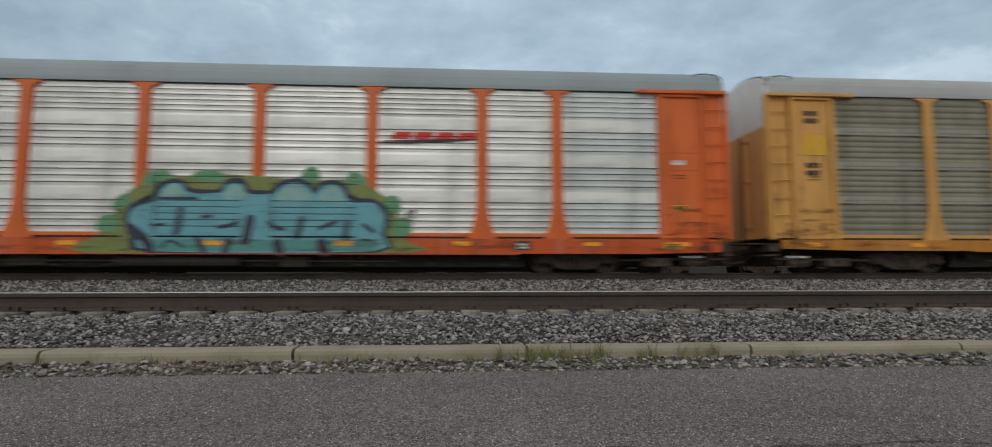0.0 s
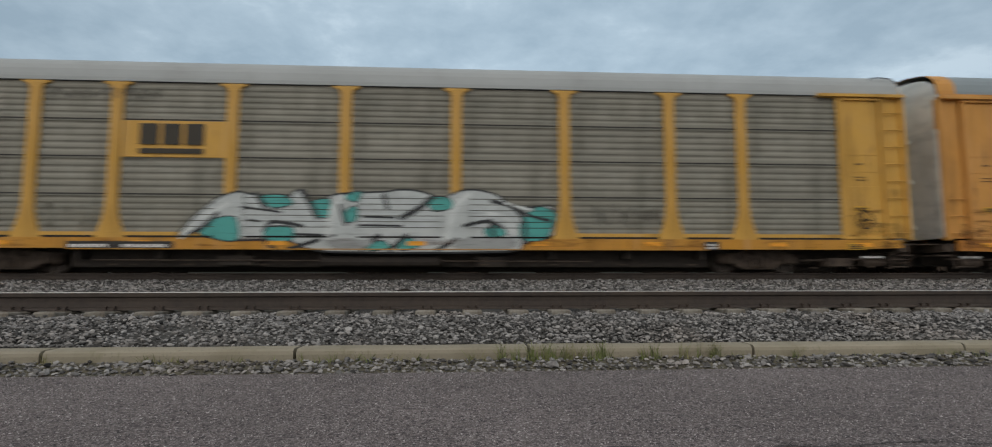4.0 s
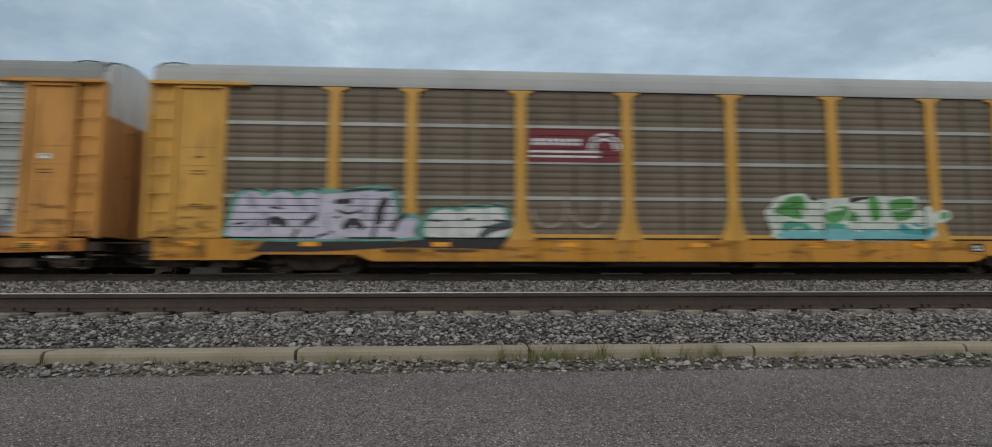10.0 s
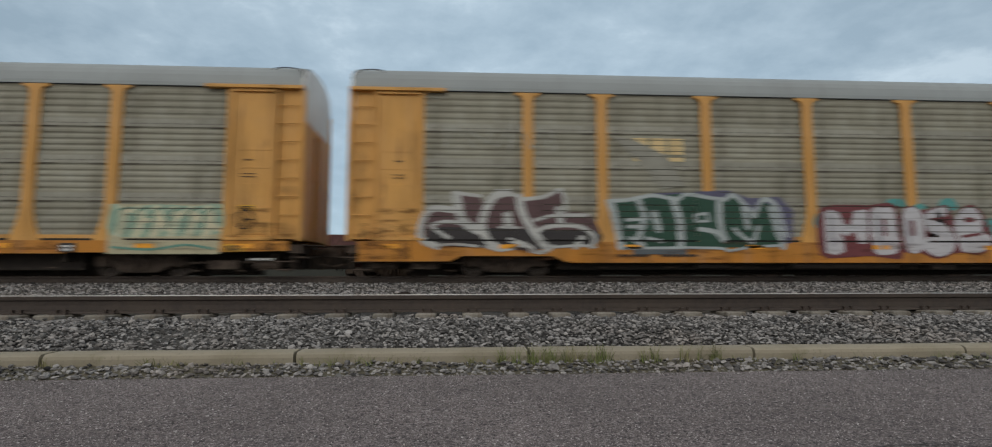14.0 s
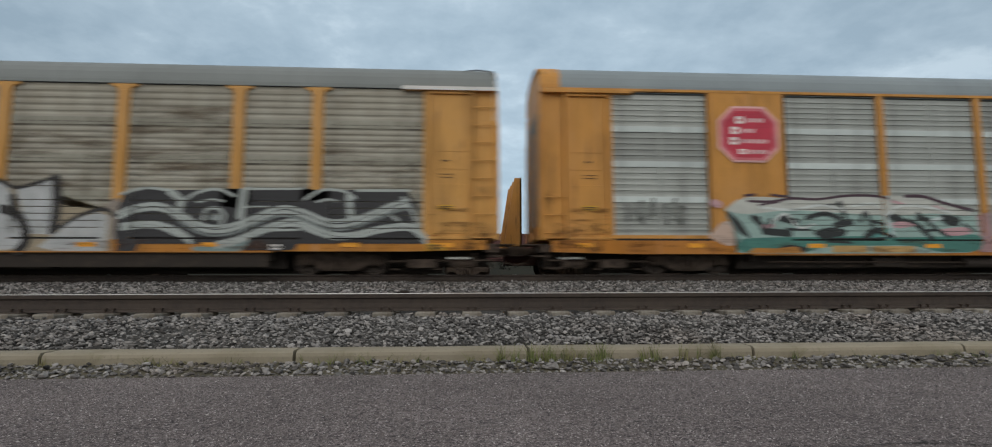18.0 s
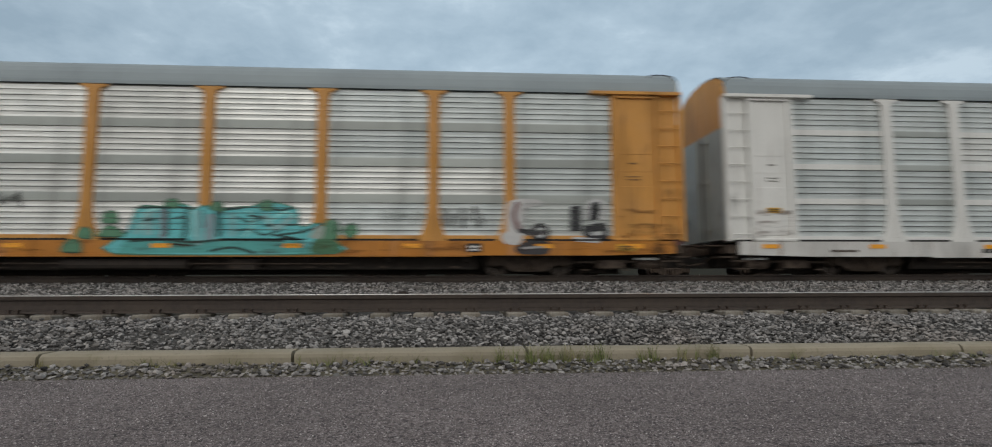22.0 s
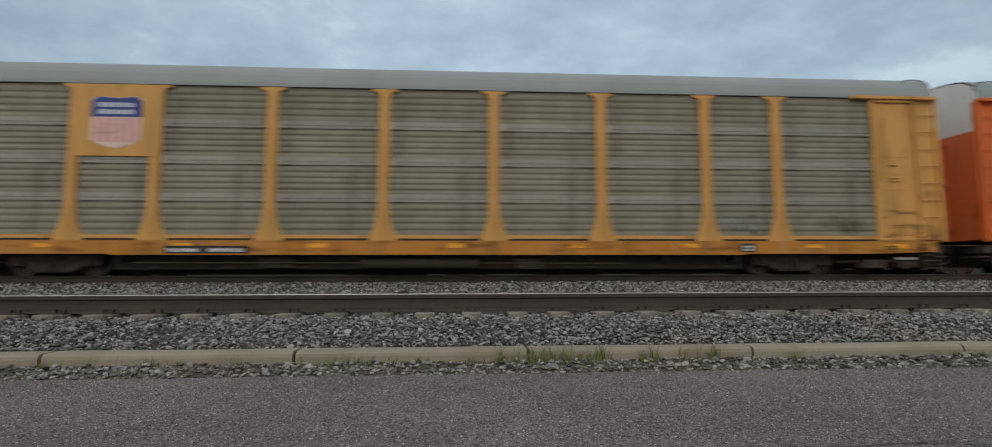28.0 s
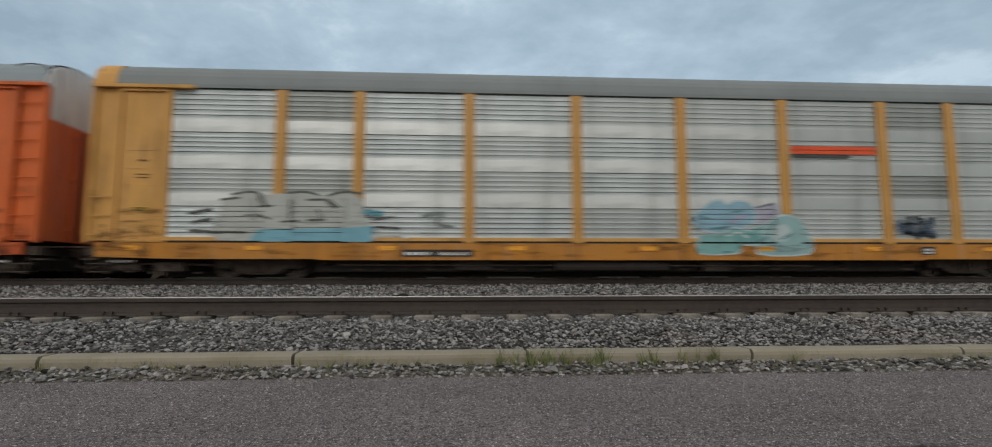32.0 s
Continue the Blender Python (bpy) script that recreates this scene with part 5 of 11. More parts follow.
    mu.form(rgb(184, 188, 186), (-5.45, 0.95), (-5.15, 1.39), (-4.66, 1.81), (-4.12, 2.03), (-3.82, 1.98), (-3.49, 1.95), (-3.29, 1.65), (-2.9, 1.76), (-2.68, 2.05), (-2.44, 2.08), (-2.25, 1.58), (-1.8, 1.93), (-1.28, 2.02), (-0.34, 2.07), (-0.08, 2.12), (0.36, 2.11), (0.79, 1.99), (1.01, 1.84), (1.49, 2.08), (1.93, 2.14), (2.45, 2.02), (2.88, 1.75), (3.41, 1.68), (3.91, 1.72), (3.94, 1), (3.15, 0.78), (2.73, 0.57), (-1.83, 0.56), (-2.83, 0.86), (-4.33, 0.85), (-4.91, 1.13), edge=tone_1, rim=0.05)
    mu.form(tone_2, (-4.96, 1), (-4.66, 1.33), (-4.13, 1.4), (-4.03, 0.87), (-4.36, 0.82), edge=tone_1, rim=0.03)
    mu.form(tone_2, (-3.49, 1.94), (-2.98, 1.98), (-2.73, 1.76), (-3.24, 1.66), edge=tone_1, rim=0.03)
    mu.form(tone_2, (-3.36, 1.14), (-2.74, 1.16), (-2.7, 0.84), (-3.3, 0.81), edge=tone_1, rim=0.03)
    mu.form(tone_2, (-2.22, 1.81), (-1.8, 1.88), (-1.81, 1.43), (-2.18, 1.48), edge=tone_1, rim=0.03)
    mu.form(tone_2, (-1.42, 1.95), (-1.02, 2.09), (-1.12, 1.82), edge=tone_1, rim=0.03)
    mu.form(tone_2, (-1.38, 1.57), (-1.12, 1.69), (-1.13, 1.35), (-1.37, 1.3), edge=tone_1, rim=0.03)
    mu.form(tone_2, (0.7, 1.94), (1.22, 1.93), (1.33, 1.69), (0.86, 1.6), edge=tone_1, rim=0.03)
    mu.form(tone_2, (2.18, 1.1), (2.5, 1.25), (2.72, 1.01), (2.31, 0.91), edge=tone_1, rim=0.03)
    mu.form(tone_2, (3.14, 1.34), (3.59, 1.72), (4.02, 1.52), (3.76, 0.9), (3.15, 0.85), edge=tone_1, rim=0.03)
    mu.form(tone_2, (-0.81, 0.67), (-0.46, 0.82), (-0.26, 0.65), (-0.73, 0.57), edge=tone_1, rim=0.03)
    mu.form(tone_2, (-0.04, 0.72), (0.23, 0.89), (0.49, 0.69), (0.04, 0.58), edge=tone_1, rim=0.03)
    mu.line(tone_1, 0.1, (-5.4, 0.95), (-4.96, 1.11), (-4.56, 1.5))
    mu.line(tone_1, 0.09, (-3.41, 1.07), (-3.24, 1.29), (-2.82, 1.26), (-2.46, 1.19))
    mu.line(tone_1, 0.11, (-2.51, 2.08), (-2.24, 1.71), (-2.1, 1.4))
    mu.line(tone_1, 0.1, (-3.65, 2.02), (-3.41, 1.65))
    mu.line(tone_1, 0.1, (-0.42, 2), (-0.33, 1.66))
    mu.line(tone_1, 0.12, (-0.25, 0.58), (0.16, 0.95))
    mu.line(tone_1, 0.14, (0.04, 1.42), (0.5, 1.68), (0.82, 1.97))
    mu.line(tone_1, 0.12, (-0.98, 0.58), (-0.53, 0.95))
    mu.line(tone_1, 0.1, (2.36, 1.87), (2.88, 1.72), (3.21, 1.34), (3.2, 0.85))
    mu.line(tone_1, 0.09, (1.63, 1.21), (2.24, 1.34), (2.61, 1.18))
    mu.line(tone_1, 0.1, (2.33, 1.37), (2.42, 0.91))
    mu.line(tone_1, 0.08, (2.88, 1.72), (3.4, 1.48), (3.89, 1.36))
    mu.line(tone_1, 0.09, (-3.42, 0.84), (-3.09, 0.58))
    mu.line(tone_1, 0.1, (-2.84, 0.58), (-2.06, 0.83))
    mu.line(tone_1, 0.1, (0.96, 0.59), (1.47, 0.87))
    mu.line(tone_1, 0.09, (-1.53, 1.72), (-1.37, 1.23))
    mu.line(tone_1, 0.06, (-2.66, 0.98), (-1.65, 0.95))
    mu.line(tone_1, 0.05, (-0.96, 1.44), (-0.1, 1.42))
    mu.line(tone_1, 0.05, (-1.05, 1.22), (0.07, 1.21))
    mu.line(tone_1, 0.05, (-3.99, 1.67), (-2.99, 1.54))
    mu.line(tone_1, 0.05, (-3.83, 1.34), (-3.49, 1.3))
    mu.line(tone_3, 0.12, (-5.4, 0.9), (-4.95, 1.39), (-4.29, 1.75))
    mu.line(tone_3, 0.14, (-1.82, 0.91), (-1.7, 1.65), (-1.46, 1.94))
    mu.line(tone_3, 0.14, (1.18, 0.86), (1.4, 1.69), (1.77, 2.02))
    mu.line(tone_3, 0.1, (2.25, 1.54), (2.72, 1.44), (2.95, 1))
    mu.line(tone_3, 0.07, (2.71, 1.82), (3.41, 1.63))
    mu.form(tone_4, (-1.82, 0.83), (-1.62, 0.61), (-0.98, 0.58), (-0.7, 0.83))
    mu.form(tone_4, (1.44, 0.87), (1.53, 0.59), (2.82, 0.59), (2.94, 0.88))


def murals_d(piece):
    mu = piece("chalky white block graffiti over a solid bay")
    tone_1 = rgb(78, 74, 68)
    mu.form(rgb(172, 176, 172), (-11.97, 1.86), (-11.22, 1.83), (-10.18, 1.86), (-9.43, 1.85), (-9.39, 1.98), (-9.06, 1.96), (-8.45, 1.92), (-8.37, 1.64), (-8.16, 1.59), (-8.07, 1.37), (-8.09, 0.89), (-8.31, 0.77), (-8.85, 0.84), (-9.59, 0.78), (-9.97, 0.92), (-11.16, 0.93), (-11.9, 1), hard=True)
    mu.form(rgb(184, 174, 160), (-9.39, 1.9), (-8.45, 1.87), (-8.4, 1.59), (-8.14, 1.53), (-8.14, 0.91), (-8.35, 0.81), (-9.3, 0.87), hard=True)
    mu.form(rgb(168, 172, 166), (-8.5, 1.52), (-8.14, 1.48), (-8.14, 0.94), (-8.47, 0.88), hard=True)
    mu.line(tone_1, 0.06, (-11.97, 1.86), (-11.22, 1.83), (-9.46, 1.83))
    mu.line(tone_1, 0.06, (-9.44, 1.98), (-8.45, 1.94))
    mu.line(tone_1, 0.05, (-11.75, 0.97), (-9.6, 0.97))
    mu.line(tone_1, 0.06, (-9.59, 0.79), (-8.85, 0.86), (-8.19, 0.77))
    mu.line(tone_1, 0.06, (-9.57, 1.6), (-9.17, 1.58))
    mu.line(tone_1, 0.05, (-10.63, 1.46), (-10.26, 1.46))
    mu.line(tone_1, 0.06, (-10.7, 1.37), (-10.36, 1.34))
    mu.line(tone_1, 0.04, (-11.45, 1.49), (-11.3, 1.49))
    mu.line(tone_1, 0.1, (-8.77, 1.35), (-8.5, 1.41), (-8.61, 1.27))
    mu.line(tone_1, 0.05, (-8.54, 1.6), (-8.27, 1.6))
    mu.line(rgb(128, 130, 126), 0.14, (-11.18, 1.58), (-11.06, 1.24))
    mu.line(rgb(132, 134, 130), 0.1, (-9.77, 1.28), (-9.68, 1.03))
    mu = piece("smudged blue-black spray patch")
    tone_1 = rgb(150, 158, 160)
    mu.form(rgb(160, 168, 170), (-7.09, 2.05), (-6.38, 2.07), (-5.44, 2.06), (-4.54, 2.07), (-4.57, 1.47), (-4.55, 1.02), (-5.72, 1), (-7.04, 1.01), (-7.03, 1.45))
    mu.line(rgb(96, 106, 116), 0.12, (-6.33, 1.68), (-4.64, 1.68))
    mu.line(rgb(72, 82, 96), 0.1, (-6.28, 1.54), (-4.8, 1.53))
    mu.line(rgb(84, 94, 104), 0.1, (-6.2, 1.39), (-4.63, 1.39))
    mu.line(rgb(74, 84, 100), 0.2, (-6.58, 1.18), (-4.6, 1.18))
    mu.line(rgb(122, 132, 140), 0.18, (-5.91, 1.93), (-5.43, 1.8))
    mu.line(rgb(126, 134, 142), 0.24, (-5.16, 1.97), (-4.8, 1.76))
    mu.line(tone_1, 0.06, (-6.09, 1.91), (-6.09, 1.08))
    mu.line(tone_1, 0.06, (-5.36, 1.92), (-5.31, 1.08))
    mu.form(rgb(40, 48, 60), (-6.8, 1.68), (-6.45, 1.96), (-6.32, 1.83), (-6.49, 1.62), (-6.3, 1.54), (-6.36, 1.3), (-6.63, 1.41), hard=True)
    mu = piece("purple graffiti with a red hat shape")
    tone_1, tone_2 = rgb(62, 50, 72), rgb(190, 184, 190)
    mu.form(rgb(148, 128, 160), (-2.71, 0.53), (-2.59, 0.96), (-2.38, 1.73), (-2.09, 1.89), (-1.74, 1.95), (-1.51, 1.72), (-1.28, 1.65), (-1.09, 1.85), (-0.55, 1.96), (0.19, 1.96), (0.69, 2.08), (1.19, 1.87), (1.39, 1.42), (1.55, 0.98), (1.76, 0.53))
    mu.form(rgb(134, 102, 134), (-2.68, 0.53), (-2.59, 0.85), (1.68, 0.86), (1.74, 0.53), hard=True)
    mu.form(rgb(164, 144, 176), (-2.25, 1.29), (-2.17, 1.68), (-1.74, 1.85), (-1.44, 1.57), (-0.71, 1.79), (-0.54, 1.41), (-1.28, 1.36))
    mu.line(tone_1, 0.06, (-2.38, 1.84), (-2.06, 1.93), (-1.74, 1.95))
    mu.line(tone_1, 0.06, (-1.23, 1.72), (-0.71, 1.92), (-0.43, 1.83))
    mu.line(tone_1, 0.06, (-0.38, 1.94), (0.28, 1.96), (0.72, 2.09))
    mu.line(tone_1, 0.05, (-2.33, 1.32), (-1.6, 1.34), (-1.24, 1.23))
    mu.line(tone_1, 0.05, (-1.44, 1.33), (-0.71, 1.41))
    mu.line(tone_1, 0.06, (-2.05, 1.11), (-1.67, 1.24), (-1.92, 1.05))
    mu.line(tone_1, 0.05, (-0.54, 1.31), (-0.27, 1.58))
    mu.line(tone_1, 0.05, (-1.24, 1.23), (-1.44, 1.06))
    mu.line(tone_1, 0.08, (-2.2, 0.56), (-1.84, 0.67), (-1.46, 0.54))
    mu.line(tone_1, 0.08, (-1.35, 0.54), (-0.95, 0.68), (-0.59, 0.55))
    mu.line(tone_1, 0.05, (-0.3, 1.3), (0.11, 1.37))
    mu.line(tone_1, 0.05, (1.19, 1.87), (1.1, 1.42), (1.28, 1.01))
    mu.line(tone_2, 0.06, (-2.16, 0.53), (-1.82, 0.62), (-1.5, 0.53))
    mu.line(tone_2, 0.06, (-1.3, 0.53), (-0.95, 0.63), (-0.62, 0.53))
    mu.form(rgb(190, 56, 66), (0.18, 1.3), (0.46, 1.7), (0.61, 1.87), (0.82, 1.74), (1, 1.31))
    mu.line(rgb(205, 200, 195), 0.1, (0.19, 1.27), (1.02, 1.29))
    mu.form(rgb(172, 162, 150), (0.36, 1.22), (1.02, 1.22), (0.93, 0.96), (0.44, 0.96), hard=True)
    mu = piece("teal and black graffiti with bright cyan edges")
    tone_1, tone_2, tone_3 = rgb(38, 46, 47), rgb(104, 190, 198), rgb(198, 214, 210)
    mu.form(rgb(64, 134, 134), (1.77, 1.64), (1.94, 1.88), (2.53, 2.02), (3.55, 1.94), (4.06, 1.83), (4.75, 2), (5.62, 2.04), (5.96, 1.88), (7.01, 1.92), (7.27, 1.97), (7.55, 1.96), (7.62, 1.46), (7.85, 1.12), (7.94, 0.87), (7.75, 0.6), (7.12, 0.65), (5.4, 0.76), (4.71, 0.87), (3.69, 0.7), (2.51, 0.7), (2.1, 0.96), (1.85, 1.18), edge=tone_1, rim=0.06)
    mu.line(tone_1, 0.14, (2.53, 1.98), (3.72, 1.88), (4.75, 1.97))
    mu.form(tone_2, (7.24, 1.92), (7.52, 1.92), (7.57, 1.46), (7.9, 1), (7.81, 0.65), (7.58, 0.61), (7.68, 0.93), (7.25, 1.37))
    mu.form(tone_2, (2.98, 0.74), (3.44, 1.05), (3.69, 0.7))
    mu.form(tone_2, (3.73, 0.99), (4.23, 0.66), (3.69, 0.7))
    mu.form(tone_1, (3.7, 1.24), (3.97, 1.19), (4.4, 0.67), (3.94, 0.7), hard=True)
    mu.form(tone_1, (2.28, 0.93), (2.94, 0.95), (3.05, 0.77), (2.43, 0.75))
    mu.form(rgb(38, 72, 72), (6.9, 1.8), (7.23, 1.87), (7.26, 1.32), (6.98, 1.39))
    mu.line(tone_2, 0.07, (2.02, 1.31), (2.69, 1.43), (3.53, 1.3))
    mu.line(tone_2, 0.05, (2.83, 1.55), (3.34, 1.57))
    mu.line(tone_2, 0.07, (3.71, 1.52), (3.91, 1.26), (4.41, 1.09))
    mu.line(tone_2, 0.07, (4.73, 1.34), (5.94, 1.45), (6.98, 1.24), (7.52, 0.92))
    mu.line(tone_2, 0.07, (4.89, 0.97), (5.23, 0.84), (5.62, 1.2))
    mu.line(tone_2, 0.06, (2.51, 0.7), (3.69, 0.67))
    mu.line(tone_2, 0.07, (5.4, 0.76), (6.44, 0.95), (7.51, 0.76))
    mu.line(tone_2, 0.06, (2.02, 1.75), (2.87, 1.77), (3.46, 1.69))
    mu.line(tone_2, 0.06, (5, 1.7), (5.78, 1.77))
    mu.line(tone_1, 0.07, (1.85, 1.58), (3.03, 1.67), (3.71, 1.62))
    mu.line(tone_1, 0.08, (4.39, 1.53), (4.76, 1.18))
    mu.line(tone_1, 0.09, (5.94, 1.54), (6.89, 1.37), (7.41, 1.12), (7.53, 0.75))
    mu.line(tone_1, 0.07, (2.02, 1.15), (3.02, 1.18))
    mu.line(tone_1, 0.06, (4.74, 1.56), (5.95, 1.64))
    mu.line(tone_1, 0.06, (6.21, 1.71), (6.89, 1.71))
    mu.line(tone_1, 0.07, (5.75, 1.06), (6.54, 1.13))
    mu.line(tone_3, 0.05, (2.95, 1.48), (3.2, 1.49))
    mu.line(tone_3, 0.05, (1.99, 1.46), (2.19, 1.46))
    mu.line(tone_3, 0.05, (3.88, 1.69), (4.09, 1.68))
    mu.line(tone_3, 0.05, (2.35, 1.31), (2.52, 1.3))
    mu.line(tone_3, 0.05, (6.29, 1.54), (6.55, 1.52))
    tone_4, tone_5 = rgb(96, 134, 122), rgb(72, 170, 184)
    mu.form(tone_4, (4.12, 1.65), (4.48, 1.76), (4.68, 1.54), (4.62, 1.26), (4.33, 1.12), (4.08, 1.32))
    mu.form(tone_4, (5.28, 1.76), (5.62, 1.84), (5.80, 1.59), (5.68, 1.34), (5.33, 1.32))
    mu.form(tone_4, (4.78, 1.26), (5.05, 1.29), (5.12, 1.04), (4.75, 1.01))
    mu.form(tone_4, (2.38, 1.54), (2.83, 1.59), (2.98, 1.32), (2.43, 1.26))
    mu.form(rgb(132, 140, 118), (3.33, 1.68), (3.63, 1.71), (3.68, 1.54), (3.38, 1.51))
    mu.form(rgb(132, 140, 118), (6.28, 1.07), (6.73, 1.12), (6.78, 0.93), (6.33, 0.92))
    mu.form(rgb(96, 108, 92), (6.78, 0.73), (7.18, 0.79), (7.48, 0.65), (7.18, 0.55), (6.83, 0.59))
    mu.form(tone_5, (2.68, 1.32), (3.08, 1.37), (3.28, 1.18), (2.83, 1.09))
    mu.form(tone_5, (3.48, 1.15), (3.88, 1.18), (4.12, 0.90), (3.68, 0.92))
    mu.form(tone_5, (5.83, 1.15), (6.10, 1.23), (6.23, 0.98), (5.93, 0.92))
    mu.form(tone_5, (5.70, 1.96), (5.90, 1.98), (5.95, 1.37), (5.75, 1.32), hard=True)
    mu.form(tone_5, (3.78, 1.82), (3.98, 1.84), (4.03, 1.43), (3.83, 1.37), hard=True)
    mu.form(tone_1, (3.73, 1.12), (4.03, 1.18), (4.43, 0.71), (4.23, 0.65), hard=True)
    mu.form(tone_1, (2.28, 0.87), (3.03, 0.87), (2.93, 0.71), (2.38, 0.72))
    mu.form(tone_1, (3.23, 0.90), (3.48, 0.92), (3.63, 0.68), (3.38, 0.71))
    mu.form(tone_1, (4.78, 0.98), (5.43, 1.01), (5.38, 0.90), (4.73, 0.88))
    mu.form(tone_1, (6.40, 0.87), (7.12, 0.92), (7.58, 0.84), (7.53, 0.71), (6.48, 0.72))
    mu.line(tone_1, 0.09, (2.08, 1.98), (2.48, 1.93), (2.83, 1.99), (3.28, 1.90), (3.88, 1.93))
    mu.line(tone_1, 0.06, (2.53, 2.04), (2.93, 1.90), (3.33, 2.03), (3.68, 1.90), (4.08, 1.97))
    mu.line(tone_1, 0.07, (4.62, 1.96), (4.83, 2.03), (5.12, 1.90), (5.33, 1.97))
    mu.line(tone_5, 0.06, (4.62, 1.54), (5.12, 1.51))
    mu.line(tone_5, 0.07, (1.88, 1.18), (2.38, 1.04), (2.83, 1.12), (3.33, 1.01))
    mu.line(tone_3, 0.05, (4.78, 1.71), (5.12, 1.72))
    mu.line(tone_3, 0.05, (2.48, 1.37), (2.68, 1.42))
    mu.line(tone_3, 0.05, (2.98, 1.43), (3.18, 1.38))
    mu.line(tone_3, 0.04, (2.18, 1.23), (2.58, 1.26))
    mu.line(tone_5, 0.08, (5.28, 0.65), (5.68, 0.79), (6.08, 0.68), (6.58, 0.76))
    mu.line(tone_5, 0.08, (2.33, 0.68), (3.18, 0.61), (3.98, 0.66), (4.38, 0.61))
    mu.form(rgb(190, 102, 36), (4.45, 0.80), (4.48, 0.57), (5.18, 0.57), (5.20, 0.80), hard=True)


def murals_e(piece):
    mu = piece("sooty black loops of spray paint")
    tone_1, tone_2 = rgb(66, 61, 55), rgb(118, 114, 105)
    mu.line(tone_1, 0.09, (-11.56, 0.98), (-11.56, 1.45), (-11.39, 1.73), (-11, 1.89), (-10.48, 1.96), (-9.87, 1.89), (-9.12, 1.96))
    mu.line(tone_1, 0.09, (-10.71, 1.38), (-10.65, 1.14), (-10.41, 0.99))
    mu.line(tone_1, 0.07, (-9.78, 1.59), (-9.68, 1.26))
    mu.line(tone_1, 0.06, (-10.61, 1.71), (-10.31, 1.61), (-10, 1.52))
    mu.line(tone_1, 0.06, (-11.02, 1.55), (-10.71, 1.44))
    mu.line(tone_1, 0.06, (-8.74, 2.07), (-8.35, 1.91), (-8.27, 1.69))
    mu.line(tone_1, 0.06, (-8.27, 1.85), (-7.98, 2.03), (-7.47, 2.07))
    mu.line(tone_1, 0.06, (-8.06, 1.53), (-7.87, 1.38), (-7.56, 1.35), (-7.45, 1.54), (-6.85, 1.64))
    mu.line(tone_1, 0.1, (-7.8, 1.61), (-7.53, 1.46))
    mu.line(tone_1, 0.07, (-9.96, 0.86), (-9.8, 0.74), (-9.35, 0.74), (-9.05, 0.83), (-8.69, 0.8))
    mu.line(tone_1, 0.16, (-7.35, 0.92), (-7.18, 0.74), (-7.03, 0.57))
    mu.line(tone_1, 0.11, (-6.79, 1.29), (-6.48, 1.27), (-6.53, 1.14))
    mu.line(tone_2, 0.05, (-6.01, 1.39), (-5.39, 1.49), (-4.74, 1.65))
    mu.line(tone_2, 0.05, (-6.09, 1.22), (-5.54, 1.29), (-4.88, 1.15))
    mu.line(tone_2, 0.05, (-5.71, 1.58), (-5.53, 1.05))
    mu.line(tone_2, 0.05, (-5.32, 1.63), (-5.22, 1.1))
    mu.line(tone_2, 0.05, (-9.08, 1.27), (-8.47, 1.15))
    mu.line(tone_1, 0.06, (-11.3, 1.02), (-11.28, 1.5), (-10.96, 1.7), (-10.55, 1.68))
    mu.line(tone_1, 0.05, (-11.1, 1.22), (-10.7, 1.34), (-10.3, 1.2), (-10.45, 0.98))
    mu.line(tone_1, 0.06, (-10.1, 1.62), (-9.8, 1.34), (-9.45, 1.56), (-9.3, 1.2))
    mu.line(tone_1, 0.05, (-8.85, 1.7), (-8.6, 1.4), (-8.3, 1.45), (-8.1, 1.2), (-7.7, 1.18))
    mu.line(tone_1, 0.05, (-8.5, 1.86), (-7.9, 1.78), (-7.3, 1.9), (-7.15, 1.6))
    mu.line(tone_2, 0.05, (-8.9, 1.1), (-8.3, 1.02), (-7.7, 1.06))
    mu = piece("yellow, white and blue block letters RIDE")
    tone_1, tone_2, tone_3, tone_4, tone_5 = rgb(122, 110, 134), rgb(150, 66, 60), rgb(48, 62, 106), rgb(192, 180, 86), rgb(186, 193, 196)
    mu.form(tone_1, (0.1, 1.81), (1.14, 1.77), (1.19, 1.44), (0.1, 1.48), hard=True)
    mu.form(tone_2, (-2.21, 0.9), (-1.77, 0.92), (-1.77, 0.51), (-2.2, 0.51), hard=True)
    mu.form(tone_2, (2.98, 0.92), (3.35, 0.92), (3.28, 0.5), (2.91, 0.5), hard=True)
    mu.form(tone_3, (-1.82, 0.5), (-1.86, 1.34), (-1.7, 1.8), (-0.64, 1.79), (-0.33, 1.58), (-0.4, 1.32), (-0.59, 1.09), (-0.39, 0.5), hard=True)
    mu.form(tone_4, (-1.77, 0.51), (-1.76, 1.34), (-0.53, 1.32), (-0.69, 1.05), (-0.49, 0.53), (-1.01, 0.51), (-1.11, 0.86), (-1.27, 0.85), (-1.4, 0.51), hard=True)
    mu.form(tone_5, (-1.78, 1.31), (-1.67, 1.74), (-0.66, 1.73), (-0.45, 1.55), (-0.56, 1.28), hard=True)
    mu.form(tone_3, (-1.21, 1.43), (-0.92, 1.46), (-0.92, 1.13), (-1.18, 1.08), hard=True)
    mu.form(tone_3, (0.06, 1.88), (0.26, 1.52), (-0.07, 0.65), (-0.39, 0.76), (-0.27, 1.35), hard=True)
    mu.form(tone_4, (-0.35, 1.88), (0.06, 1.91), (-0.1, 1.15), (-0.41, 1.12), hard=True)
    mu.form(tone_5, (-0.59, 0.87), (-0.26, 0.94), (-0.12, 0.78), (-0.43, 0.68))
    mu.form(tone_3, (0.13, 1.57), (1.15, 1.61), (1.21, 0.5), (-0.13, 0.5), hard=True)
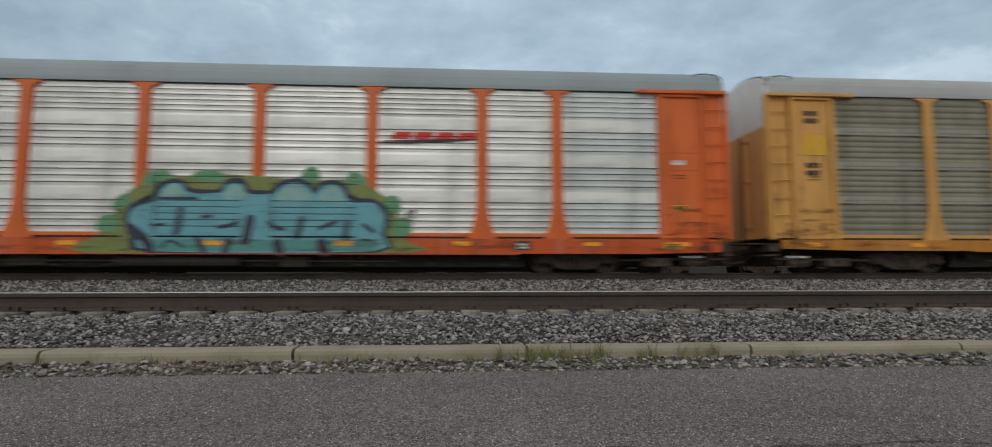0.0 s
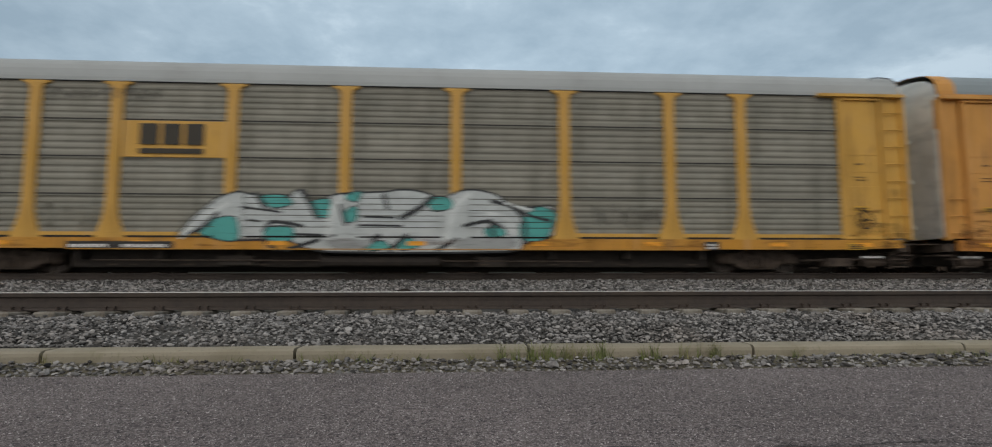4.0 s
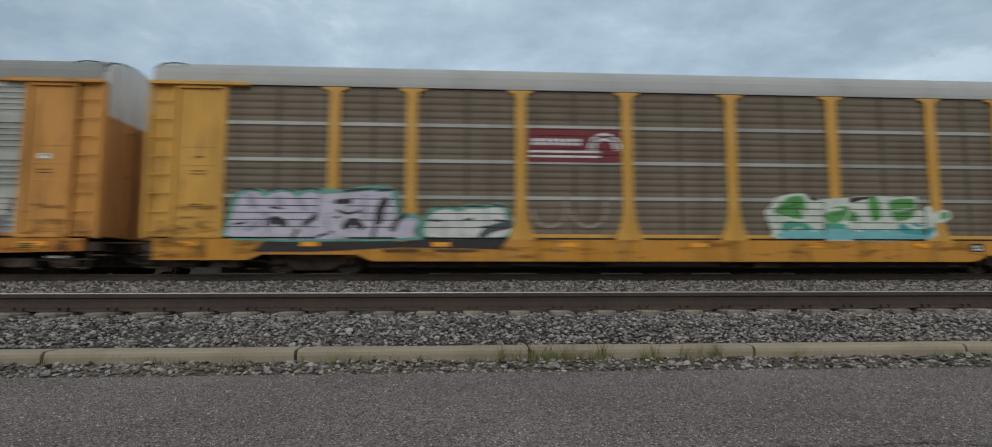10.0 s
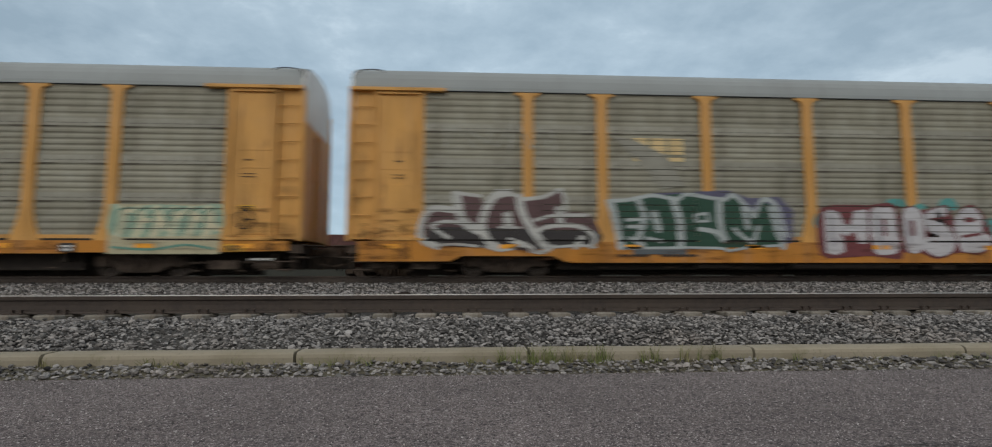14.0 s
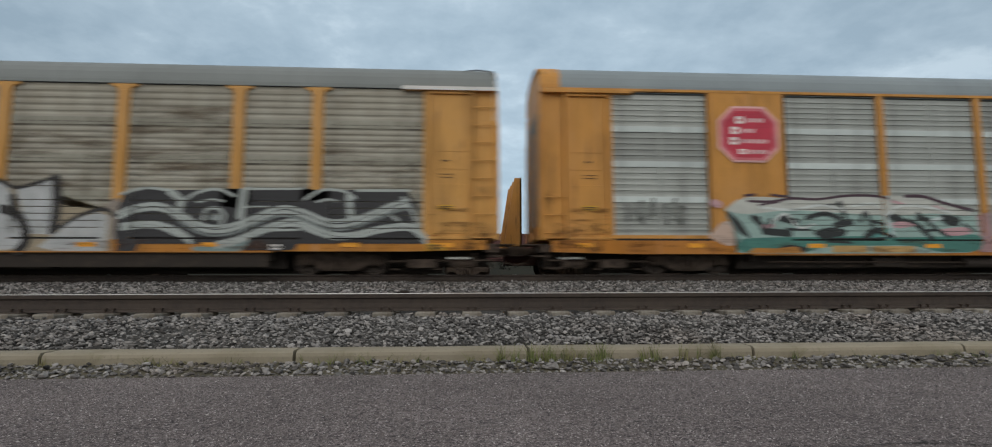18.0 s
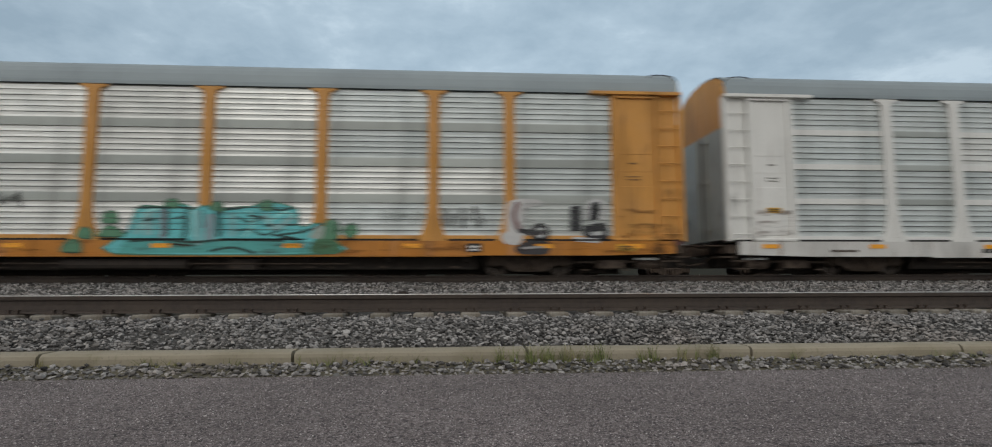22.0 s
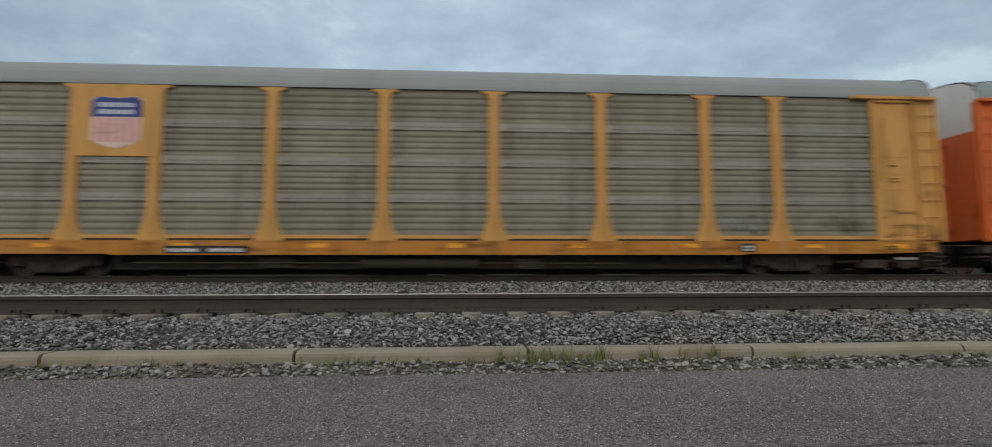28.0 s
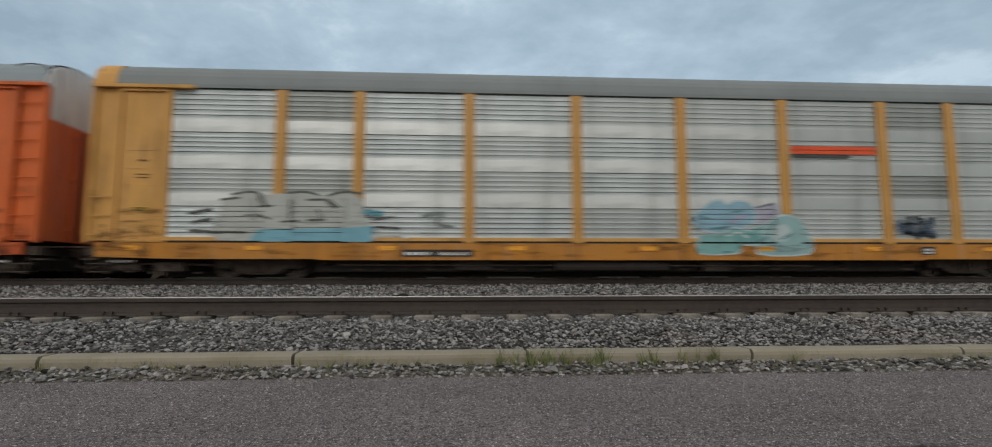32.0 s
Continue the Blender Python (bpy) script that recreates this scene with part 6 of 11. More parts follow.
    mu.form(tone_5, (0.16, 1.52), (1.09, 1.56), (1.1, 1.19), (0.1, 1.15), hard=True)
    mu.form(tone_4, (-0, 0.97), (1.08, 1.16), (1.01, 0.52), (-0.1, 0.52), hard=True)
    mu.form(tone_3, (0.39, 1.32), (0.64, 1.35), (0.64, 0.76), (0.36, 0.71), hard=True)
    mu.form(tone_3, (1.46, 1.92), (1.69, 1.61), (1.54, 0.67), (1.35, 0.7), hard=True)
    mu.form(tone_4, (1.19, 1.89), (1.52, 1.92), (1.41, 0.99), (1.08, 0.93), hard=True)
    mu.form(tone_5, (1.03, 0.93), (1.45, 0.98), (1.48, 0.55), (1.03, 0.52), hard=True)
    mu.form(tone_3, (1.52, 1.69), (3.13, 1.82), (3.16, 1.45), (3.01, 0.5), (1.48, 0.5), hard=True)
    mu.form(tone_5, (1.55, 1.66), (3.1, 1.77), (3.06, 1.57), (2.72, 1.43), (2.15, 1.43), (1.55, 1.34), hard=True)
    mu.form(tone_4, (1.58, 1.26), (2.49, 1.31), (2.41, 1), (2.98, 0.98), (2.91, 0.52), (1.51, 0.52), hard=True)
    mu.form(tone_1, (2.15, 1.16), (3.16, 1.2), (3.05, 0.97), (2.4, 0.98), hard=True)
    mu.form(tone_3, (1.94, 0.78), (2.51, 0.85), (2.46, 0.72), (2.01, 0.68), hard=True)
    mu.line(tone_3, 0.06, (-1.77, 1.75), (-0.66, 1.74))
    mu.line(tone_3, 0.06, (-0.36, 1.91), (0.1, 1.93))
    mu.line(tone_3, 0.06, (1.16, 1.92), (1.56, 1.94))
    mu = piece("lime and mint block letters CRUE with a pale mask")
    tone_1, tone_2, tone_3, tone_4, tone_5, tone_6, tone_7, tone_8, tone_9 = rgb(148, 124, 124), rgb(136, 160, 44), rgb(140, 190, 150), rgb(68, 70, 100), rgb(115, 42, 50), rgb(205, 190, 175), rgb(150, 115, 110), rgb(205, 210, 205), rgb(44, 48, 46)
    mu.line(tone_1, 0.06, (4.42, 1.46), (5.27, 1.5), (6.14, 1.43))
    mu.line(tone_1, 0.06, (4.5, 1.24), (5.44, 1.21))
    mu.line(tone_1, 0.06, (4.75, 1.04), (5.95, 1.08))
    mu.form(rgb(132, 130, 138), (10.76, 1.4), (11.63, 1.5), (11.55, 0.93), (10.72, 0.91), hard=True)
    mu.form(tone_2, (6.21, 1.18), (6.36, 1.76), (6.59, 1.89), (7.39, 1.81), (7.35, 1.4), (6.93, 1.4), (6.84, 1.18), hard=True)
    mu.form(tone_3, (6.19, 1.2), (6.85, 1.22), (6.81, 0.96), (7.15, 0.84), (7.34, 0.69), (7.24, 0.49), (6.17, 0.49), hard=True)
    mu.form(tone_4, (6.83, 1.4), (7.45, 1.35), (7.37, 1.12), (6.99, 1.18), (6.89, 0.89), (6.76, 1), hard=True)
    mu.form(rgb(150, 125, 110), (6.99, 1.15), (7.37, 1.12), (7.24, 0.83), (6.91, 0.93), hard=True)
    mu.form(tone_2, (7.48, 1.17), (7.58, 1.82), (8.34, 1.77), (8.52, 1.56), (8.38, 1.17), hard=True)
    mu.form(tone_3, (7.46, 1.18), (8.38, 1.21), (8.19, 0.92), (8.46, 0.51), (8.08, 0.49), (7.94, 0.83), (7.8, 0.49), (7.4, 0.49), hard=True)
    mu.form(tone_4, (7.79, 1.42), (8.2, 1.48), (8.19, 1.24), (7.78, 1.2), hard=True)
    mu.form(tone_4, (7.83, 0.88), (7.99, 0.91), (8.04, 0.49), (7.66, 0.49), hard=True)
    mu.form(tone_4, (8.49, 1.65), (8.66, 1.48), (8.59, 0.54), (8.43, 0.63), hard=True)
    mu.form(tone_5, (8.51, 0.48), (8.64, 1.39), (8.51, 1.74), (8.79, 1.89), (9.5, 1.85), (9.71, 1.61), (9.54, 0.89), (9.43, 0.48))
    mu.form(tone_5, (8.28, 2.06), (8.8, 2.19), (8.9, 1.93), (8.43, 1.84))
    mu.form(tone_6, (8.41, 2.04), (8.8, 2.05), (8.74, 1.72), (8.46, 1.75))
    mu.form(tone_6, (9.29, 1.95), (9.72, 2.02), (9.67, 1.69), (9.4, 1.72))
    mu.form(tone_6, (8.69, 1.72), (8.96, 1.82), (9.4, 1.78), (9.49, 1.4), (9.37, 0.88), (9.07, 0.73), (8.72, 0.78), (8.63, 1.22))
    mu.form(tone_7, (8.77, 1.65), (8.95, 1.65), (8.94, 1.41), (8.76, 1.41))
    mu.form(tone_7, (9.16, 1.65), (9.32, 1.66), (9.31, 1.41), (9.15, 1.41))
    mu.form(tone_5, (8.96, 1.21), (9.08, 1.36), (9.17, 1.19))
    mu.line(tone_7, 0.04, (8.77, 0.99), (9.3, 0.99))
    mu.line(tone_7, 0.04, (8.85, 1.05), (8.85, 0.9))
    mu.line(tone_7, 0.04, (9.06, 1.05), (9.05, 0.9))
    mu.form(tone_4, (9.68, 1.88), (11.12, 1.89), (11.08, 1.37), (10.61, 1.37), (10.57, 0.82), (10.9, 0.82), (10.73, 0.48), (9.52, 0.48), hard=True)
    mu.form(tone_2, (9.65, 1.21), (9.78, 1.81), (11.02, 1.82), (10.95, 1.56), (10.48, 1.52), (10.53, 1.21), hard=True)
    mu.form(tone_3, (9.62, 1.19), (10.53, 1.23), (10.47, 0.87), (10.83, 0.87), (10.66, 0.5), (9.5, 0.49), hard=True)
    mu.form(tone_4, (10.05, 1.01), (10.63, 1.09), (10.56, 0.87), (10.11, 0.87), hard=True)
    mu.form(tone_4, (10.19, 1.52), (11.02, 1.58), (11.08, 1.37), (10.29, 1.35), hard=True)
    mu.line(rgb(178, 176, 170), 0.25, (11.41, 1.89), (11.58, 1.79), (11.53, 1.55))
    mu.line(tone_8, 0.05, (10.23, 1.54), (10.95, 1.61))
    mu.line(tone_8, 0.06, (6.83, 1.4), (7.28, 1.4))
    mu.line(tone_9, 0.05, (6.33, 1.86), (7.41, 1.8))
    mu.line(tone_9, 0.05, (7.55, 1.82), (8.39, 1.77))
    mu.line(tone_9, 0.05, (9.75, 1.83), (11.04, 1.84))


def murals_f(piece):
    mu = piece("white and lilac bubble graffiti rimmed in teal")
    tone_1, tone_2 = rgb(48, 46, 54), rgb(152, 150, 168)
    mu.form(rgb(40, 38, 40), (-11.1, 0.56), (-10.82, 0.81), (-10.61, 0.98), (-10.16, 0.91), (-9.63, 0.78), (-9.41, 0.96), (-9.03, 0.81), (-8.5, 0.85), (-7.36, 0.82), (-6.83, 0.93), (-4.6, 0.94), (-4.84, 0.64), (-7.35, 0.68), (-9.61, 0.56), hard=True)
    mu.form(rgb(96, 150, 136), (-11.77, 1.29), (-11.67, 1.89), (-11.46, 2.11), (-11.07, 2.22), (-10.84, 2.1), (-10.62, 2.18), (-10.24, 2.21), (-10.01, 2.1), (-9.72, 2.23), (-9.46, 2.19), (-9.18, 2.18), (-8.95, 2.15), (-8.5, 2.25), (-8.04, 2.28), (-7.64, 2.24), (-7.48, 2.03), (-7.42, 1.5), (-7.29, 1.57), (-6.99, 1.52), (-6.81, 1.31), (-6.92, 0.98), (-7.19, 0.85), (-11.56, 0.84))
    mu.form(rgb(186, 183, 199), (-11.62, 1.29), (-11.53, 1.85), (-11.33, 2.05), (-11.06, 2.1), (-10.87, 1.95), (-10.64, 2.05), (-10.28, 2.09), (-10.06, 1.96), (-9.74, 2.09), (-9.48, 2.03), (-9.1, 2.05), (-8.52, 2.1), (-8.01, 2.14), (-7.67, 2.11), (-7.56, 1.44), (-7.26, 1.44), (-6.98, 1.38), (-7.09, 1.06), (-7.36, 0.91), (-11.49, 0.9))
    mu.line(tone_1, 0.05, (-11.42, 2.12), (-11.22, 2.17), (-11, 2.11))
    mu.line(tone_1, 0.05, (-10.76, 2.1), (-10.47, 2.18), (-10.13, 2.1))
    mu.line(tone_1, 0.05, (-9.89, 2.14), (-9.71, 2.19), (-9.45, 2.14))
    mu.line(tone_1, 0.06, (-8.86, 2.12), (-8.19, 2.19))
    mu.line(tone_1, 0.06, (-8.01, 2.14), (-7.64, 2.16))
    mu.line(tone_1, 0.2, (-10.76, 1.29), (-10.56, 1.37), (-10.35, 1.28))
    mu.line(tone_1, 0.13, (-9.84, 1.27), (-9.66, 1.39), (-9.55, 1.49))
    mu.line(tone_1, 0.13, (-9.03, 1.84), (-8.71, 1.86))
    mu.line(tone_1, 0.06, (-9.01, 1.62), (-8.75, 1.54), (-8.44, 1.62))
    mu.line(tone_1, 0.05, (-9.12, 1.43), (-8.96, 1.46))
    mu.line(tone_1, 0.18, (-8.81, 1.21), (-8.6, 1.35), (-8.41, 1.21))
    mu.line(tone_1, 0.22, (-7.97, 1.37), (-7.93, 1.66), (-7.82, 1.87))
    mu.line(tone_1, 0.1, (-8.11, 0.9), (-8.03, 1.37))
    mu.line(tone_1, 0.14, (-7.6, 1.14), (-7.48, 1.38), (-7.31, 1.5))
    mu.line(tone_1, 0.06, (-10.69, 1.69), (-10.39, 1.67))
    mu.line(tone_1, 0.06, (-9.49, 0.95), (-9.12, 1.07))
    mu.line(tone_1, 0.05, (-11.59, 1.26), (-11.3, 1.29))
    mu.line(tone_1, 0.09, (-10.11, 0.89), (-10.01, 1.11))
    mu.line(tone_2, 0.2, (-11.23, 1.98), (-11.11, 1.73))
    mu.line(tone_2, 0.16, (-10.53, 1.93), (-10.44, 1.74))
    mu.line(tone_2, 0.14, (-10, 1.9), (-9.85, 1.65))
    mu.line(tone_2, 0.1, (-9.46, 2.03), (-9.51, 1.54))
    mu.line(tone_2, 0.1, (-8.34, 2.02), (-8.34, 1.47))
    mu.line(tone_2, 0.08, (-10.8, 1.53), (-10.72, 1.06))
    mu.line(tone_2, 0.08, (-9.29, 1.46), (-9.22, 1.02))
    mu.line(tone_2, 0.16, (-11, 1.26), (-11.21, 1.14))
    mu = piece("white graffiti with black and teal rims")
    tone_1, tone_2 = rgb(60, 66, 66), rgb(160, 168, 166)
    mu.form(rgb(96, 150, 136), (-6.84, 0.93), (-6.76, 1.54), (-6.57, 1.72), (-6.17, 1.78), (-5.93, 1.72), (-5.68, 1.82), (-5.23, 1.79), (-4.99, 1.86), (-4.66, 1.79), (-4.59, 1.49), (-4.46, 1.39), (-4.58, 1.13), (-4.74, 0.92))
    mu.form(rgb(202, 206, 203), (-6.72, 0.96), (-6.65, 1.46), (-6.5, 1.62), (-6.16, 1.67), (-5.91, 1.59), (-5.66, 1.69), (-5.26, 1.68), (-4.97, 1.73), (-4.75, 1.68), (-4.7, 1.39), (-4.6, 1.28), (-4.79, 0.96))
    mu.line(tone_1, 0.06, (-6.64, 1.38), (-6.37, 1.37))
    mu.line(tone_1, 0.05, (-5.79, 1.4), (-5.54, 1.43))
    mu.line(tone_1, 0.06, (-4.98, 1.39), (-4.59, 1.36))
    mu.line(tone_1, 0.05, (-5.36, 1.21), (-5.11, 1.23))
    mu.line(tone_1, 0.05, (-6.5, 1.7), (-6.16, 1.75), (-5.98, 1.7))
    mu.line(tone_1, 0.05, (-5.73, 1.75), (-5.31, 1.76))
    mu.line(tone_1, 0.05, (-5.07, 1.81), (-4.72, 1.76))
    mu.line(rgb(70, 78, 82), 0.2, (-5.32, 0.97), (-5.08, 1.16), (-4.58, 1.28))
    mu.line(tone_2, 0.07, (-5.91, 1.61), (-5.84, 0.98))
    mu.line(tone_2, 0.07, (-5.22, 1.65), (-5.18, 1.29))
    mu.line(tone_2, 0.06, (-6.27, 1.4), (-6.32, 0.98))
    mu = piece("green to aqua graffiti with a white rim")
    tone_1, tone_2, tone_3, tone_4 = rgb(196, 205, 196), rgb(82, 145, 78), rgb(72, 150, 126), rgb(62, 110, 66)
    mu.form(tone_1, (2.3, 1.68), (2.48, 1.83), (2.59, 2.03), (3, 2.15), (3.42, 2.16), (3.62, 1.96), (3.93, 2.01), (4.12, 1.79), (4.52, 1.93), (4.73, 2.08), (5.56, 2.12), (6.08, 2.09), (6.62, 2.1), (6.62, 1.72), (6.92, 1.86), (7.03, 1.62), (7.19, 1.73), (7.46, 1.73), (7.52, 1.53), (7.28, 1.39), (7, 1.34), (6.81, 0.9), (2.72, 0.92), (2.47, 1.15), (2.38, 1.36))
    mu.form(tone_2, (2.53, 1.65), (2.74, 1.87), (2.99, 2.07), (3.38, 2.07), (3.46, 1.7), (3.32, 1.43), (2.98, 1.52))
    mu.form(tone_2, (3.91, 1.55), (4.18, 1.79), (4.64, 1.8), (4.44, 1.44), (4.08, 1.35))
    mu.form(tone_2, (4.51, 1.44), (4.77, 1.71), (4.93, 1.44))
    mu.form(tone_2, (5.21, 2.02), (5.49, 2.06), (5.56, 1.53), (5.28, 1.45))
    mu.form(tone_2, (5.81, 1.97), (6.53, 2.03), (6.47, 1.54), (5.93, 1.45))
    mu.form(tone_2, (7.22, 1.64), (7.42, 1.68), (7.43, 1.53), (7.25, 1.47))
    mu.form(tone_3, (2.73, 1.31), (2.98, 1.43), (3.4, 1.37), (3.67, 1.1), (2.81, 1.08))
    mu.form(tone_3, (3.91, 1.34), (4.42, 1.34), (4.93, 1.17), (4.07, 1.12))
    mu.form(rgb(112, 176, 182), (2.79, 1.12), (3.91, 1.2), (6.68, 1.17), (6.67, 0.93), (2.81, 0.93))
    mu.form(rgb(62, 150, 152), (6.05, 1.33), (6.4, 1.38), (7.03, 1.25), (6.85, 1.06), (6.13, 1.1))
    mu.line(tone_1, 0.08, (3.03, 1.45), (3.4, 1.45), (3.33, 1.7))
    mu.line(tone_1, 0.07, (3.97, 1.69), (4.38, 1.74))
    mu.line(tone_1, 0.09, (6.27, 1.37), (6.56, 1.22), (6.97, 1.32))
    mu.line(tone_1, 0.08, (4.55, 1.27), (4.96, 1.16))
    mu.line(tone_1, 0.12, (3.66, 1.7), (3.65, 1.17))
    mu.line(tone_1, 0.14, (5.64, 2.02), (5.65, 1.21))
    mu.line(tone_1, 0.12, (5.09, 1.88), (5.03, 1.24))
    mu.line(tone_1, 0.06, (5.94, 1.72), (6.41, 1.76))
    mu.line(tone_1, 0.06, (2.98, 1.17), (3.23, 1.23))
    mu.line(tone_4, 0.05, (2.74, 1.78), (3.24, 1.87))
    mu.line(tone_4, 0.05, (4.12, 1.57), (4.43, 1.64))
    mu.line(tone_4, 0.05, (6.01, 1.62), (6.42, 1.65))
    mu.line(tone_4, 0.06, (3.08, 1.95), (3.27, 1.6))


def murals_g(piece):
    mu = piece("blue graffiti with mint and white edges")
    tone_1, tone_2, tone_3, tone_4, tone_5 = rgb(62, 118, 154), rgb(46, 70, 106), rgb(52, 62, 62), rgb(194, 204, 198), rgb(152, 164, 154)
    mu.form(rgb(146, 172, 164), (-12.55, 1.47), (-12.29, 1.38), (-12.15, 1.55), (-12.11, 2.03), (-11.9, 2.11), (-11.7, 2.06), (-11.61, 1.81), (-11.29, 1.99), (-10.91, 2.04), (-10.57, 1.91), (-10.36, 1.87), (-10.08, 2.09), (-9.92, 2.17), (-10.06, 1.93), (-9.54, 1.94), (-9.39, 2), (-8.9, 2), (-8.63, 2.1), (-8.15, 2.14), (-8.06, 1.85), (-7.85, 2.01), (-7.62, 2.08), (-7.15, 1.9), (-6.76, 1.96), (-6.19, 1.99), (-6.03, 1.75), (-6.11, 1.43), (-6.01, 1.25), (-5.48, 1.35), (-5.29, 1.38), (-5.79, 1.14), (-6.25, 0.91), (-7.03, 0.96), (-7.96, 0.92), (-9.64, 0.89), (-12.03, 0.91), (-12.35, 1.16))
    mu.form(tone_1, (-11.53, 1.37), (-11.38, 1.8), (-10.98, 1.94), (-10.66, 1.83), (-10.51, 1.34), (-10.81, 1.56), (-11.19, 1.58))
    mu.form(tone_1, (-10.11, 1.31), (-9.91, 1.73), (-9.63, 1.89), (-9.73, 1.57), (-9.93, 1.28))
    mu.form(tone_1, (-9.37, 1.63), (-9.26, 1.91), (-8.84, 1.96), (-8.83, 1.73), (-8.59, 1.65), (-8.68, 1.48), (-9.13, 1.44))
    mu.form(tone_1, (-8.62, 1.93), (-8.22, 2.01), (-8.31, 1.64), (-8.53, 1.56))
    mu.form(tone_1, (-7.92, 1.4), (-7.69, 1.85), (-7.29, 1.86), (-7.12, 1.73), (-7.44, 1.56), (-7.67, 1.32))
    mu.form(tone_1, (-6.81, 1.65), (-6.44, 1.72), (-6.17, 1.64), (-6.27, 1.41), (-6.66, 1.41))
    mu.form(tone_2, (-10.9, 1.4), (-10.5, 1.45), (-10.03, 1.41), (-10.11, 1.19), (-10.63, 1.15))
    mu.form(tone_2, (-8.6, 1.49), (-8.06, 1.53), (-7.81, 1.34), (-8.13, 1.24))
    mu.form(tone_2, (-6.8, 1.36), (-6.17, 1.41), (-6.29, 1.14), (-6.65, 1.17))
    mu.form(tone_3, (-12.17, 1.38), (-11.74, 1.38), (-11.79, 1.18), (-12.05, 1.12), hard=True)
    mu.form(tone_3, (-11.69, 0.91), (-11.53, 1.18), (-11.31, 0.91), hard=True)
    mu.form(tone_3, (-10.86, 1.14), (-10.45, 1.17), (-10.62, 0.9), hard=True)
    mu.form(tone_3, (-9.49, 0.95), (-9.16, 1.11), (-9.15, 0.87), hard=True)
    mu.form(tone_3, (-8.6, 0.84), (-8.13, 1.23), (-7.87, 1.1), (-7.71, 0.88), (-8.56, 0.72), hard=True)
    mu.form(tone_3, (-7.98, 1.32), (-7.79, 1.42), (-7.25, 1.34), (-7.63, 1.07), hard=True)
    mu.form(tone_3, (-7.12, 0.91), (-7.02, 1.34), (-6.61, 0.99), hard=True)
    mu.form(tone_3, (-11.63, 1.31), (-11.43, 1.4), (-11.4, 0.96), (-11.61, 0.96), hard=True)
    mu.form(tone_3, (-10.01, 0.9), (-9.51, 1.3), (-9.41, 1.2), (-9.76, 0.89), hard=True)
    mu.form(rgb(172, 167, 161), (-11.36, 1.29), (-10.64, 1.33), (-10.7, 0.98), (-11.39, 0.99))
    mu.form(rgb(158, 150, 136), (-10.03, 1.09), (-9.73, 1.57), (-9.44, 1.84), (-9.46, 1.49), (-9.76, 1.01))
    mu.form(rgb(164, 156, 150), (-7.59, 1.31), (-7.13, 1.42), (-7.07, 1.1), (-7.47, 1.08))
    mu.line(tone_4, 0.06, (-11.31, 1.94), (-10.91, 2.04), (-10.54, 1.88))
    mu.line(tone_4, 0.06, (-10.11, 1.93), (-9.45, 1.92))
    mu.line(tone_4, 0.06, (-9.39, 1.98), (-8.89, 2))
    mu.line(tone_4, 0.07, (-8.63, 2.09), (-8.15, 2.12))
    mu.line(tone_4, 0.07, (-7.76, 2.06), (-7.07, 1.86), (-6.57, 1.91))
    mu.line(tone_4, 0.06, (-11.29, 1.57), (-10.69, 1.56))
    mu.line(tone_4, 0.07, (-9.26, 1.28), (-8.67, 1.4), (-8.04, 1.31), (-7.63, 0.88))
    mu.line(tone_4, 0.07, (-12.23, 1.18), (-11.82, 1.07), (-11.51, 1.24))
    mu.line(tone_4, 0.05, (-11.35, 0.96), (-10.67, 0.99))
    mu.line(tone_4, 0.06, (-7.69, 1.08), (-7.01, 1.1))
    mu.line(tone_4, 0.07, (-9.17, 1.19), (-8.72, 0.92), (-8.18, 1.05), (-8.58, 1.19))
    mu.line(tone_4, 0.08, (-5.98, 1.09), (-5.37, 1.35))
    mu.line(tone_4, 0.06, (-12.11, 1.95), (-11.78, 2.01))
    mu.line(tone_4, 0.06, (-6.68, 1.86), (-6.25, 1.93))
    mu.line(tone_4, 0.05, (-9.34, 1.52), (-9.35, 1.14))
    mu.line(tone_4, 0.06, (-8.16, 1.95), (-8.26, 1.53))
    mu.form(rgb(85, 66, 55), (-10.84, 0.87), (-10.24, 0.9), (-10.04, 0.6), (-10.63, 0.6), hard=True)
    mu.line(tone_5, 0.16, (-10.3, 0.89), (-10.6, 0.59))
    mu.line(tone_5, 0.22, (-9.85, 0.89), (-10, 0.59))
    mu.line(tone_5, 0.22, (-7.11, 0.99), (-7, 0.58))
    mu.line(tone_5, 0.1, (-9.26, 0.89), (-9.32, 0.67))
    mu.line(tone_5, 0.12, (-11.74, 0.98), (-11.79, 0.79))
    mu.form(rgb(166, 160, 132), (-5.78, 0.91), (-5, 1.11), (-4.71, 0.92))
    mu.line(rgb(150, 175, 165), 0.12, (-5.47, 1.16), (-4.85, 1.32))
    mu = piece("black and white graffiti with mint fields")
    tone_1, tone_2, tone_3 = rgb(42, 42, 44), rgb(180, 184, 180), rgb(126, 176, 166)
    mu.form(rgb(126, 140, 128), (-5.08, 1.25), (-4.77, 1.43), (-4.5, 1.3), (-4.5, 0.95), (-4.95, 0.95))
    mu.form(rgb(124, 160, 148), (0.3, 0.9), (0.6, 1.2), (1.35, 1.5), (1.62, 1.38), (1.53, 0.9))
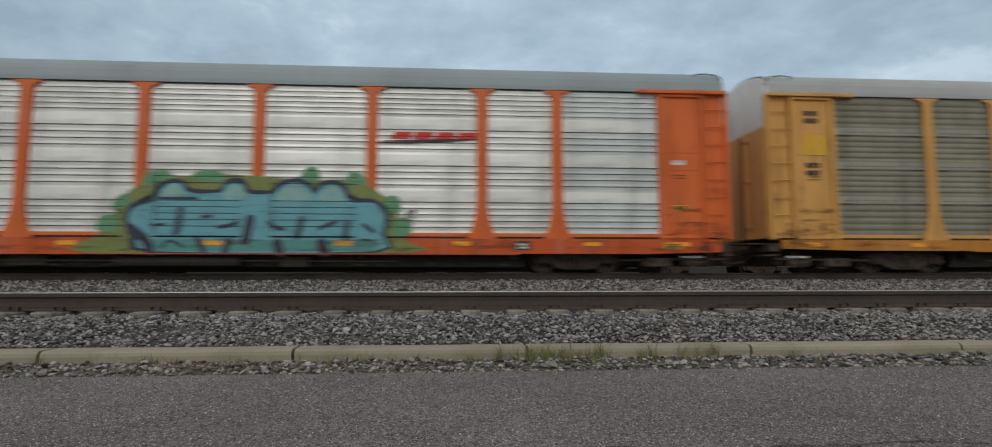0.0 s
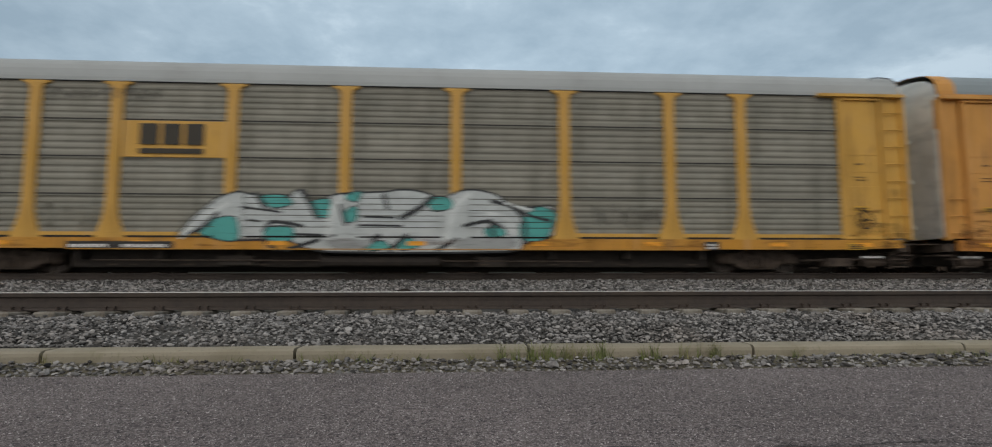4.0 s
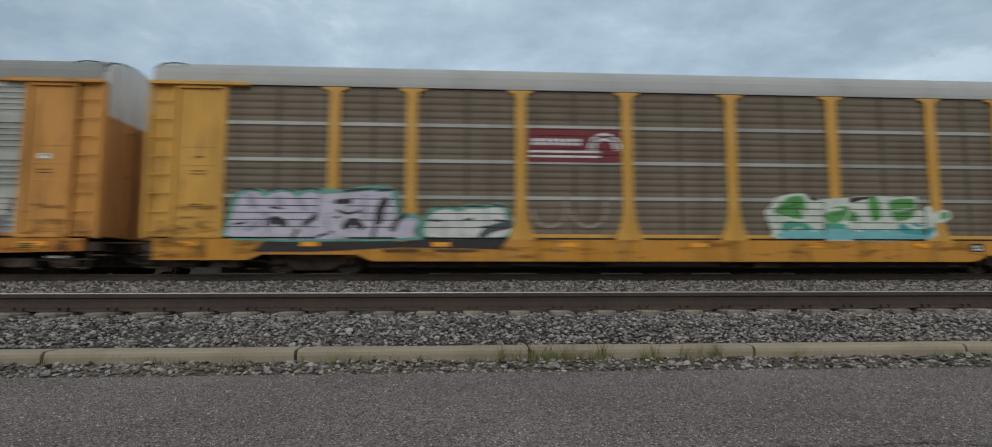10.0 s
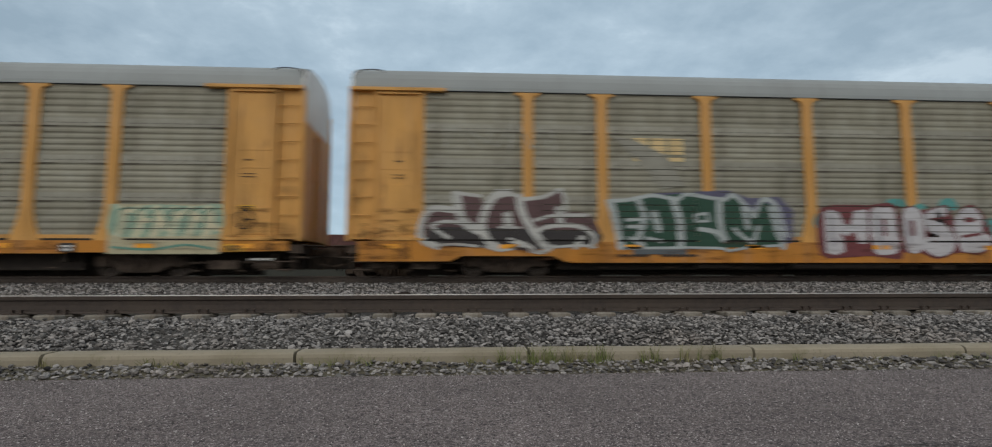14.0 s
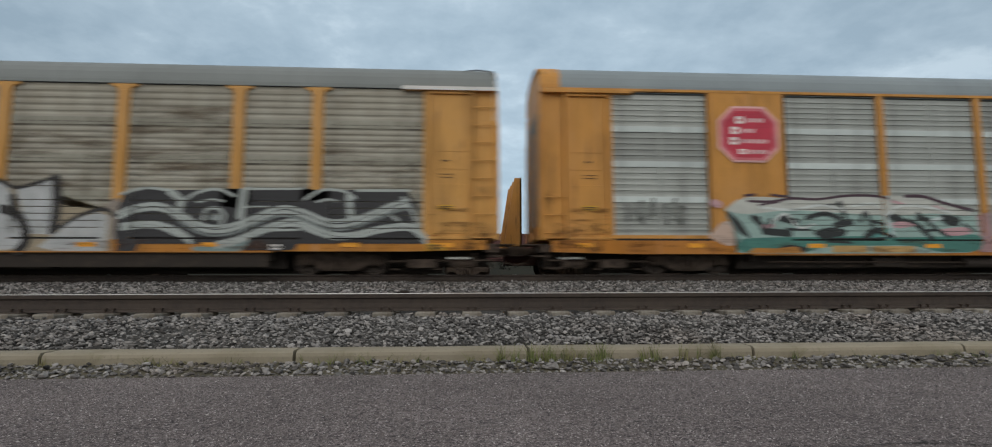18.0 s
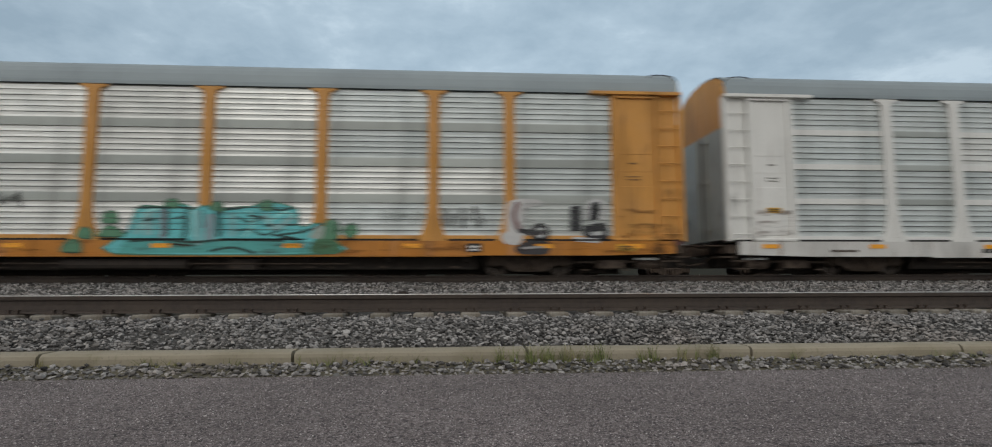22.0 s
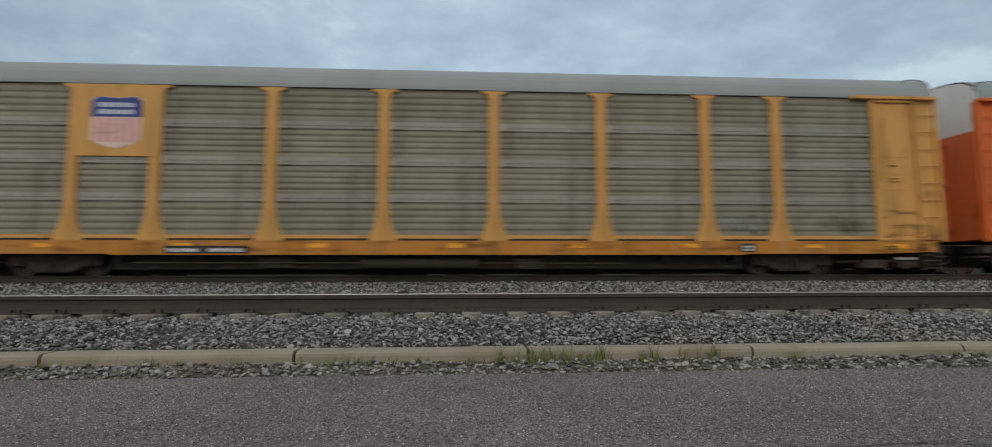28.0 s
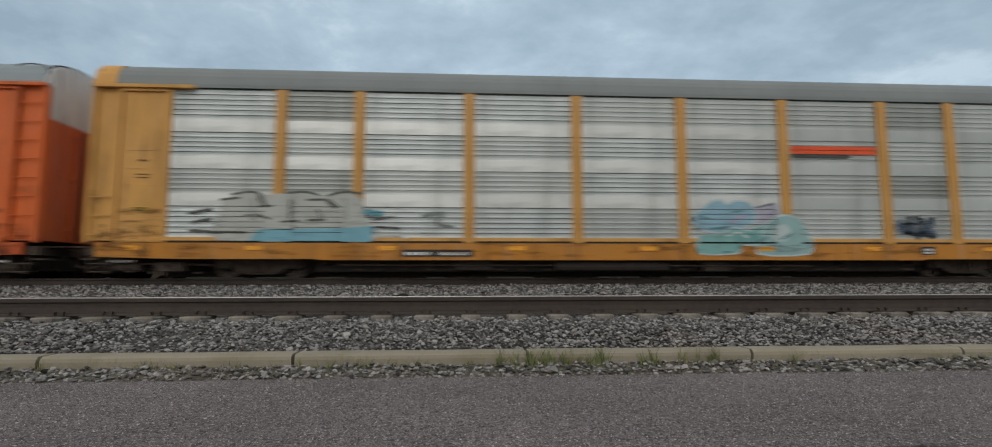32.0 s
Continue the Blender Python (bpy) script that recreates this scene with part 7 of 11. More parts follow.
    mu.form(rgb(62, 64, 64), (-4.66, 0.9), (-4.6, 1.6), (-4.5, 1.35), (-4.45, 2.14), (-4.07, 2.21), (-3.81, 2.01), (-3.34, 2.1), (-2.93, 2.02), (-2.45, 2.1), (-1.96, 2.19), (-1.55, 2.16), (-1.14, 2.23), (-0.81, 2.17), (-0.31, 2.15), (0.27, 2.01), (0.52, 1.88), (0.94, 1.75), (1.2, 1.5), (0.8, 1.2), (0.5, 0.9), (0.2, 0.72), (-1.7, 0.62), (-2.0, 0.84), (-3.6, 0.86), (-3.8, 0.62), (-4.5, 0.62))
    mu.form(tone_1, (-4.44, 1.68), (-4.28, 1.75), (-4.06, 1.65), (-3.89, 1.03), (-3.77, 0.6), (-4.29, 0.6), (-4.37, 1.19), hard=True)
    mu.form(tone_1, (-3.77, 1.98), (-3.53, 2.01), (-3.58, 1.02), (-3.87, 1.05), hard=True)
    mu.form(tone_1, (-3.43, 1.52), (-3.32, 1.9), (-3.01, 1.92), (-2.91, 1.61), (-2.78, 1.44), (-2.78, 1.15), (-3.16, 1.02), (-3.42, 1.15), hard=True)
    mu.form(tone_1, (-2.75, 1.8), (-2.2, 1.96), (-2.13, 1.69), (-2.28, 1.43), (-2.44, 1.53), (-2.6, 1.35), hard=True)
    mu.form(tone_1, (-2.3, 1.43), (-1.91, 1.46), (-1.94, 1.27), (-2.2, 1.2), hard=True)
    mu.form(tone_1, (-1.81, 1.84), (-1.37, 1.91), (-1.42, 1.6), (-1.71, 1.6), hard=True)
    mu.form(tone_1, (-1.32, 2.01), (-0.87, 2.08), (-0.76, 1.62), (-0.89, 1.35), (-1.14, 1.45), (-1.17, 1.78), hard=True)
    mu.form(tone_1, (-0.69, 1.98), (-0.49, 2.05), (-0.49, 1.44), (-0.66, 1.44), hard=True)
    mu.form(tone_1, (-0.16, 1.94), (0.12, 2.02), (0.1, 1.46), (0.36, 1.11), (0.19, 0.6), (0.1, 1.21), (-0.2, 1.54), hard=True)
    mu.form(tone_1, (-0.74, 1.37), (0.35, 1.34), (1.07, 1.48), (0.68, 1.16), (-0.15, 1.11), (-0.74, 1.19), hard=True)
    mu.form(tone_1, (-1.92, 0.6), (-1.63, 0.96), (-1.05, 1.03), (-0.71, 0.8), (-0.28, 0.6), hard=True)
    mu.form(tone_1, (-3.24, 0.9), (-2.28, 0.87), (-1.92, 0.62), (-2.92, 0.69), hard=True)
    mu.form(tone_1, (-2.73, 1.33), (-2.54, 1.36), (-2.5, 0.91), (-2.7, 0.91), hard=True)
    mu.line(tone_2, 0.09, (-4.48, 2.12), (-4.15, 2.17), (-3.84, 1.98), (-3.89, 1.44), (-3.71, 0.94))
    mu.line(tone_2, 0.07, (-3.77, 2.01), (-3.23, 2))
    mu.line(tone_2, 0.1, (-3.4, 1.9), (-3.13, 2), (-2.88, 1.77), (-2.78, 1.17))
    mu.line(tone_2, 0.07, (-2.93, 1.98), (-2.28, 2.04), (-1.84, 2.13))
    mu.line(tone_2, 0.22, (-2.51, 1.63), (-2.42, 1.1))
    mu.line(tone_2, 0.27, (-3.17, 1.69), (-3.12, 1.21))
    mu.line(tone_2, 0.08, (-1.58, 2.14), (-0.97, 2.12), (-0.61, 1.95))
    mu.line(tone_2, 0.26, (-1.22, 1.72), (-1.04, 1.44))
    mu.line(tone_2, 0.27, (-0.31, 2.05), (-0.26, 1.52))
    mu.line(tone_2, 0.09, (-1.01, 1.44), (0.02, 1.42), (1.14, 1.53))
    mu.line(tone_2, 0.09, (-0.84, 1.14), (0.38, 1.24))
    mu.line(tone_2, 0.09, (-4.4, 1.34), (-4.05, 1.44), (-3.79, 0.92))
    mu.line(tone_2, 0.08, (-2.47, 0.99), (-1.95, 1.28), (-1.3, 1.2), (-0.86, 0.93))
    mu.line(tone_2, 0.16, (-0.31, 1.11), (-0.05, 0.6))
    mu.line(tone_2, 0.08, (-4.55, 0.93), (-3.85, 1.03))
    mu.line(tone_2, 0.3, (0.48, 0.95), (0.52, 0.6))
    mu.line(tone_2, 0.07, (-3.24, 1.03), (-2.79, 1))
    mu.line(tone_2, 0.06, (0.1, 1.79), (0.49, 1.88))
    mu.line(tone_2, 0.12, (-2.2, 1.83), (-1.92, 1.56))
    mu.form(tone_3, (-3.37, 2.08), (-3.02, 2.18), (-2.92, 2.05), (-3.26, 1.97))
    mu.form(tone_3, (-2.24, 2.04), (-1.78, 2.16), (-1.81, 1.94), (-2.09, 1.88))
    mu.form(tone_3, (-1.91, 1.43), (-1.53, 1.55), (-1.43, 1.34), (-1.76, 1.24))
    mu.form(tone_3, (0.27, 1.78), (0.94, 1.7), (1.3, 1.55), (0.52, 1.39), (0.35, 1.54))
    mu.form(tone_3, (0.48, 1), (1.55, 1.02), (1.49, 0.78), (0.59, 0.77))
    mu.form(tone_3, (-3.57, 1.44), (-3.38, 1.52), (-3.35, 1.33), (-3.54, 1.26))
    mu.form(rgb(165, 170, 160), (-1.53, 0.66), (-1.17, 0.78), (-0.78, 0.7), (-0.84, 0.57), (-1.46, 0.57))
    tone_4 = rgb(170, 172, 168)
    mu.line(tone_4, 0.22, (-4.56, 1.62), (-4.22, 0.98))
    mu.line(tone_4, 0.17, (-4.04, 2.04), (-4.17, 1.08))
    mu.form(tone_4, (-3.52, 1.22), (-3.52, 1.7), (-3.24, 1.7), (-3.24, 1.22), hard=True)
    mu.line(tone_4, 0.09, (-3.62, 1.96), (-3.72, 1.05))
    mu.line(tone_4, 0.24, (-2.72, 1.6), (-2.5, 1.04))
    mu.line(tone_3, 0.22, (-1.98, 1.84), (-1.5, 1.2))
    mu.line(tone_4, 0.18, (-1.22, 1.7), (-0.86, 1.22))
    mu.line(tone_4, 0.10, (-0.88, 1.2), (-0.25, 1.17))
    mu.line(tone_4, 0.10, (0.62, 1.22), (0.95, 1.34), (1.15, 1.5))
    mu.line(tone_4, 0.14, (-1.62, 1.98), (-1.45, 1.52))
    mu.form(rgb(182, 128, 62), (-3.72, 0.62), (-3.72, 0.86), (-2.1, 0.86), (-2.1, 0.62), hard=True)
    mu.form(rgb(120, 132, 120), (-5.1, 1.19), (-4.59, 1.35), (-4.65, 0.93), (-5, 0.96))
    mu = piece("small sooty tag")
    tone_1, tone_2 = rgb(82, 82, 74), rgb(166, 168, 158)
    mu.line(tone_1, 0.16, (1.75, 1.8), (2.03, 1.48), (2.45, 1.39), (2.87, 1.22), (3.07, 1.07))
    mu.line(tone_1, 0.14, (1.86, 1.38), (2.27, 1.19), (2.73, 1.1))
    mu.line(tone_1, 0.1, (1.86, 1.58), (2.19, 1.47))
    mu.line(tone_2, 0.06, (2.08, 1.72), (2.5, 1.64))
    mu.line(tone_2, 0.07, (2.33, 1.45), (2.7, 1.4), (2.92, 1.47))
    mu.line(tone_2, 0.05, (2.19, 1.29), (2.53, 1.25))
    mu.line(rgb(126, 176, 166), 0.2, (2.9, 1.32), (3.1, 1.27))


def murals_h(piece):
    mu = piece("maroon letters JAE rimmed in white")
    tone_1 = rgb(178, 178, 173)
    mu.form(rgb(86, 63, 63), (-11.85, 0.9), (-11.95, 1.36), (-11.71, 1.71), (-11.13, 1.72), (-11.03, 2.14), (-10.41, 2.08), (-10.29, 1.53), (-9.99, 2.1), (-9.6, 2.2), (-9.38, 2.02), (-8.81, 1.99), (-8.23, 2.21), (-8.27, 1.7), (-7.54, 1.63), (-7.25, 1.03), (-7.64, 0.75), (-8.69, 0.8), (-8.92, 0.64), (-9.7, 0.69), (-10.32, 0.8))
    mu.form(rgb(46, 42, 42), (-11.67, 0.81), (-11.63, 1.24), (-10.34, 1.24), (-8.94, 1.2), (-7.32, 1.16), (-7.39, 0.8), (-8.92, 0.69), (-10.16, 0.72))
    mu.line(tone_1, 0.17, (-11.1, 1.7), (-11.67, 1.73), (-11.91, 1.36), (-11.92, 0.95), (-11.51, 0.75))
    mu.line(tone_1, 0.1, (-10.39, 1.26), (-10.81, 1.34), (-11.27, 1.4), (-11.65, 1.28), (-11.22, 0.98))
    mu.line(tone_1, 0.24, (-11.03, 2.1), (-10.87, 1.45), (-10.46, 1.18))
    mu.line(tone_1, 0.09, (-11.06, 2.15), (-10.42, 2.08))
    mu.line(tone_1, 0.21, (-9.66, 2.18), (-10.06, 2.05), (-10.35, 1.45), (-10.25, 0.96), (-9.95, 0.72))
    mu.line(tone_1, 0.09, (-9.95, 2.23), (-9.41, 2.07))
    mu.line(tone_1, 0.06, (-9.91, 1.26), (-9.38, 1.25))
    mu.line(tone_1, 0.21, (-9.38, 2.04), (-9.3, 1.62), (-8.93, 1.02), (-8.66, 0.72))
    mu.line(tone_1, 0.1, (-9.34, 1.99), (-8.73, 2.06), (-8.27, 2.26), (-8.15, 1.69))
    mu.line(tone_1, 0.09, (-8.98, 1.44), (-8.48, 1.57), (-7.58, 1.59))
    mu.line(tone_1, 0.12, (-8.89, 1.17), (-8.55, 1.3), (-7.84, 1.3), (-7.42, 1.03), (-7.5, 0.75))
    mu.line(tone_1, 0.2, (-8.35, 1.73), (-8.29, 1.36))
    mu.line(tone_1, 0.13, (-9.65, 0.93), (-9.24, 0.8), (-9.05, 0.69))
    mu.line(tone_1, 0.07, (-10.27, 0.75), (-9.85, 0.65), (-9.36, 0.77))
    mu.line(tone_1, 0.1, (-9.11, 0.64), (-8.76, 0.61), (-8.5, 0.77))
    mu.line(tone_1, 0.07, (-8.49, 0.74), (-7.83, 0.79), (-7.4, 0.75))
    mu.line(tone_1, 0.15, (-7.74, 0.99), (-7.92, 0.75))
    mu.line(tone_1, 0.07, (-11.66, 0.76), (-11.09, 0.81), (-10.47, 0.76))
    mu.form(tone_1, (-9.81, 1.63), (-9.61, 1.68), (-9.52, 1.28), (-9.81, 1.28), hard=True)
    mu = piece("dark green letters FARM rimmed in pale grey")
    tone_1, tone_2 = rgb(32, 68, 52), rgb(164, 171, 170)
    mu.form(rgb(88, 86, 108), (-5.78, 2.19), (-4.48, 2.24), (-3.74, 2.28), (-3.16, 2.07), (-2.33, 2.12), (-1.94, 1.74), (-2, 0.9), (-2.34, 0.8), (-5.76, 0.79), hard=True)
    mu.form(tone_1, (-7, 1.99), (-6.1, 2.08), (-5.46, 2.13), (-4.97, 2.19), (-4.15, 2.06), (-3.87, 2.03), (-3.58, 2.11), (-3.2, 1.87), (-3.03, 1.67), (-2.83, 2), (-2.47, 1.87), (-2.23, 0.76), (-4.8, 0.73), (-6.72, 0.72), (-6.86, 1.39), hard=True)
    mu.line(tone_2, 0.2, (-6.98, 1.91), (-6.81, 1.39), (-6.72, 0.76))
    mu.line(tone_2, 0.1, (-7.05, 1.96), (-6.43, 2.01), (-5.86, 2.13), (-5.46, 2.08), (-5.13, 2.02), (-4.89, 2.17), (-4.23, 2.06), (-3.82, 2.03))
    mu.line(tone_2, 0.12, (-3.82, 2.03), (-3.58, 2.15), (-3.16, 1.75), (-3.03, 1.6), (-2.8, 2.04), (-2.42, 1.87), (-2.19, 1.06))
    mu.line(tone_2, 0.16, (-6.23, 2.04), (-6.06, 1.55), (-6.25, 0.95))
    mu.line(tone_2, 0.19, (-5.78, 1.65), (-5.67, 1.21))
    mu.line(tone_2, 0.1, (-6.53, 1.47), (-5.98, 1.52))
    mu.line(tone_2, 0.09, (-6.52, 1.29), (-6.06, 1.29))
    mu.line(tone_2, 0.2, (-5.26, 2.02), (-5.08, 1.39), (-5.12, 0.79))
    mu.line(tone_2, 0.17, (-4.02, 1.99), (-4.02, 1.4), (-3.89, 0.96))
    mu.line(tone_2, 0.12, (-4.59, 1.23), (-4.15, 1.15), (-3.95, 0.91))
    mu.line(tone_2, 0.15, (-3.33, 1.83), (-3.23, 1.29))
    mu.line(tone_2, 0.11, (-3.61, 1.24), (-3.17, 0.89), (-2.95, 1.29))
    mu.line(tone_2, 0.17, (-2.58, 1.82), (-2.31, 0.76))
    mu.line(tone_2, 0.07, (-6.67, 0.72), (-4.15, 0.73), (-3.82, 0.65), (-3.17, 0.76), (-2.31, 0.8))
    mu.line(tone_2, 0.13, (-6.44, 0.98), (-6.13, 0.81))
    mu.line(tone_2, 0.1, (-6.01, 0.98), (-5.6, 0.9))
    mu.form(tone_2, (-4.74, 1.64), (-4.35, 1.69), (-4.3, 1.41), (-4.69, 1.4), hard=True)
    mu.form(tone_1, (-4.62, 1.58), (-4.41, 1.61), (-4.4, 1.48), (-4.61, 1.46), hard=True)
    mu.form(rgb(88, 94, 97), (-6.4, 0.69), (-4.96, 0.69), (-4.96, 0.56), (-6.4, 0.56), hard=True)
    mu = piece("white letters MOOSE edged in dark red")
    tone_1, tone_2, tone_3, tone_4 = rgb(82, 146, 141), rgb(106, 54, 56), rgb(184, 182, 184), rgb(158, 156, 160)
    mu.form(tone_1, (0.67, 1.88), (0.79, 2.08), (1.14, 2.07), (1.23, 1.88))
    mu.form(tone_1, (2.14, 1.73), (2.3, 2.07), (2.63, 2.11), (2.75, 1.82))
    mu.form(tone_1, (3.51, 1.5), (3.91, 1.52), (3.88, 0.93), (3.6, 0.94))
    mu.form(tone_1, (-1.44, 1.41), (-1.27, 1.68), (-1.19, 1.06))
    mu.form(tone_1, (1.35, 1.73), (1.56, 1.97), (1.82, 1.85))
    mu.form(tone_2, (-1.29, 0.55), (-1.23, 1.81), (0.21, 1.91), (0.98, 1.9), (1.04, 0.55), (0.75, 0.45), (0.16, 0.52), (-0.52, 0.49))
    mu.form(tone_2, (1.04, 0.67), (1.07, 1.69), (1.39, 1.9), (1.73, 1.76), (2.43, 1.94), (2.62, 1.52), (2.86, 1.86), (3.23, 1.93), (3.5, 1.64), (3.7, 1.1), (3.65, 0.79), (3.24, 0.56), (2.63, 0.62), (2.02, 0.44), (1.52, 0.62))
    mu.form(tone_3, (-1.13, 0.62), (-1.13, 1.7), (-0.91, 1.78), (-0.69, 1.72), (-0.53, 1.38), (-0.36, 1.37), (-0.24, 1.75), (0.14, 1.79), (0.14, 1.25), (0.03, 0.85), (-0.21, 0.85), (-0.25, 1.22), (-0.47, 1.05), (-0.64, 1.15), (-0.6, 0.65), (-0.85, 0.54), hard=True)
    mu.form(tone_3, (0.24, 1.76), (0.6, 1.84), (0.92, 1.76), (0.94, 0.72), (0.58, 0.55), (0.21, 0.67))
    mu.form(tone_3, (1.11, 1.71), (1.39, 1.85), (1.66, 1.68), (1.68, 0.84), (1.43, 0.59), (1.13, 0.74))
    mu.form(tone_3, (1.73, 1.66), (2.36, 1.9), (2.4, 1.63), (2, 1.51), (2.34, 1.4), (2.58, 1.09), (2.48, 0.67), (2.03, 0.5), (1.59, 0.74), (1.7, 0.96), (2.12, 0.82), (2.19, 1.06), (1.78, 1.24))
    mu.form(tone_3, (2.6, 1.43), (2.86, 1.79), (3.21, 1.86), (3.42, 1.6), (3.42, 1.18), (3.63, 1.08), (3.6, 0.84), (3.24, 0.62), (2.72, 0.67), (2.65, 1.08))
    mu.line(tone_2, 0.1, (0.59, 1.5), (0.6, 1.1))
    mu.line(tone_2, 0.12, (1.36, 1.44), (1.36, 1.12))
    mu.line(tone_2, 0.14, (2.98, 1.52), (3.16, 1.52))
    mu.line(tone_2, 0.08, (2.82, 1.06), (3.35, 1.13))
    mu.line(tone_2, 0.07, (1.98, 1.53), (2.27, 1.55))
    mu.line(tone_4, 0.12, (-0.92, 1.58), (-0.9, 0.83))
    mu.line(tone_4, 0.12, (0.44, 1.59), (0.43, 0.75))
    mu.line(tone_4, 0.1, (1.24, 1.51), (1.25, 0.84))
    mu = piece("red block graffiti rimmed in pink")
    tone_1, tone_2 = rgb(226, 172, 167), rgb(190, 188, 186)
    mu.form(rgb(196, 78, 74), (4.08, 2.14), (4.46, 2.19), (5.25, 2.17), (5.35, 2.05), (5.96, 2.1), (6.15, 2.24), (6.61, 2.28), (6.85, 2.11), (6.89, 1.71), (7.12, 1.59), (7.12, 0.94), (6.77, 0.83), (4.21, 0.86), (4.07, 0.94), (4.32, 1.27), (4.28, 1.78), edge=rgb(212, 182, 180), rim=0.1, hard=True)
    mu.line(tone_1, 0.13, (4.67, 1.89), (4.63, 1.15))
    mu.line(tone_1, 0.13, (5.05, 1.8), (5.02, 1.27), (5.32, 1.26))
    mu.line(tone_1, 0.06, (4.86, 2.06), (4.83, 1.07))
    mu.line(tone_1, 0.13, (5.59, 1.81), (5.58, 1.07))
    mu.line(tone_1, 0.22, (6.05, 2), (6.04, 1.04))
    mu.line(tone_1, 0.1, (6.3, 1.79), (6.52, 1.85), (6.56, 1.62), (6.27, 1.31), (6.64, 1.28))
    mu.line(tone_1, 0.1, (5.14, 1.7), (5.41, 1.8), (5.39, 1.43))
    mu.line(tone_1, 0.1, (5.71, 1.43), (6.23, 1.53))
    mu.line(tone_1, 0.08, (4.19, 1.52), (4.51, 1.61))
    mu.line(tone_1, 0.08, (6.91, 1.54), (6.93, 0.97))
    mu.line(tone_2, 0.09, (4.25, 2.28), (4.47, 2.47), (4.64, 2.32), (4.83, 2.47), (5.03, 2.29))
    mu.line(tone_2, 0.05, (4.39, 2.52), (4.92, 2.53))
    mu.form(rgb(70, 46, 41), (4.47, 0.78), (6.59, 0.78), (6.58, 0.66), (4.46, 0.66), hard=True)
    mu = piece("teal and blue block graffiti edged in white")
    tone_1 = rgb(186, 200, 198)
    mu.form(rgb(96, 150, 137), (7.36, 1.99), (7.95, 2.03), (8.51, 2.19), (9.05, 2.07), (9.8, 2.24), (10.92, 2.25), (11.37, 2.14), (11.41, 1.44), (11.35, 0.79), (7.33, 0.78), (7.27, 1.42), edge=rgb(176, 194, 190), rim=0.05, hard=True)
    mu.form(rgb(96, 150, 186), (7.34, 1.4), (8.99, 1.46), (11.38, 1.45), (11.31, 0.81), (7.35, 0.8), hard=True)
    mu.form(rgb(60, 120, 122), (8.82, 1.55), (9.37, 1.55), (9.26, 1.36), (8.84, 1.32))
    mu.form(rgb(76, 126, 112), (8.95, 1.98), (9.19, 2.06), (9.37, 1.55), (9.09, 1.5))
    mu.line(tone_1, 0.16, (7.86, 1.44), (8.46, 1.63), (9.06, 1.79))
    mu.line(tone_1, 0.13, (7.84, 1.18), (8.61, 1.18), (8.75, 1.42), (8.45, 1.46))
    mu.line(tone_1, 0.16, (9.14, 2.04), (9.39, 1.81), (9.59, 1.53))
    mu.line(tone_1, 0.2, (9.36, 0.84), (9.61, 1.12), (9.87, 0.98))
    mu.line(tone_1, 0.15, (10.25, 2.1), (10.33, 1))
    mu.line(tone_1, 0.13, (10.78, 1.82), (11.25, 1.82), (10.79, 1.29), (11.27, 1.26))


def murals_i(piece):
    mu = piece("dark teal graffiti laced with chalky lines")
    tone_1, tone_2, tone_3, tone_4 = rgb(174, 184, 180), rgb(192, 200, 196), rgb(150, 136, 118), rgb(40, 48, 48)
    mu.form(rgb(46, 57, 57), (-12.33, 1.78), (-11.91, 1.97), (-11.62, 2.05), (-11.03, 2.13), (-10.14, 2.16), (-9.38, 2.11), (-8.63, 2.23), (-8.01, 2.05), (-7.24, 1.89), (-6.63, 2.07), (-6.01, 2.16), (-5.08, 2.17), (-4.72, 1.96), (-4.43, 1.51), (-4.28, 0.98), (-7.04, 0.87), (-11.53, 0.86), (-12.26, 0.86))
    mu.form(rgb(52, 56, 58), (-12.09, 0.6), (-11.96, 0.83), (-10.05, 0.85), (-7.95, 0.86), (-5.11, 0.86), (-5.02, 0.61), hard=True)
    mu.line(tone_1, 0.16, (-11.61, 1.92), (-11.18, 2.07), (-11.26, 1.63), (-10.85, 1.71), (-10.13, 1.95), (-9.95, 2.05))
    mu.line(tone_1, 0.2, (-11.21, 1.55), (-10.68, 1.39), (-10.1, 1.01))
    mu.line(tone_1, 0.14, (-10.87, 1.47), (-10.42, 1.04))
    mu.line(tone_1, 0.13, (-10.56, 1.71), (-10.11, 1.78), (-9.92, 1.56), (-10.48, 1.54))
    mu.line(tone_1, 0.2, (-10.41, 1.38), (-9.79, 1.4), (-9.44, 1.06))
    mu.line(tone_1, 0.14, (-9.38, 2.05), (-9.07, 1.88), (-8.79, 1.8))
    mu.line(tone_1, 0.17, (-9.31, 1.64), (-8.74, 1.4), (-8.3, 0.98))
    mu.line(tone_1, 0.11, (-9.96, 1.3), (-9.35, 1.56), (-8.73, 1.72))
    mu.line(tone_1, 0.11, (-8.78, 2.12), (-8.53, 1.71), (-8.08, 1.81), (-7.53, 1.65), (-7.03, 1.48))
    mu.line(tone_1, 0.09, (-8.42, 1.95), (-7.86, 2.03), (-7.21, 1.88))
    mu.line(tone_1, 0.11, (-7.1, 1.48), (-6.46, 1.74), (-5.98, 2))
    mu.line(tone_1, 0.1, (-6.96, 1.81), (-6.31, 1.74), (-5.49, 1.57))
    mu.line(tone_1, 0.07, (-6.48, 1.42), (-5.99, 1.53), (-5.56, 1.42), (-6.06, 1.29), (-6.48, 1.42))
    mu.line(tone_1, 0.13, (-6.86, 1.42), (-6.24, 0.96))
    mu.line(tone_1, 0.11, (-5.56, 1.42), (-5.99, 0.96))
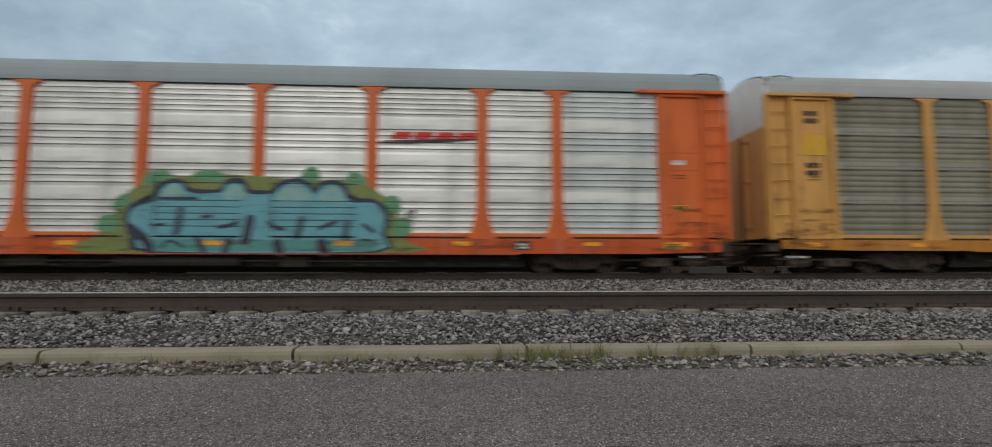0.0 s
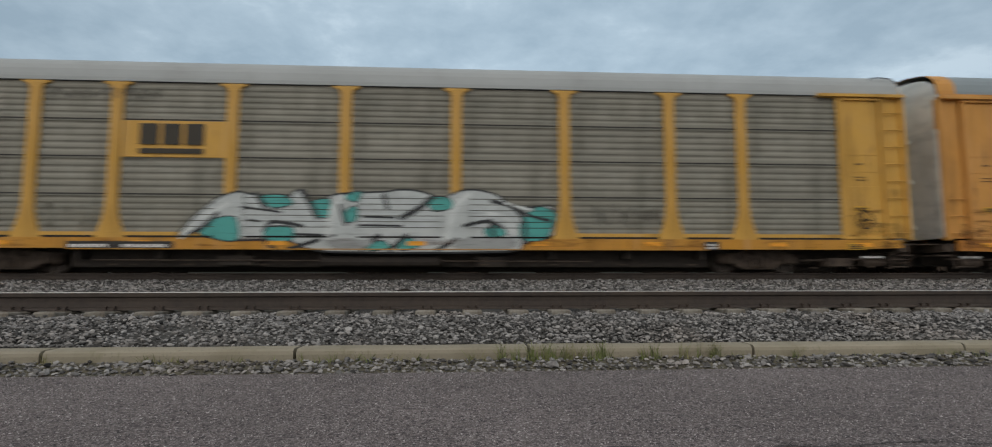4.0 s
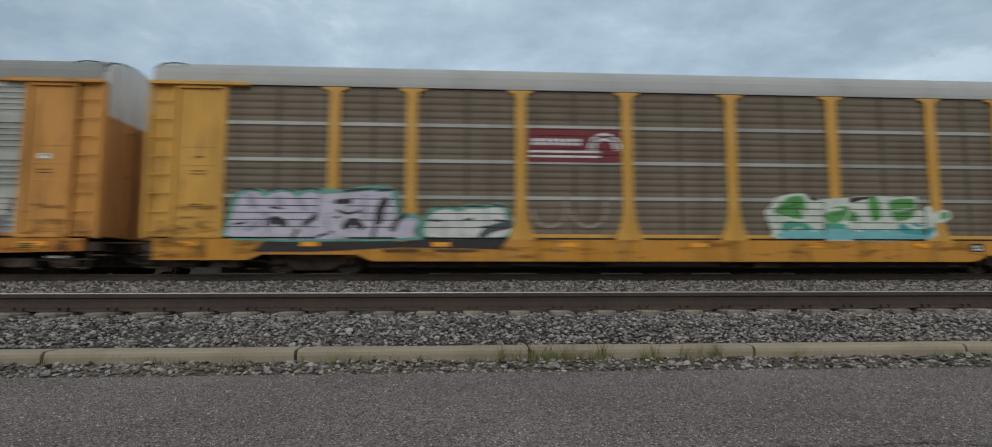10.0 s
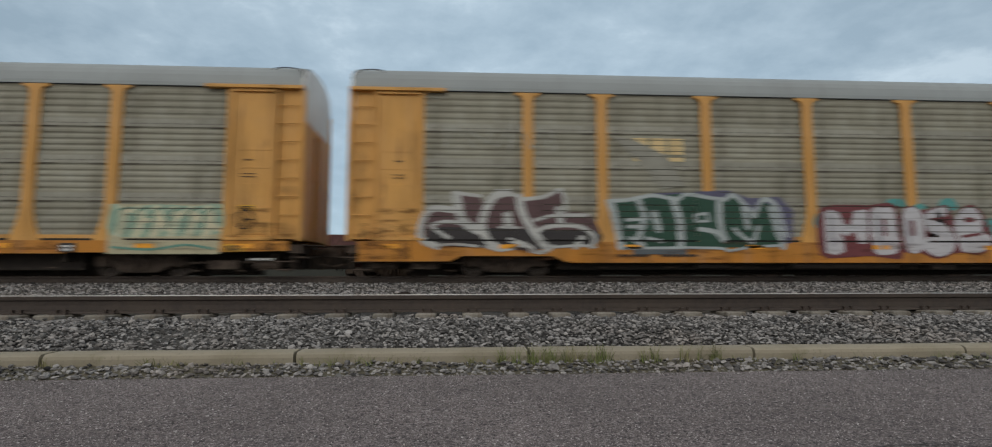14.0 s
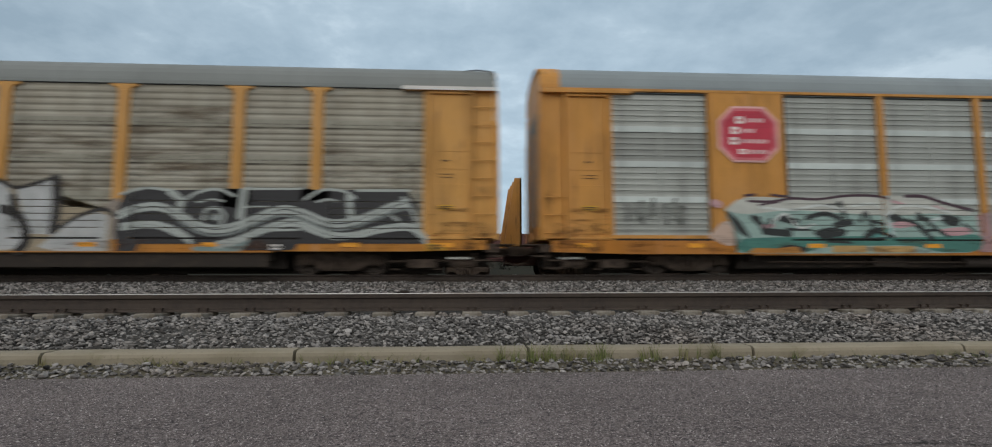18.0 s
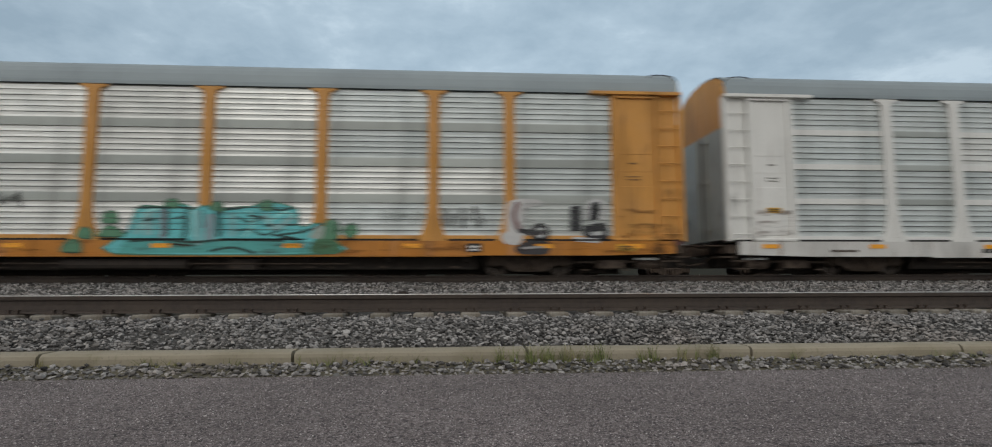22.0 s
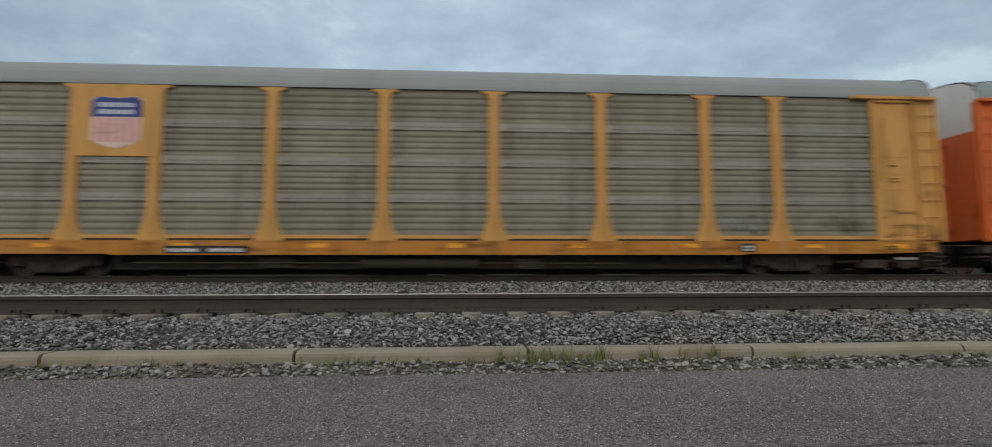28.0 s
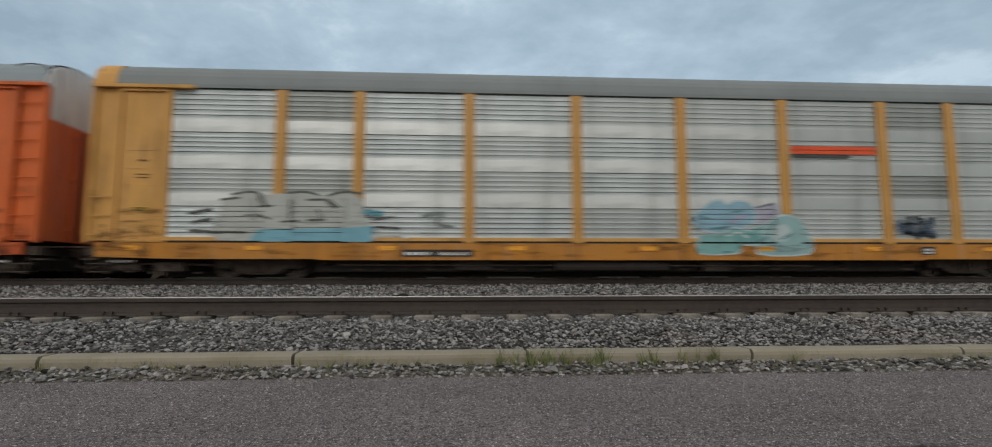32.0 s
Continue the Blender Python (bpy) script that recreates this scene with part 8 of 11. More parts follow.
    mu.line(tone_1, 0.15, (-5.46, 2), (-5.37, 1.57), (-4.88, 2.01))
    mu.line(tone_1, 0.11, (-5.54, 1.17), (-5.05, 1.34), (-4.69, 0.99))
    mu.line(tone_1, 0.09, (-5.25, 1.83), (-4.8, 1.83))
    mu.line(tone_1, 0.17, (-11.57, 1.39), (-11.25, 1.16), (-10.91, 0.94))
    mu.line(tone_1, 0.07, (-5.89, 2.11), (-5.54, 2.07), (-5.04, 2.12))
    mu.line(tone_1, 0.1, (-8.6, 1.15), (-8.1, 1.41))
    mu.line(tone_1, 0.16, (-12.17, 1.62), (-11.86, 1.39), (-11.68, 1))
    mu.line(tone_1, 0.12, (-12.22, 1.31), (-11.74, 1.7), (-11.45, 1.78))
    mu.line(tone_1, 0.09, (-6.69, 1.66), (-6.38, 1.58), (-6.15, 1.66))
    mu.line(tone_1, 0.08, (-6.43, 1.15), (-5.97, 1.08), (-5.58, 1.15))
    mu.line(tone_1, 0.08, (-8.37, 1.64), (-7.9, 1.41))
    mu.line(tone_1, 0.09, (-10.73, 2.02), (-10.29, 2.11))
    mu.line(tone_2, 0.07, (-7.94, 1.47), (-7.44, 1.57), (-7.87, 1.66))
    mu.line(tone_2, 0.06, (-6.22, 1.47), (-5.8, 1.48))
    mu.line(tone_2, 0.06, (-5.21, 1.5), (-4.82, 1.47))
    mu.line(tone_2, 0.05, (-11.47, 1.99), (-11.17, 2.04))
    mu.line(tone_3, 0.2, (-7.81, 1.05), (-7.43, 1.21), (-7.09, 1.03))
    mu.line(tone_3, 0.25, (-9.17, 1.13), (-9.04, 1.4))
    mu.line(tone_4, 0.12, (-11.31, 1.81), (-10.7, 1.63))
    mu.line(tone_4, 0.12, (-9.81, 1.76), (-9.43, 1.64))
    mu.line(tone_4, 0.14, (-9.29, 1.77), (-8.87, 1.59))
    mu.line(tone_4, 0.12, (-7.82, 1.33), (-7.21, 1.3))
    mu.line(tone_4, 0.12, (-5.52, 1.42), (-4.74, 1.43))
    mu.form(rgb(46, 57, 57), (-12.97, 0.96), (-13.04, 1.42), (-12.87, 1.85), (-12.7, 2.11), (-12.26, 2.05), (-11.85, 1.51), (-11.83, 0.93))
    mu.line(rgb(174, 184, 180), 0.14, (-12.9, 0.96), (-12.83, 1.5), (-12.63, 2.06), (-12.34, 1.74), (-12.06, 0.99))
    mu.line(rgb(174, 184, 180), 0.12, (-12.76, 1.34), (-12.39, 1.42))
    mu.line(rgb(174, 184, 180), 0.1, (-12.26, 2.07), (-12.09, 1.67), (-11.83, 1.31))
    mu.line(rgb(174, 184, 180), 0.09, (-12.69, 1.95), (-12.42, 2.15), (-12.07, 2.09))
    mu = piece("silver graffiti with heavy black shadows")
    tone_1, tone_2, tone_3 = rgb(174, 177, 177), rgb(40, 38, 38), rgb(186, 189, 190)
    mu.form(rgb(152, 140, 118), (-4.15, 0.58), (-4.16, 2.08), (-3.02, 2.17), (-1.73, 2.1), (0.23, 2.2), (2.22, 2.22), (3.06, 1.72), (4.15, 1.59), (4.21, 0.59), hard=True)
    mu.form(tone_1, (-4.17, 2.01), (-3.65, 2.16), (-3.5, 1.82), (-3.38, 2.17), (-2.89, 2.35), (-2.51, 1.57), (-2.22, 2.36), (-1.62, 2.23), (-2.12, 1.13), (-1.76, 0.73), (-2.19, 0.61), (-2.74, 0.65), (-2.99, 0.87), (-3.24, 1.35), (-3.15, 0.6), (-3.8, 0.6), (-4.03, 1.35), hard=True)
    mu.form(tone_1, (-1.6, 2.17), (-0.75, 2.22), (-0.41, 1.75), (-0.18, 2.36), (0.15, 2.45), (0.58, 1.5), (0.89, 2.29), (1.39, 2.36), (1.67, 2.21), (1.9, 1.71), (2.23, 0.98), (2.06, 0.65), (1.38, 0.59), (0.89, 0.6), (0.4, 0.88), (-0.01, 1.45), (0.07, 0.88), (-0.17, 0.58), (-0.9, 0.65), (-1.15, 1.53), (-1.47, 0.87), (-1.71, 0.65), (-1.87, 0.76), (-1.56, 1.53), hard=True)
    mu.form(tone_1, (1.84, 2.18), (2.65, 2.4), (2.88, 2.36), (2.86, 0.99), (2.29, 1.02), (2.02, 1.61), hard=True)
    mu.form(tone_1, (2.83, 0.99), (3.22, 1.35), (3.81, 1.57), (4.1, 1.47), (4.08, 0.59), (2.95, 0.59), (2.51, 0.69), hard=True)
    mu.line(tone_2, 0.13, (-3.65, 2.18), (-3.45, 1.77), (-3.32, 2.17))
    mu.line(tone_2, 0.06, (-3.93, 2.19), (-3.54, 2.17))
    mu.line(tone_2, 0.13, (-3.42, 2.3), (-2.99, 2.4), (-2.49, 1.57))
    mu.line(tone_2, 0.2, (-3.39, 1.35), (-3.12, 0.6))
    mu.line(tone_2, 0.1, (-3.51, 1.37), (-3.21, 1.48))
    mu.line(tone_2, 0.15, (-2.25, 2.41), (-1.73, 2.26), (-1.53, 2.18), (-2.12, 1.2))
    mu.line(tone_2, 0.22, (-1.36, 1.46), (-1.55, 0.87), (-1.9, 0.58))
    mu.line(tone_2, 0.09, (-1.57, 2.17), (-0.75, 2.22))
    mu.line(tone_2, 0.14, (-0.75, 2.22), (-0.38, 1.8))
    mu.line(tone_2, 0.18, (-0.34, 1.37), (-0.09, 0.88))
    mu.line(tone_2, 0.1, (-0.29, 1.43), (0.02, 1.53))
    mu.line(tone_2, 0.18, (-0.21, 2.39), (0.31, 2.5), (0.66, 1.51))
    mu.line(tone_2, 0.09, (0.94, 2.41), (1.47, 2.34), (1.89, 2.16), (2.68, 2.41))
    mu.line(tone_2, 0.22, (1.6, 1.63), (1.97, 1.46), (2.22, 0.88), (2.04, 0.59))
    mu.line(tone_2, 0.14, (1.8, 1.94), (1.88, 1.6))
    mu.line(tone_2, 0.22, (2.78, 2.41), (2.85, 1.72), (2.79, 1.1))
    mu.line(tone_2, 0.09, (2.76, 1.05), (3.39, 1.47), (3.98, 1.64), (4.27, 1.46))
    mu.line(tone_3, 0.2, (-3.88, 1.84), (-3.75, 1.03))
    mu.line(tone_3, 0.2, (-3.01, 2.01), (-2.76, 1.36))
    mu.line(tone_3, 0.2, (-0.75, 1.86), (-0.55, 1.04))
    mu.line(tone_3, 0.2, (1.39, 2.04), (1.47, 1.21))
    mu.line(tone_3, 0.2, (2.47, 2.05), (2.51, 1.38))
    mu = piece("black graffiti crossed by white waves")
    tone_1, tone_2 = rgb(47, 47, 49), rgb(168, 175, 171)
    mu.form(rgb(140, 130, 120), (3.98, 1.56), (4.33, 1.93), (4.46, 0.99), (4.05, 0.92))
    mu.form(tone_1, (4.34, 1.71), (4.49, 2.1), (5.02, 2.21), (5.54, 2.07), (5.71, 1.72), (5.96, 2.01), (6.49, 2.13), (7.09, 1.97), (7.34, 1.65), (7.44, 2.21), (8.81, 2.22), (8.88, 1.91), (9.22, 2.14), (9.84, 2.14), (10.07, 1.83), (10.2, 2.18), (11.43, 2.19), (11.73, 1.76), (11.76, 1.05), (11.94, 0.79), (4.35, 0.77), (4.27, 1.04), hard=True)
    mu.form(tone_1, (4.31, 0.58), (4.4, 0.82), (4.9, 0.83), (4.8, 0.58), hard=True)
    mu.form(tone_1, (7.38, 0.61), (7.56, 0.85), (8.79, 0.85), (8.65, 0.62), hard=True)
    mu.form(rgb(122, 142, 140), (6.17, 0.68), (6.96, 0.83), (7.52, 0.9), (7.29, 0.58), (6.34, 0.58))
    mu.line(tone_2, 0.07, (4.38, 2.01), (4.94, 2.19), (5.57, 2.11))
    mu.line(tone_2, 0.07, (5.85, 1.81), (6.14, 2.05), (6.67, 2.17), (7.13, 1.99))
    mu.line(tone_2, 0.07, (7.38, 2.18), (8.83, 2.2))
    mu.line(tone_2, 0.07, (8.88, 1.91), (9.31, 2.16), (9.84, 2.14), (10.12, 1.96))
    mu.line(tone_2, 0.07, (10.18, 2.16), (11.48, 2.17))
    mu.line(tone_2, 0.17, (5.54, 2.09), (5.8, 1.87), (5.74, 1.47))
    mu.line(tone_2, 0.17, (7.36, 2.12), (7.3, 1.47))
    mu.line(tone_2, 0.17, (9.98, 1.99), (10.03, 1.49))
    mu.line(tone_2, 0.06, (7.34, 1.71), (7.96, 1.72))
    mu.line(tone_2, 0.06, (6.22, 1.83), (6.57, 1.9), (6.86, 1.85))
    mu.line(tone_2, 0.06, (9.2, 1.85), (9.47, 1.92), (9.68, 1.87))
    mu.line(tone_2, 0.06, (7.89, 1.12), (8.75, 1.14))
    mu.line(tone_2, 0.1, (11.36, 1.98), (11.6, 1.6), (11.75, 1.17))
    mu.line(tone_2, 0.08, (11.02, 1.56), (11.23, 1.39))
    mu.line(tone_2, 0.08, (6.37, 1.39), (6.45, 1.64), (6.73, 1.68), (6.91, 1.46), (6.8, 1.22))
    mu.form(rgb(150, 158, 156), (6.55, 1.42), (6.67, 1.56), (6.83, 1.47), (6.73, 1.32))
    mu.line(tone_2, 0.1, (4.37, 1.54), (4.75, 1.71), (5.27, 1.77), (5.78, 1.57), (6.28, 1.28), (6.8, 1.2), (7.33, 1.32), (7.95, 1.61), (8.4, 1.72), (8.92, 1.59), (9.44, 1.38), (9.97, 1.39), (10.52, 1.56), (11.08, 1.81), (11.48, 1.91))
    mu.line(tone_2, 0.1, (4.45, 1.24), (5.08, 1.31), (5.59, 1.2), (6.13, 0.91))
    mu.line(tone_2, 0.1, (6.78, 0.8), (7.31, 0.93), (7.93, 1.21), (8.55, 1.38), (9.07, 1.21), (9.6, 1.04), (10.13, 1.04), (10.86, 1.22), (11.58, 1.26), (11.95, 0.93))
    mu.line(tone_2, 0.09, (4.37, 1.42), (4.75, 1.59), (5.26, 1.65), (5.77, 1.45), (6.28, 1.16), (6.79, 1.08), (7.32, 1.2), (7.95, 1.49), (8.39, 1.6), (8.91, 1.46), (9.43, 1.26), (9.97, 1.26), (10.51, 1.44), (11.07, 1.68), (11.47, 1.79))
    mu.line(tone_2, 0.09, (4.45, 1.14), (5.08, 1.21), (5.59, 1.09), (6.13, 0.81))
    mu.line(tone_2, 0.09, (6.78, 0.69), (7.3, 0.83), (7.93, 1.1), (8.55, 1.27), (9.07, 1.1), (9.59, 0.93), (10.12, 0.94), (10.85, 1.11), (11.57, 1.15), (11.94, 0.82))
    mu.line(rgb(120, 128, 126), 0.06, (5.77, 1.35), (6.27, 1.06), (6.79, 0.98), (7.32, 1.1), (7.94, 1.39), (8.38, 1.5), (8.91, 1.36), (9.43, 1.16), (9.96, 1.16), (10.51, 1.34), (11.06, 1.58), (11.47, 1.69))


def murals_j(piece):
    mu = piece("mint and white graffiti with pink ends and black lines")
    tone_1, tone_2, tone_3, tone_4 = rgb(46, 50, 50), rgb(190, 152, 156), rgb(72, 52, 62), rgb(184, 198, 196)
    mu.form(rgb(166, 132, 132), (-1.73, 1.61), (-1.35, 1.69), (-1.28, 0.59), (-1.72, 0.59), hard=True)
    mu.form(rgb(192, 167, 151), (-9.02, 1.33), (-8.81, 1.41), (-8.37, 1.17), (-8.26, 0.98), (-8.73, 0.74), (-9.12, 0.87), (-9.34, 1.01), (-9.21, 1.13))
    mu.form(rgb(148, 174, 167), (-8.86, 1.72), (-8.34, 1.98), (-8.11, 2.05), (-7.02, 2.01), (-5.46, 2.12), (-4.5, 2.05), (-4.03, 2.13), (-3.55, 2.14), (-2.9, 1.99), (-1.92, 1.74), (-1.71, 1.61), (-1.66, 0.89), (-1.9, 0.61), (-2.88, 0.56), (-8.19, 0.55), (-8.5, 0.68), (-8.6, 1.09))
    mu.form(rgb(190, 192, 184), (-8.84, 1.72), (-8.26, 2.06), (-6.95, 2.04), (-5.46, 2.12), (-4.19, 2.13), (-3.22, 2.12), (-1.91, 1.75), (-1.91, 1.59), (-3.06, 1.65), (-4.17, 1.58), (-5.76, 1.66), (-7.01, 1.72), (-8.24, 1.6))
    mu.form(rgb(72, 124, 114), (-8.44, 0.92), (-7.44, 0.98), (-6.21, 0.99), (-5.11, 1.02), (-4.16, 0.99), (-2.89, 1.01), (-1.71, 1.07), (-1.7, 0.69), (-2.08, 0.59), (-2.88, 0.59), (-3.52, 0.74), (-4.16, 0.77), (-6.2, 0.72), (-6.66, 0.59), (-8.42, 0.58))
    mu.form(tone_1, (-8.86, 1.69), (-8.46, 1.41), (-8.19, 0.95), (-8.55, 1.15))
    mu.form(tone_1, (-6.37, 1.15), (-5.9, 1.26), (-5.48, 1.18), (-5.58, 1.02), (-6.28, 0.99))
    mu.form(tone_1, (-5.86, 1.37), (-5.36, 1.5), (-5.26, 1.33), (-5.75, 1.24))
    mu.form(tone_1, (-5.06, 0.97), (-4.8, 1.22), (-4.37, 1.25), (-4.64, 1.02))
    mu.form(tone_1, (-4.4, 1.66), (-3.94, 1.61), (-3.8, 1.42), (-4.17, 1.41))
    mu.form(tone_1, (-2.75, 1.62), (-2.21, 1.54), (-2.26, 1.31), (-2.65, 1.37))
    mu.form(tone_1, (-7.61, 0.6), (-7.2, 0.78), (-6.63, 0.7), (-6.78, 0.56))
    mu.line(tone_1, 0.16, (-8.1, 1.51), (-7.87, 1.31))
    mu.line(tone_1, 0.2, (-7.34, 1.51), (-6.89, 1.4))
    mu.line(tone_1, 0.19, (-7.79, 1.14), (-7.11, 1.08))
    mu.line(tone_1, 0.13, (-6.57, 1.51), (-6.07, 1.63), (-5.64, 1.49))
    mu.line(tone_1, 0.13, (-5.63, 1.92), (-5.5, 1.55))
    mu.line(tone_1, 0.15, (-3.73, 1.45), (-3.37, 1.27), (-3.09, 0.96))
    mu.line(tone_1, 0.13, (-3.41, 1.53), (-3.1, 1.47))
    mu.line(tone_1, 0.06, (-7.18, 1.21), (-6.49, 1.18))
    mu.line(tone_1, 0.06, (-6.08, 0.87), (-5.39, 0.84))
    mu.line(tone_1, 0.08, (-4.73, 1.43), (-4.41, 1.35))
    mu.line(tone_1, 0.08, (-3.21, 1.16), (-2.89, 1.22))
    mu.line(tone_1, 0.07, (-2.08, 1.36), (-1.84, 1.2))
    mu.line(tone_1, 0.05, (-6.08, 1.86), (-5.69, 1.89))
    mu.form(tone_2, (-4.28, 1.36), (-3.85, 1.43), (-3.5, 1.32), (-4.01, 1.24))
    mu.form(tone_2, (-2.76, 1.21), (-2.08, 1.28), (-1.89, 1.11), (-2.48, 1.03))
    mu.line(tone_2, 0.12, (-7.87, 1.24), (-7.58, 1.3))
    mu.line(tone_2, 0.2, (-9.17, 1.9), (-9.03, 1.85))
    mu.line(tone_2, 0.07, (-4.18, 2), (-3.7, 1.87))
    mu.line(tone_2, 0.07, (-2.9, 1.85), (-2.44, 1.68))
    mu.line(tone_3, 0.07, (-8.3, 2.1), (-8.02, 2.13))
    mu.line(tone_3, 0.07, (-8.21, 1.95), (-7.56, 1.94), (-6.95, 2.04), (-6.24, 2.02), (-5.46, 2.12), (-4.67, 2.13), (-4.31, 2.06))
    mu.line(tone_3, 0.09, (-3.74, 2.12), (-3.22, 2.12), (-2.57, 1.93), (-1.81, 1.74))
    mu.line(tone_3, 0.05, (-7.94, 1.84), (-7.33, 1.94))
    mu.line(tone_3, 0.06, (-7.57, 2.13), (-7.03, 2.07))
    mu.line(tone_4, 0.12, (-4.41, 1.59), (-4.16, 1.03))
    mu.line(tone_4, 0.1, (-3.05, 1.44), (-2.76, 1.52))
    mu.line(rgb(90, 150, 142), 0.12, (-4.79, 0.94), (-4.32, 1.19))
    mu.form(rgb(186, 152, 98), (-5.95, 0.58), (-5.95, 0.76), (-4.95, 0.76), (-4.95, 0.58), hard=True)
    mu.form(rgb(186, 152, 98), (-4.8, 0.58), (-4.8, 0.75), (-3.6, 0.75), (-3.6, 0.58), hard=True)
    mu.form(rgb(176, 122, 58), (-8.3, 0.56), (-8.1, 0.70), (-7.5, 0.68), (-6.95, 0.74), (-6.75, 0.56), hard=True)
    mu.line(rgb(206, 212, 208), 0.07, (-7.9, 1.78), (-7.0, 1.72), (-6.2, 1.86), (-5.5, 1.74))
    mu.line(rgb(206, 212, 208), 0.08, (-5.3, 1.84), (-4.6, 1.9), (-4.3, 1.62), (-3.9, 1.86), (-3.2, 1.84), (-2.4, 1.66))
    mu.line(rgb(206, 212, 208), 0.06, (-7.6, 1.36), (-7.2, 1.62), (-6.8, 1.24), (-6.4, 1.34))
    mu.line(tone_1, 0.10, (-7.95, 1.5), (-7.82, 1.12), (-7.62, 1.45))
    mu.line(tone_1, 0.10, (-5.05, 1.42), (-4.9, 1.66), (-4.66, 1.2), (-4.2, 1.0))
    mu.line(tone_1, 0.09, (-3.4, 1.66), (-3.0, 1.3), (-2.6, 1.02))
    mu.line(tone_1, 0.05, (-6.3, 0.98), (-5.4, 0.94), (-4.4, 0.97))
    mu = piece("pale mint graffiti with pink drips")
    tone_1, tone_2, tone_3, tone_4, tone_5 = rgb(142, 170, 168), rgb(68, 112, 110), rgb(46, 50, 50), rgb(202, 152, 157), rgb(180, 196, 196)
    mu.form(rgb(168, 157, 160), (1.43, 1.68), (2.23, 2.05), (3.93, 1.93), (4.31, 2.03), (5.32, 2.09), (6.54, 1.95), (7, 1.66), (7.08, 0.94), (1.42, 0.93))
    mu.form(tone_1, (1.54, 0.93), (1.88, 1.18), (2.14, 1.71), (2.81, 1.53), (2.9, 1.75), (3.92, 1.73), (4.19, 0.94))
    mu.form(tone_1, (4.46, 0.94), (4.61, 1.73), (5.13, 1.82), (5.29, 1.46), (5.63, 1.3), (5.83, 1.82), (6.18, 1.74), (6.51, 1.37), (6.89, 1.32), (6.91, 0.94))
    mu.form(tone_2, (1.66, 0.57), (1.72, 0.9), (3.98, 0.87), (3.55, 0.57), hard=True)
    mu.form(tone_2, (4.31, 0.57), (4.5, 0.9), (6.91, 0.91), (6.89, 0.57), hard=True)
    mu.form(tone_3, (2.27, 1.33), (2.57, 1.37), (2.46, 1.18))
    mu.form(tone_3, (3.2, 1.33), (3.56, 1.39), (3.5, 1.15), (3.29, 1.17))
    mu.form(tone_3, (3.52, 0.78), (4.1, 0.85), (4.08, 0.57), (3.62, 0.57))
    mu.line(tone_3, 0.13, (2.77, 1.38), (3.01, 1.33))
    mu.line(tone_3, 0.13, (2.17, 1), (2.75, 1.08))
    mu.line(tone_3, 0.11, (3.61, 1.07), (3.86, 1.19))
    mu.line(tone_3, 0.17, (4.94, 1.22), (5.25, 0.79))
    mu.line(tone_3, 0.13, (5.81, 1.67), (5.95, 1.36), (6.19, 1.3))
    mu.line(tone_3, 0.11, (5.76, 1.01), (6.5, 1.1))
    mu.line(tone_3, 0.05, (4.5, 2.1), (4.75, 2.14))
    mu.line(tone_3, 0.05, (4.94, 2.14), (5.16, 2.14))
    mu.line(tone_3, 0.07, (5.77, 2.15), (5.95, 2.2), (6.14, 2.17))
    mu.line(tone_3, 0.05, (6.39, 1.4), (6.81, 1.4))
    mu.line(tone_3, 0.06, (1.54, 1), (2.12, 1.01))
    mu.line(tone_3, 0.06, (4.5, 0.97), (4.93, 0.96))
    mu.line(tone_3, 0.06, (5.96, 0.82), (6.4, 0.89))
    mu.line(rgb(72, 52, 62), 0.05, (3.04, 1.85), (3.79, 1.74))
    mu.form(rgb(152, 152, 150), (3.72, 0.77), (4.03, 0.8), (3.98, 0.62), (3.75, 0.64), hard=True)
    mu.form(rgb(170, 100, 60), (2.28, 0.57), (2.46, 0.85), (2.75, 0.92), (2.74, 0.57), hard=True)
    mu.form(tone_4, (1.32, 0.94), (1.46, 1.14), (1.59, 0.88), (1.45, 0.66))
    mu.form(tone_4, (6.9, 0.71), (7.1, 1), (7.34, 0.81), (7.17, 0.57))
    mu.line(tone_5, 0.1, (2.19, 1.63), (2.39, 1.46))
    mu.line(tone_5, 0.09, (2.98, 1.69), (3.84, 1.69))
    mu.line(tone_5, 0.1, (4.64, 1.65), (4.96, 1.7))
    mu.line(rgb(186, 184, 180), 0.25, (5.84, 1.99), (6.12, 1.96))


def murals_k(piece):
    mu = piece("heavy black letters MOOS on a pale haze")
    tone_1, tone_2 = rgb(172, 182, 180), rgb(44, 48, 46)
    mu.form(tone_1, (-12.2, 0.58), (-12.12, 1.17), (-11.87, 1.72), (-11.74, 1.92), (-11.29, 1.96), (-10.55, 1.93), (-10.17, 1.9), (-9.34, 1.92), (-8.58, 1.99), (-8.19, 1.79), (-7.5, 1.79), (-7.24, 1.5), (-7.2, 0.96), (-7.52, 0.57))
    mu.form(tone_2, (-11.67, 0.59), (-11.75, 1.83), (-11.29, 1.83), (-11.22, 1.48), (-10.99, 1.48), (-10.99, 1.83), (-10.57, 1.8), (-10.44, 0.6), (-10.87, 0.56), (-10.94, 1.08), (-11.26, 1.08), (-11.12, 0.56), hard=True)
    mu.form(tone_2, (-10.41, 0.6), (-10.45, 1.61), (-10.31, 1.77), (-10.09, 1.82), (-9.87, 1.68), (-9.76, 1.33), (-9.7, 0.6))
    mu.form(tone_2, (-9.65, 0.58), (-9.67, 1.62), (-9.51, 1.79), (-9.3, 1.83), (-9.08, 1.67), (-8.99, 1.34), (-8.93, 0.58))
    mu.form(tone_1, (-10.24, 1.33), (-10.01, 1.33), (-9.98, 0.97), (-10.23, 0.97), hard=True)
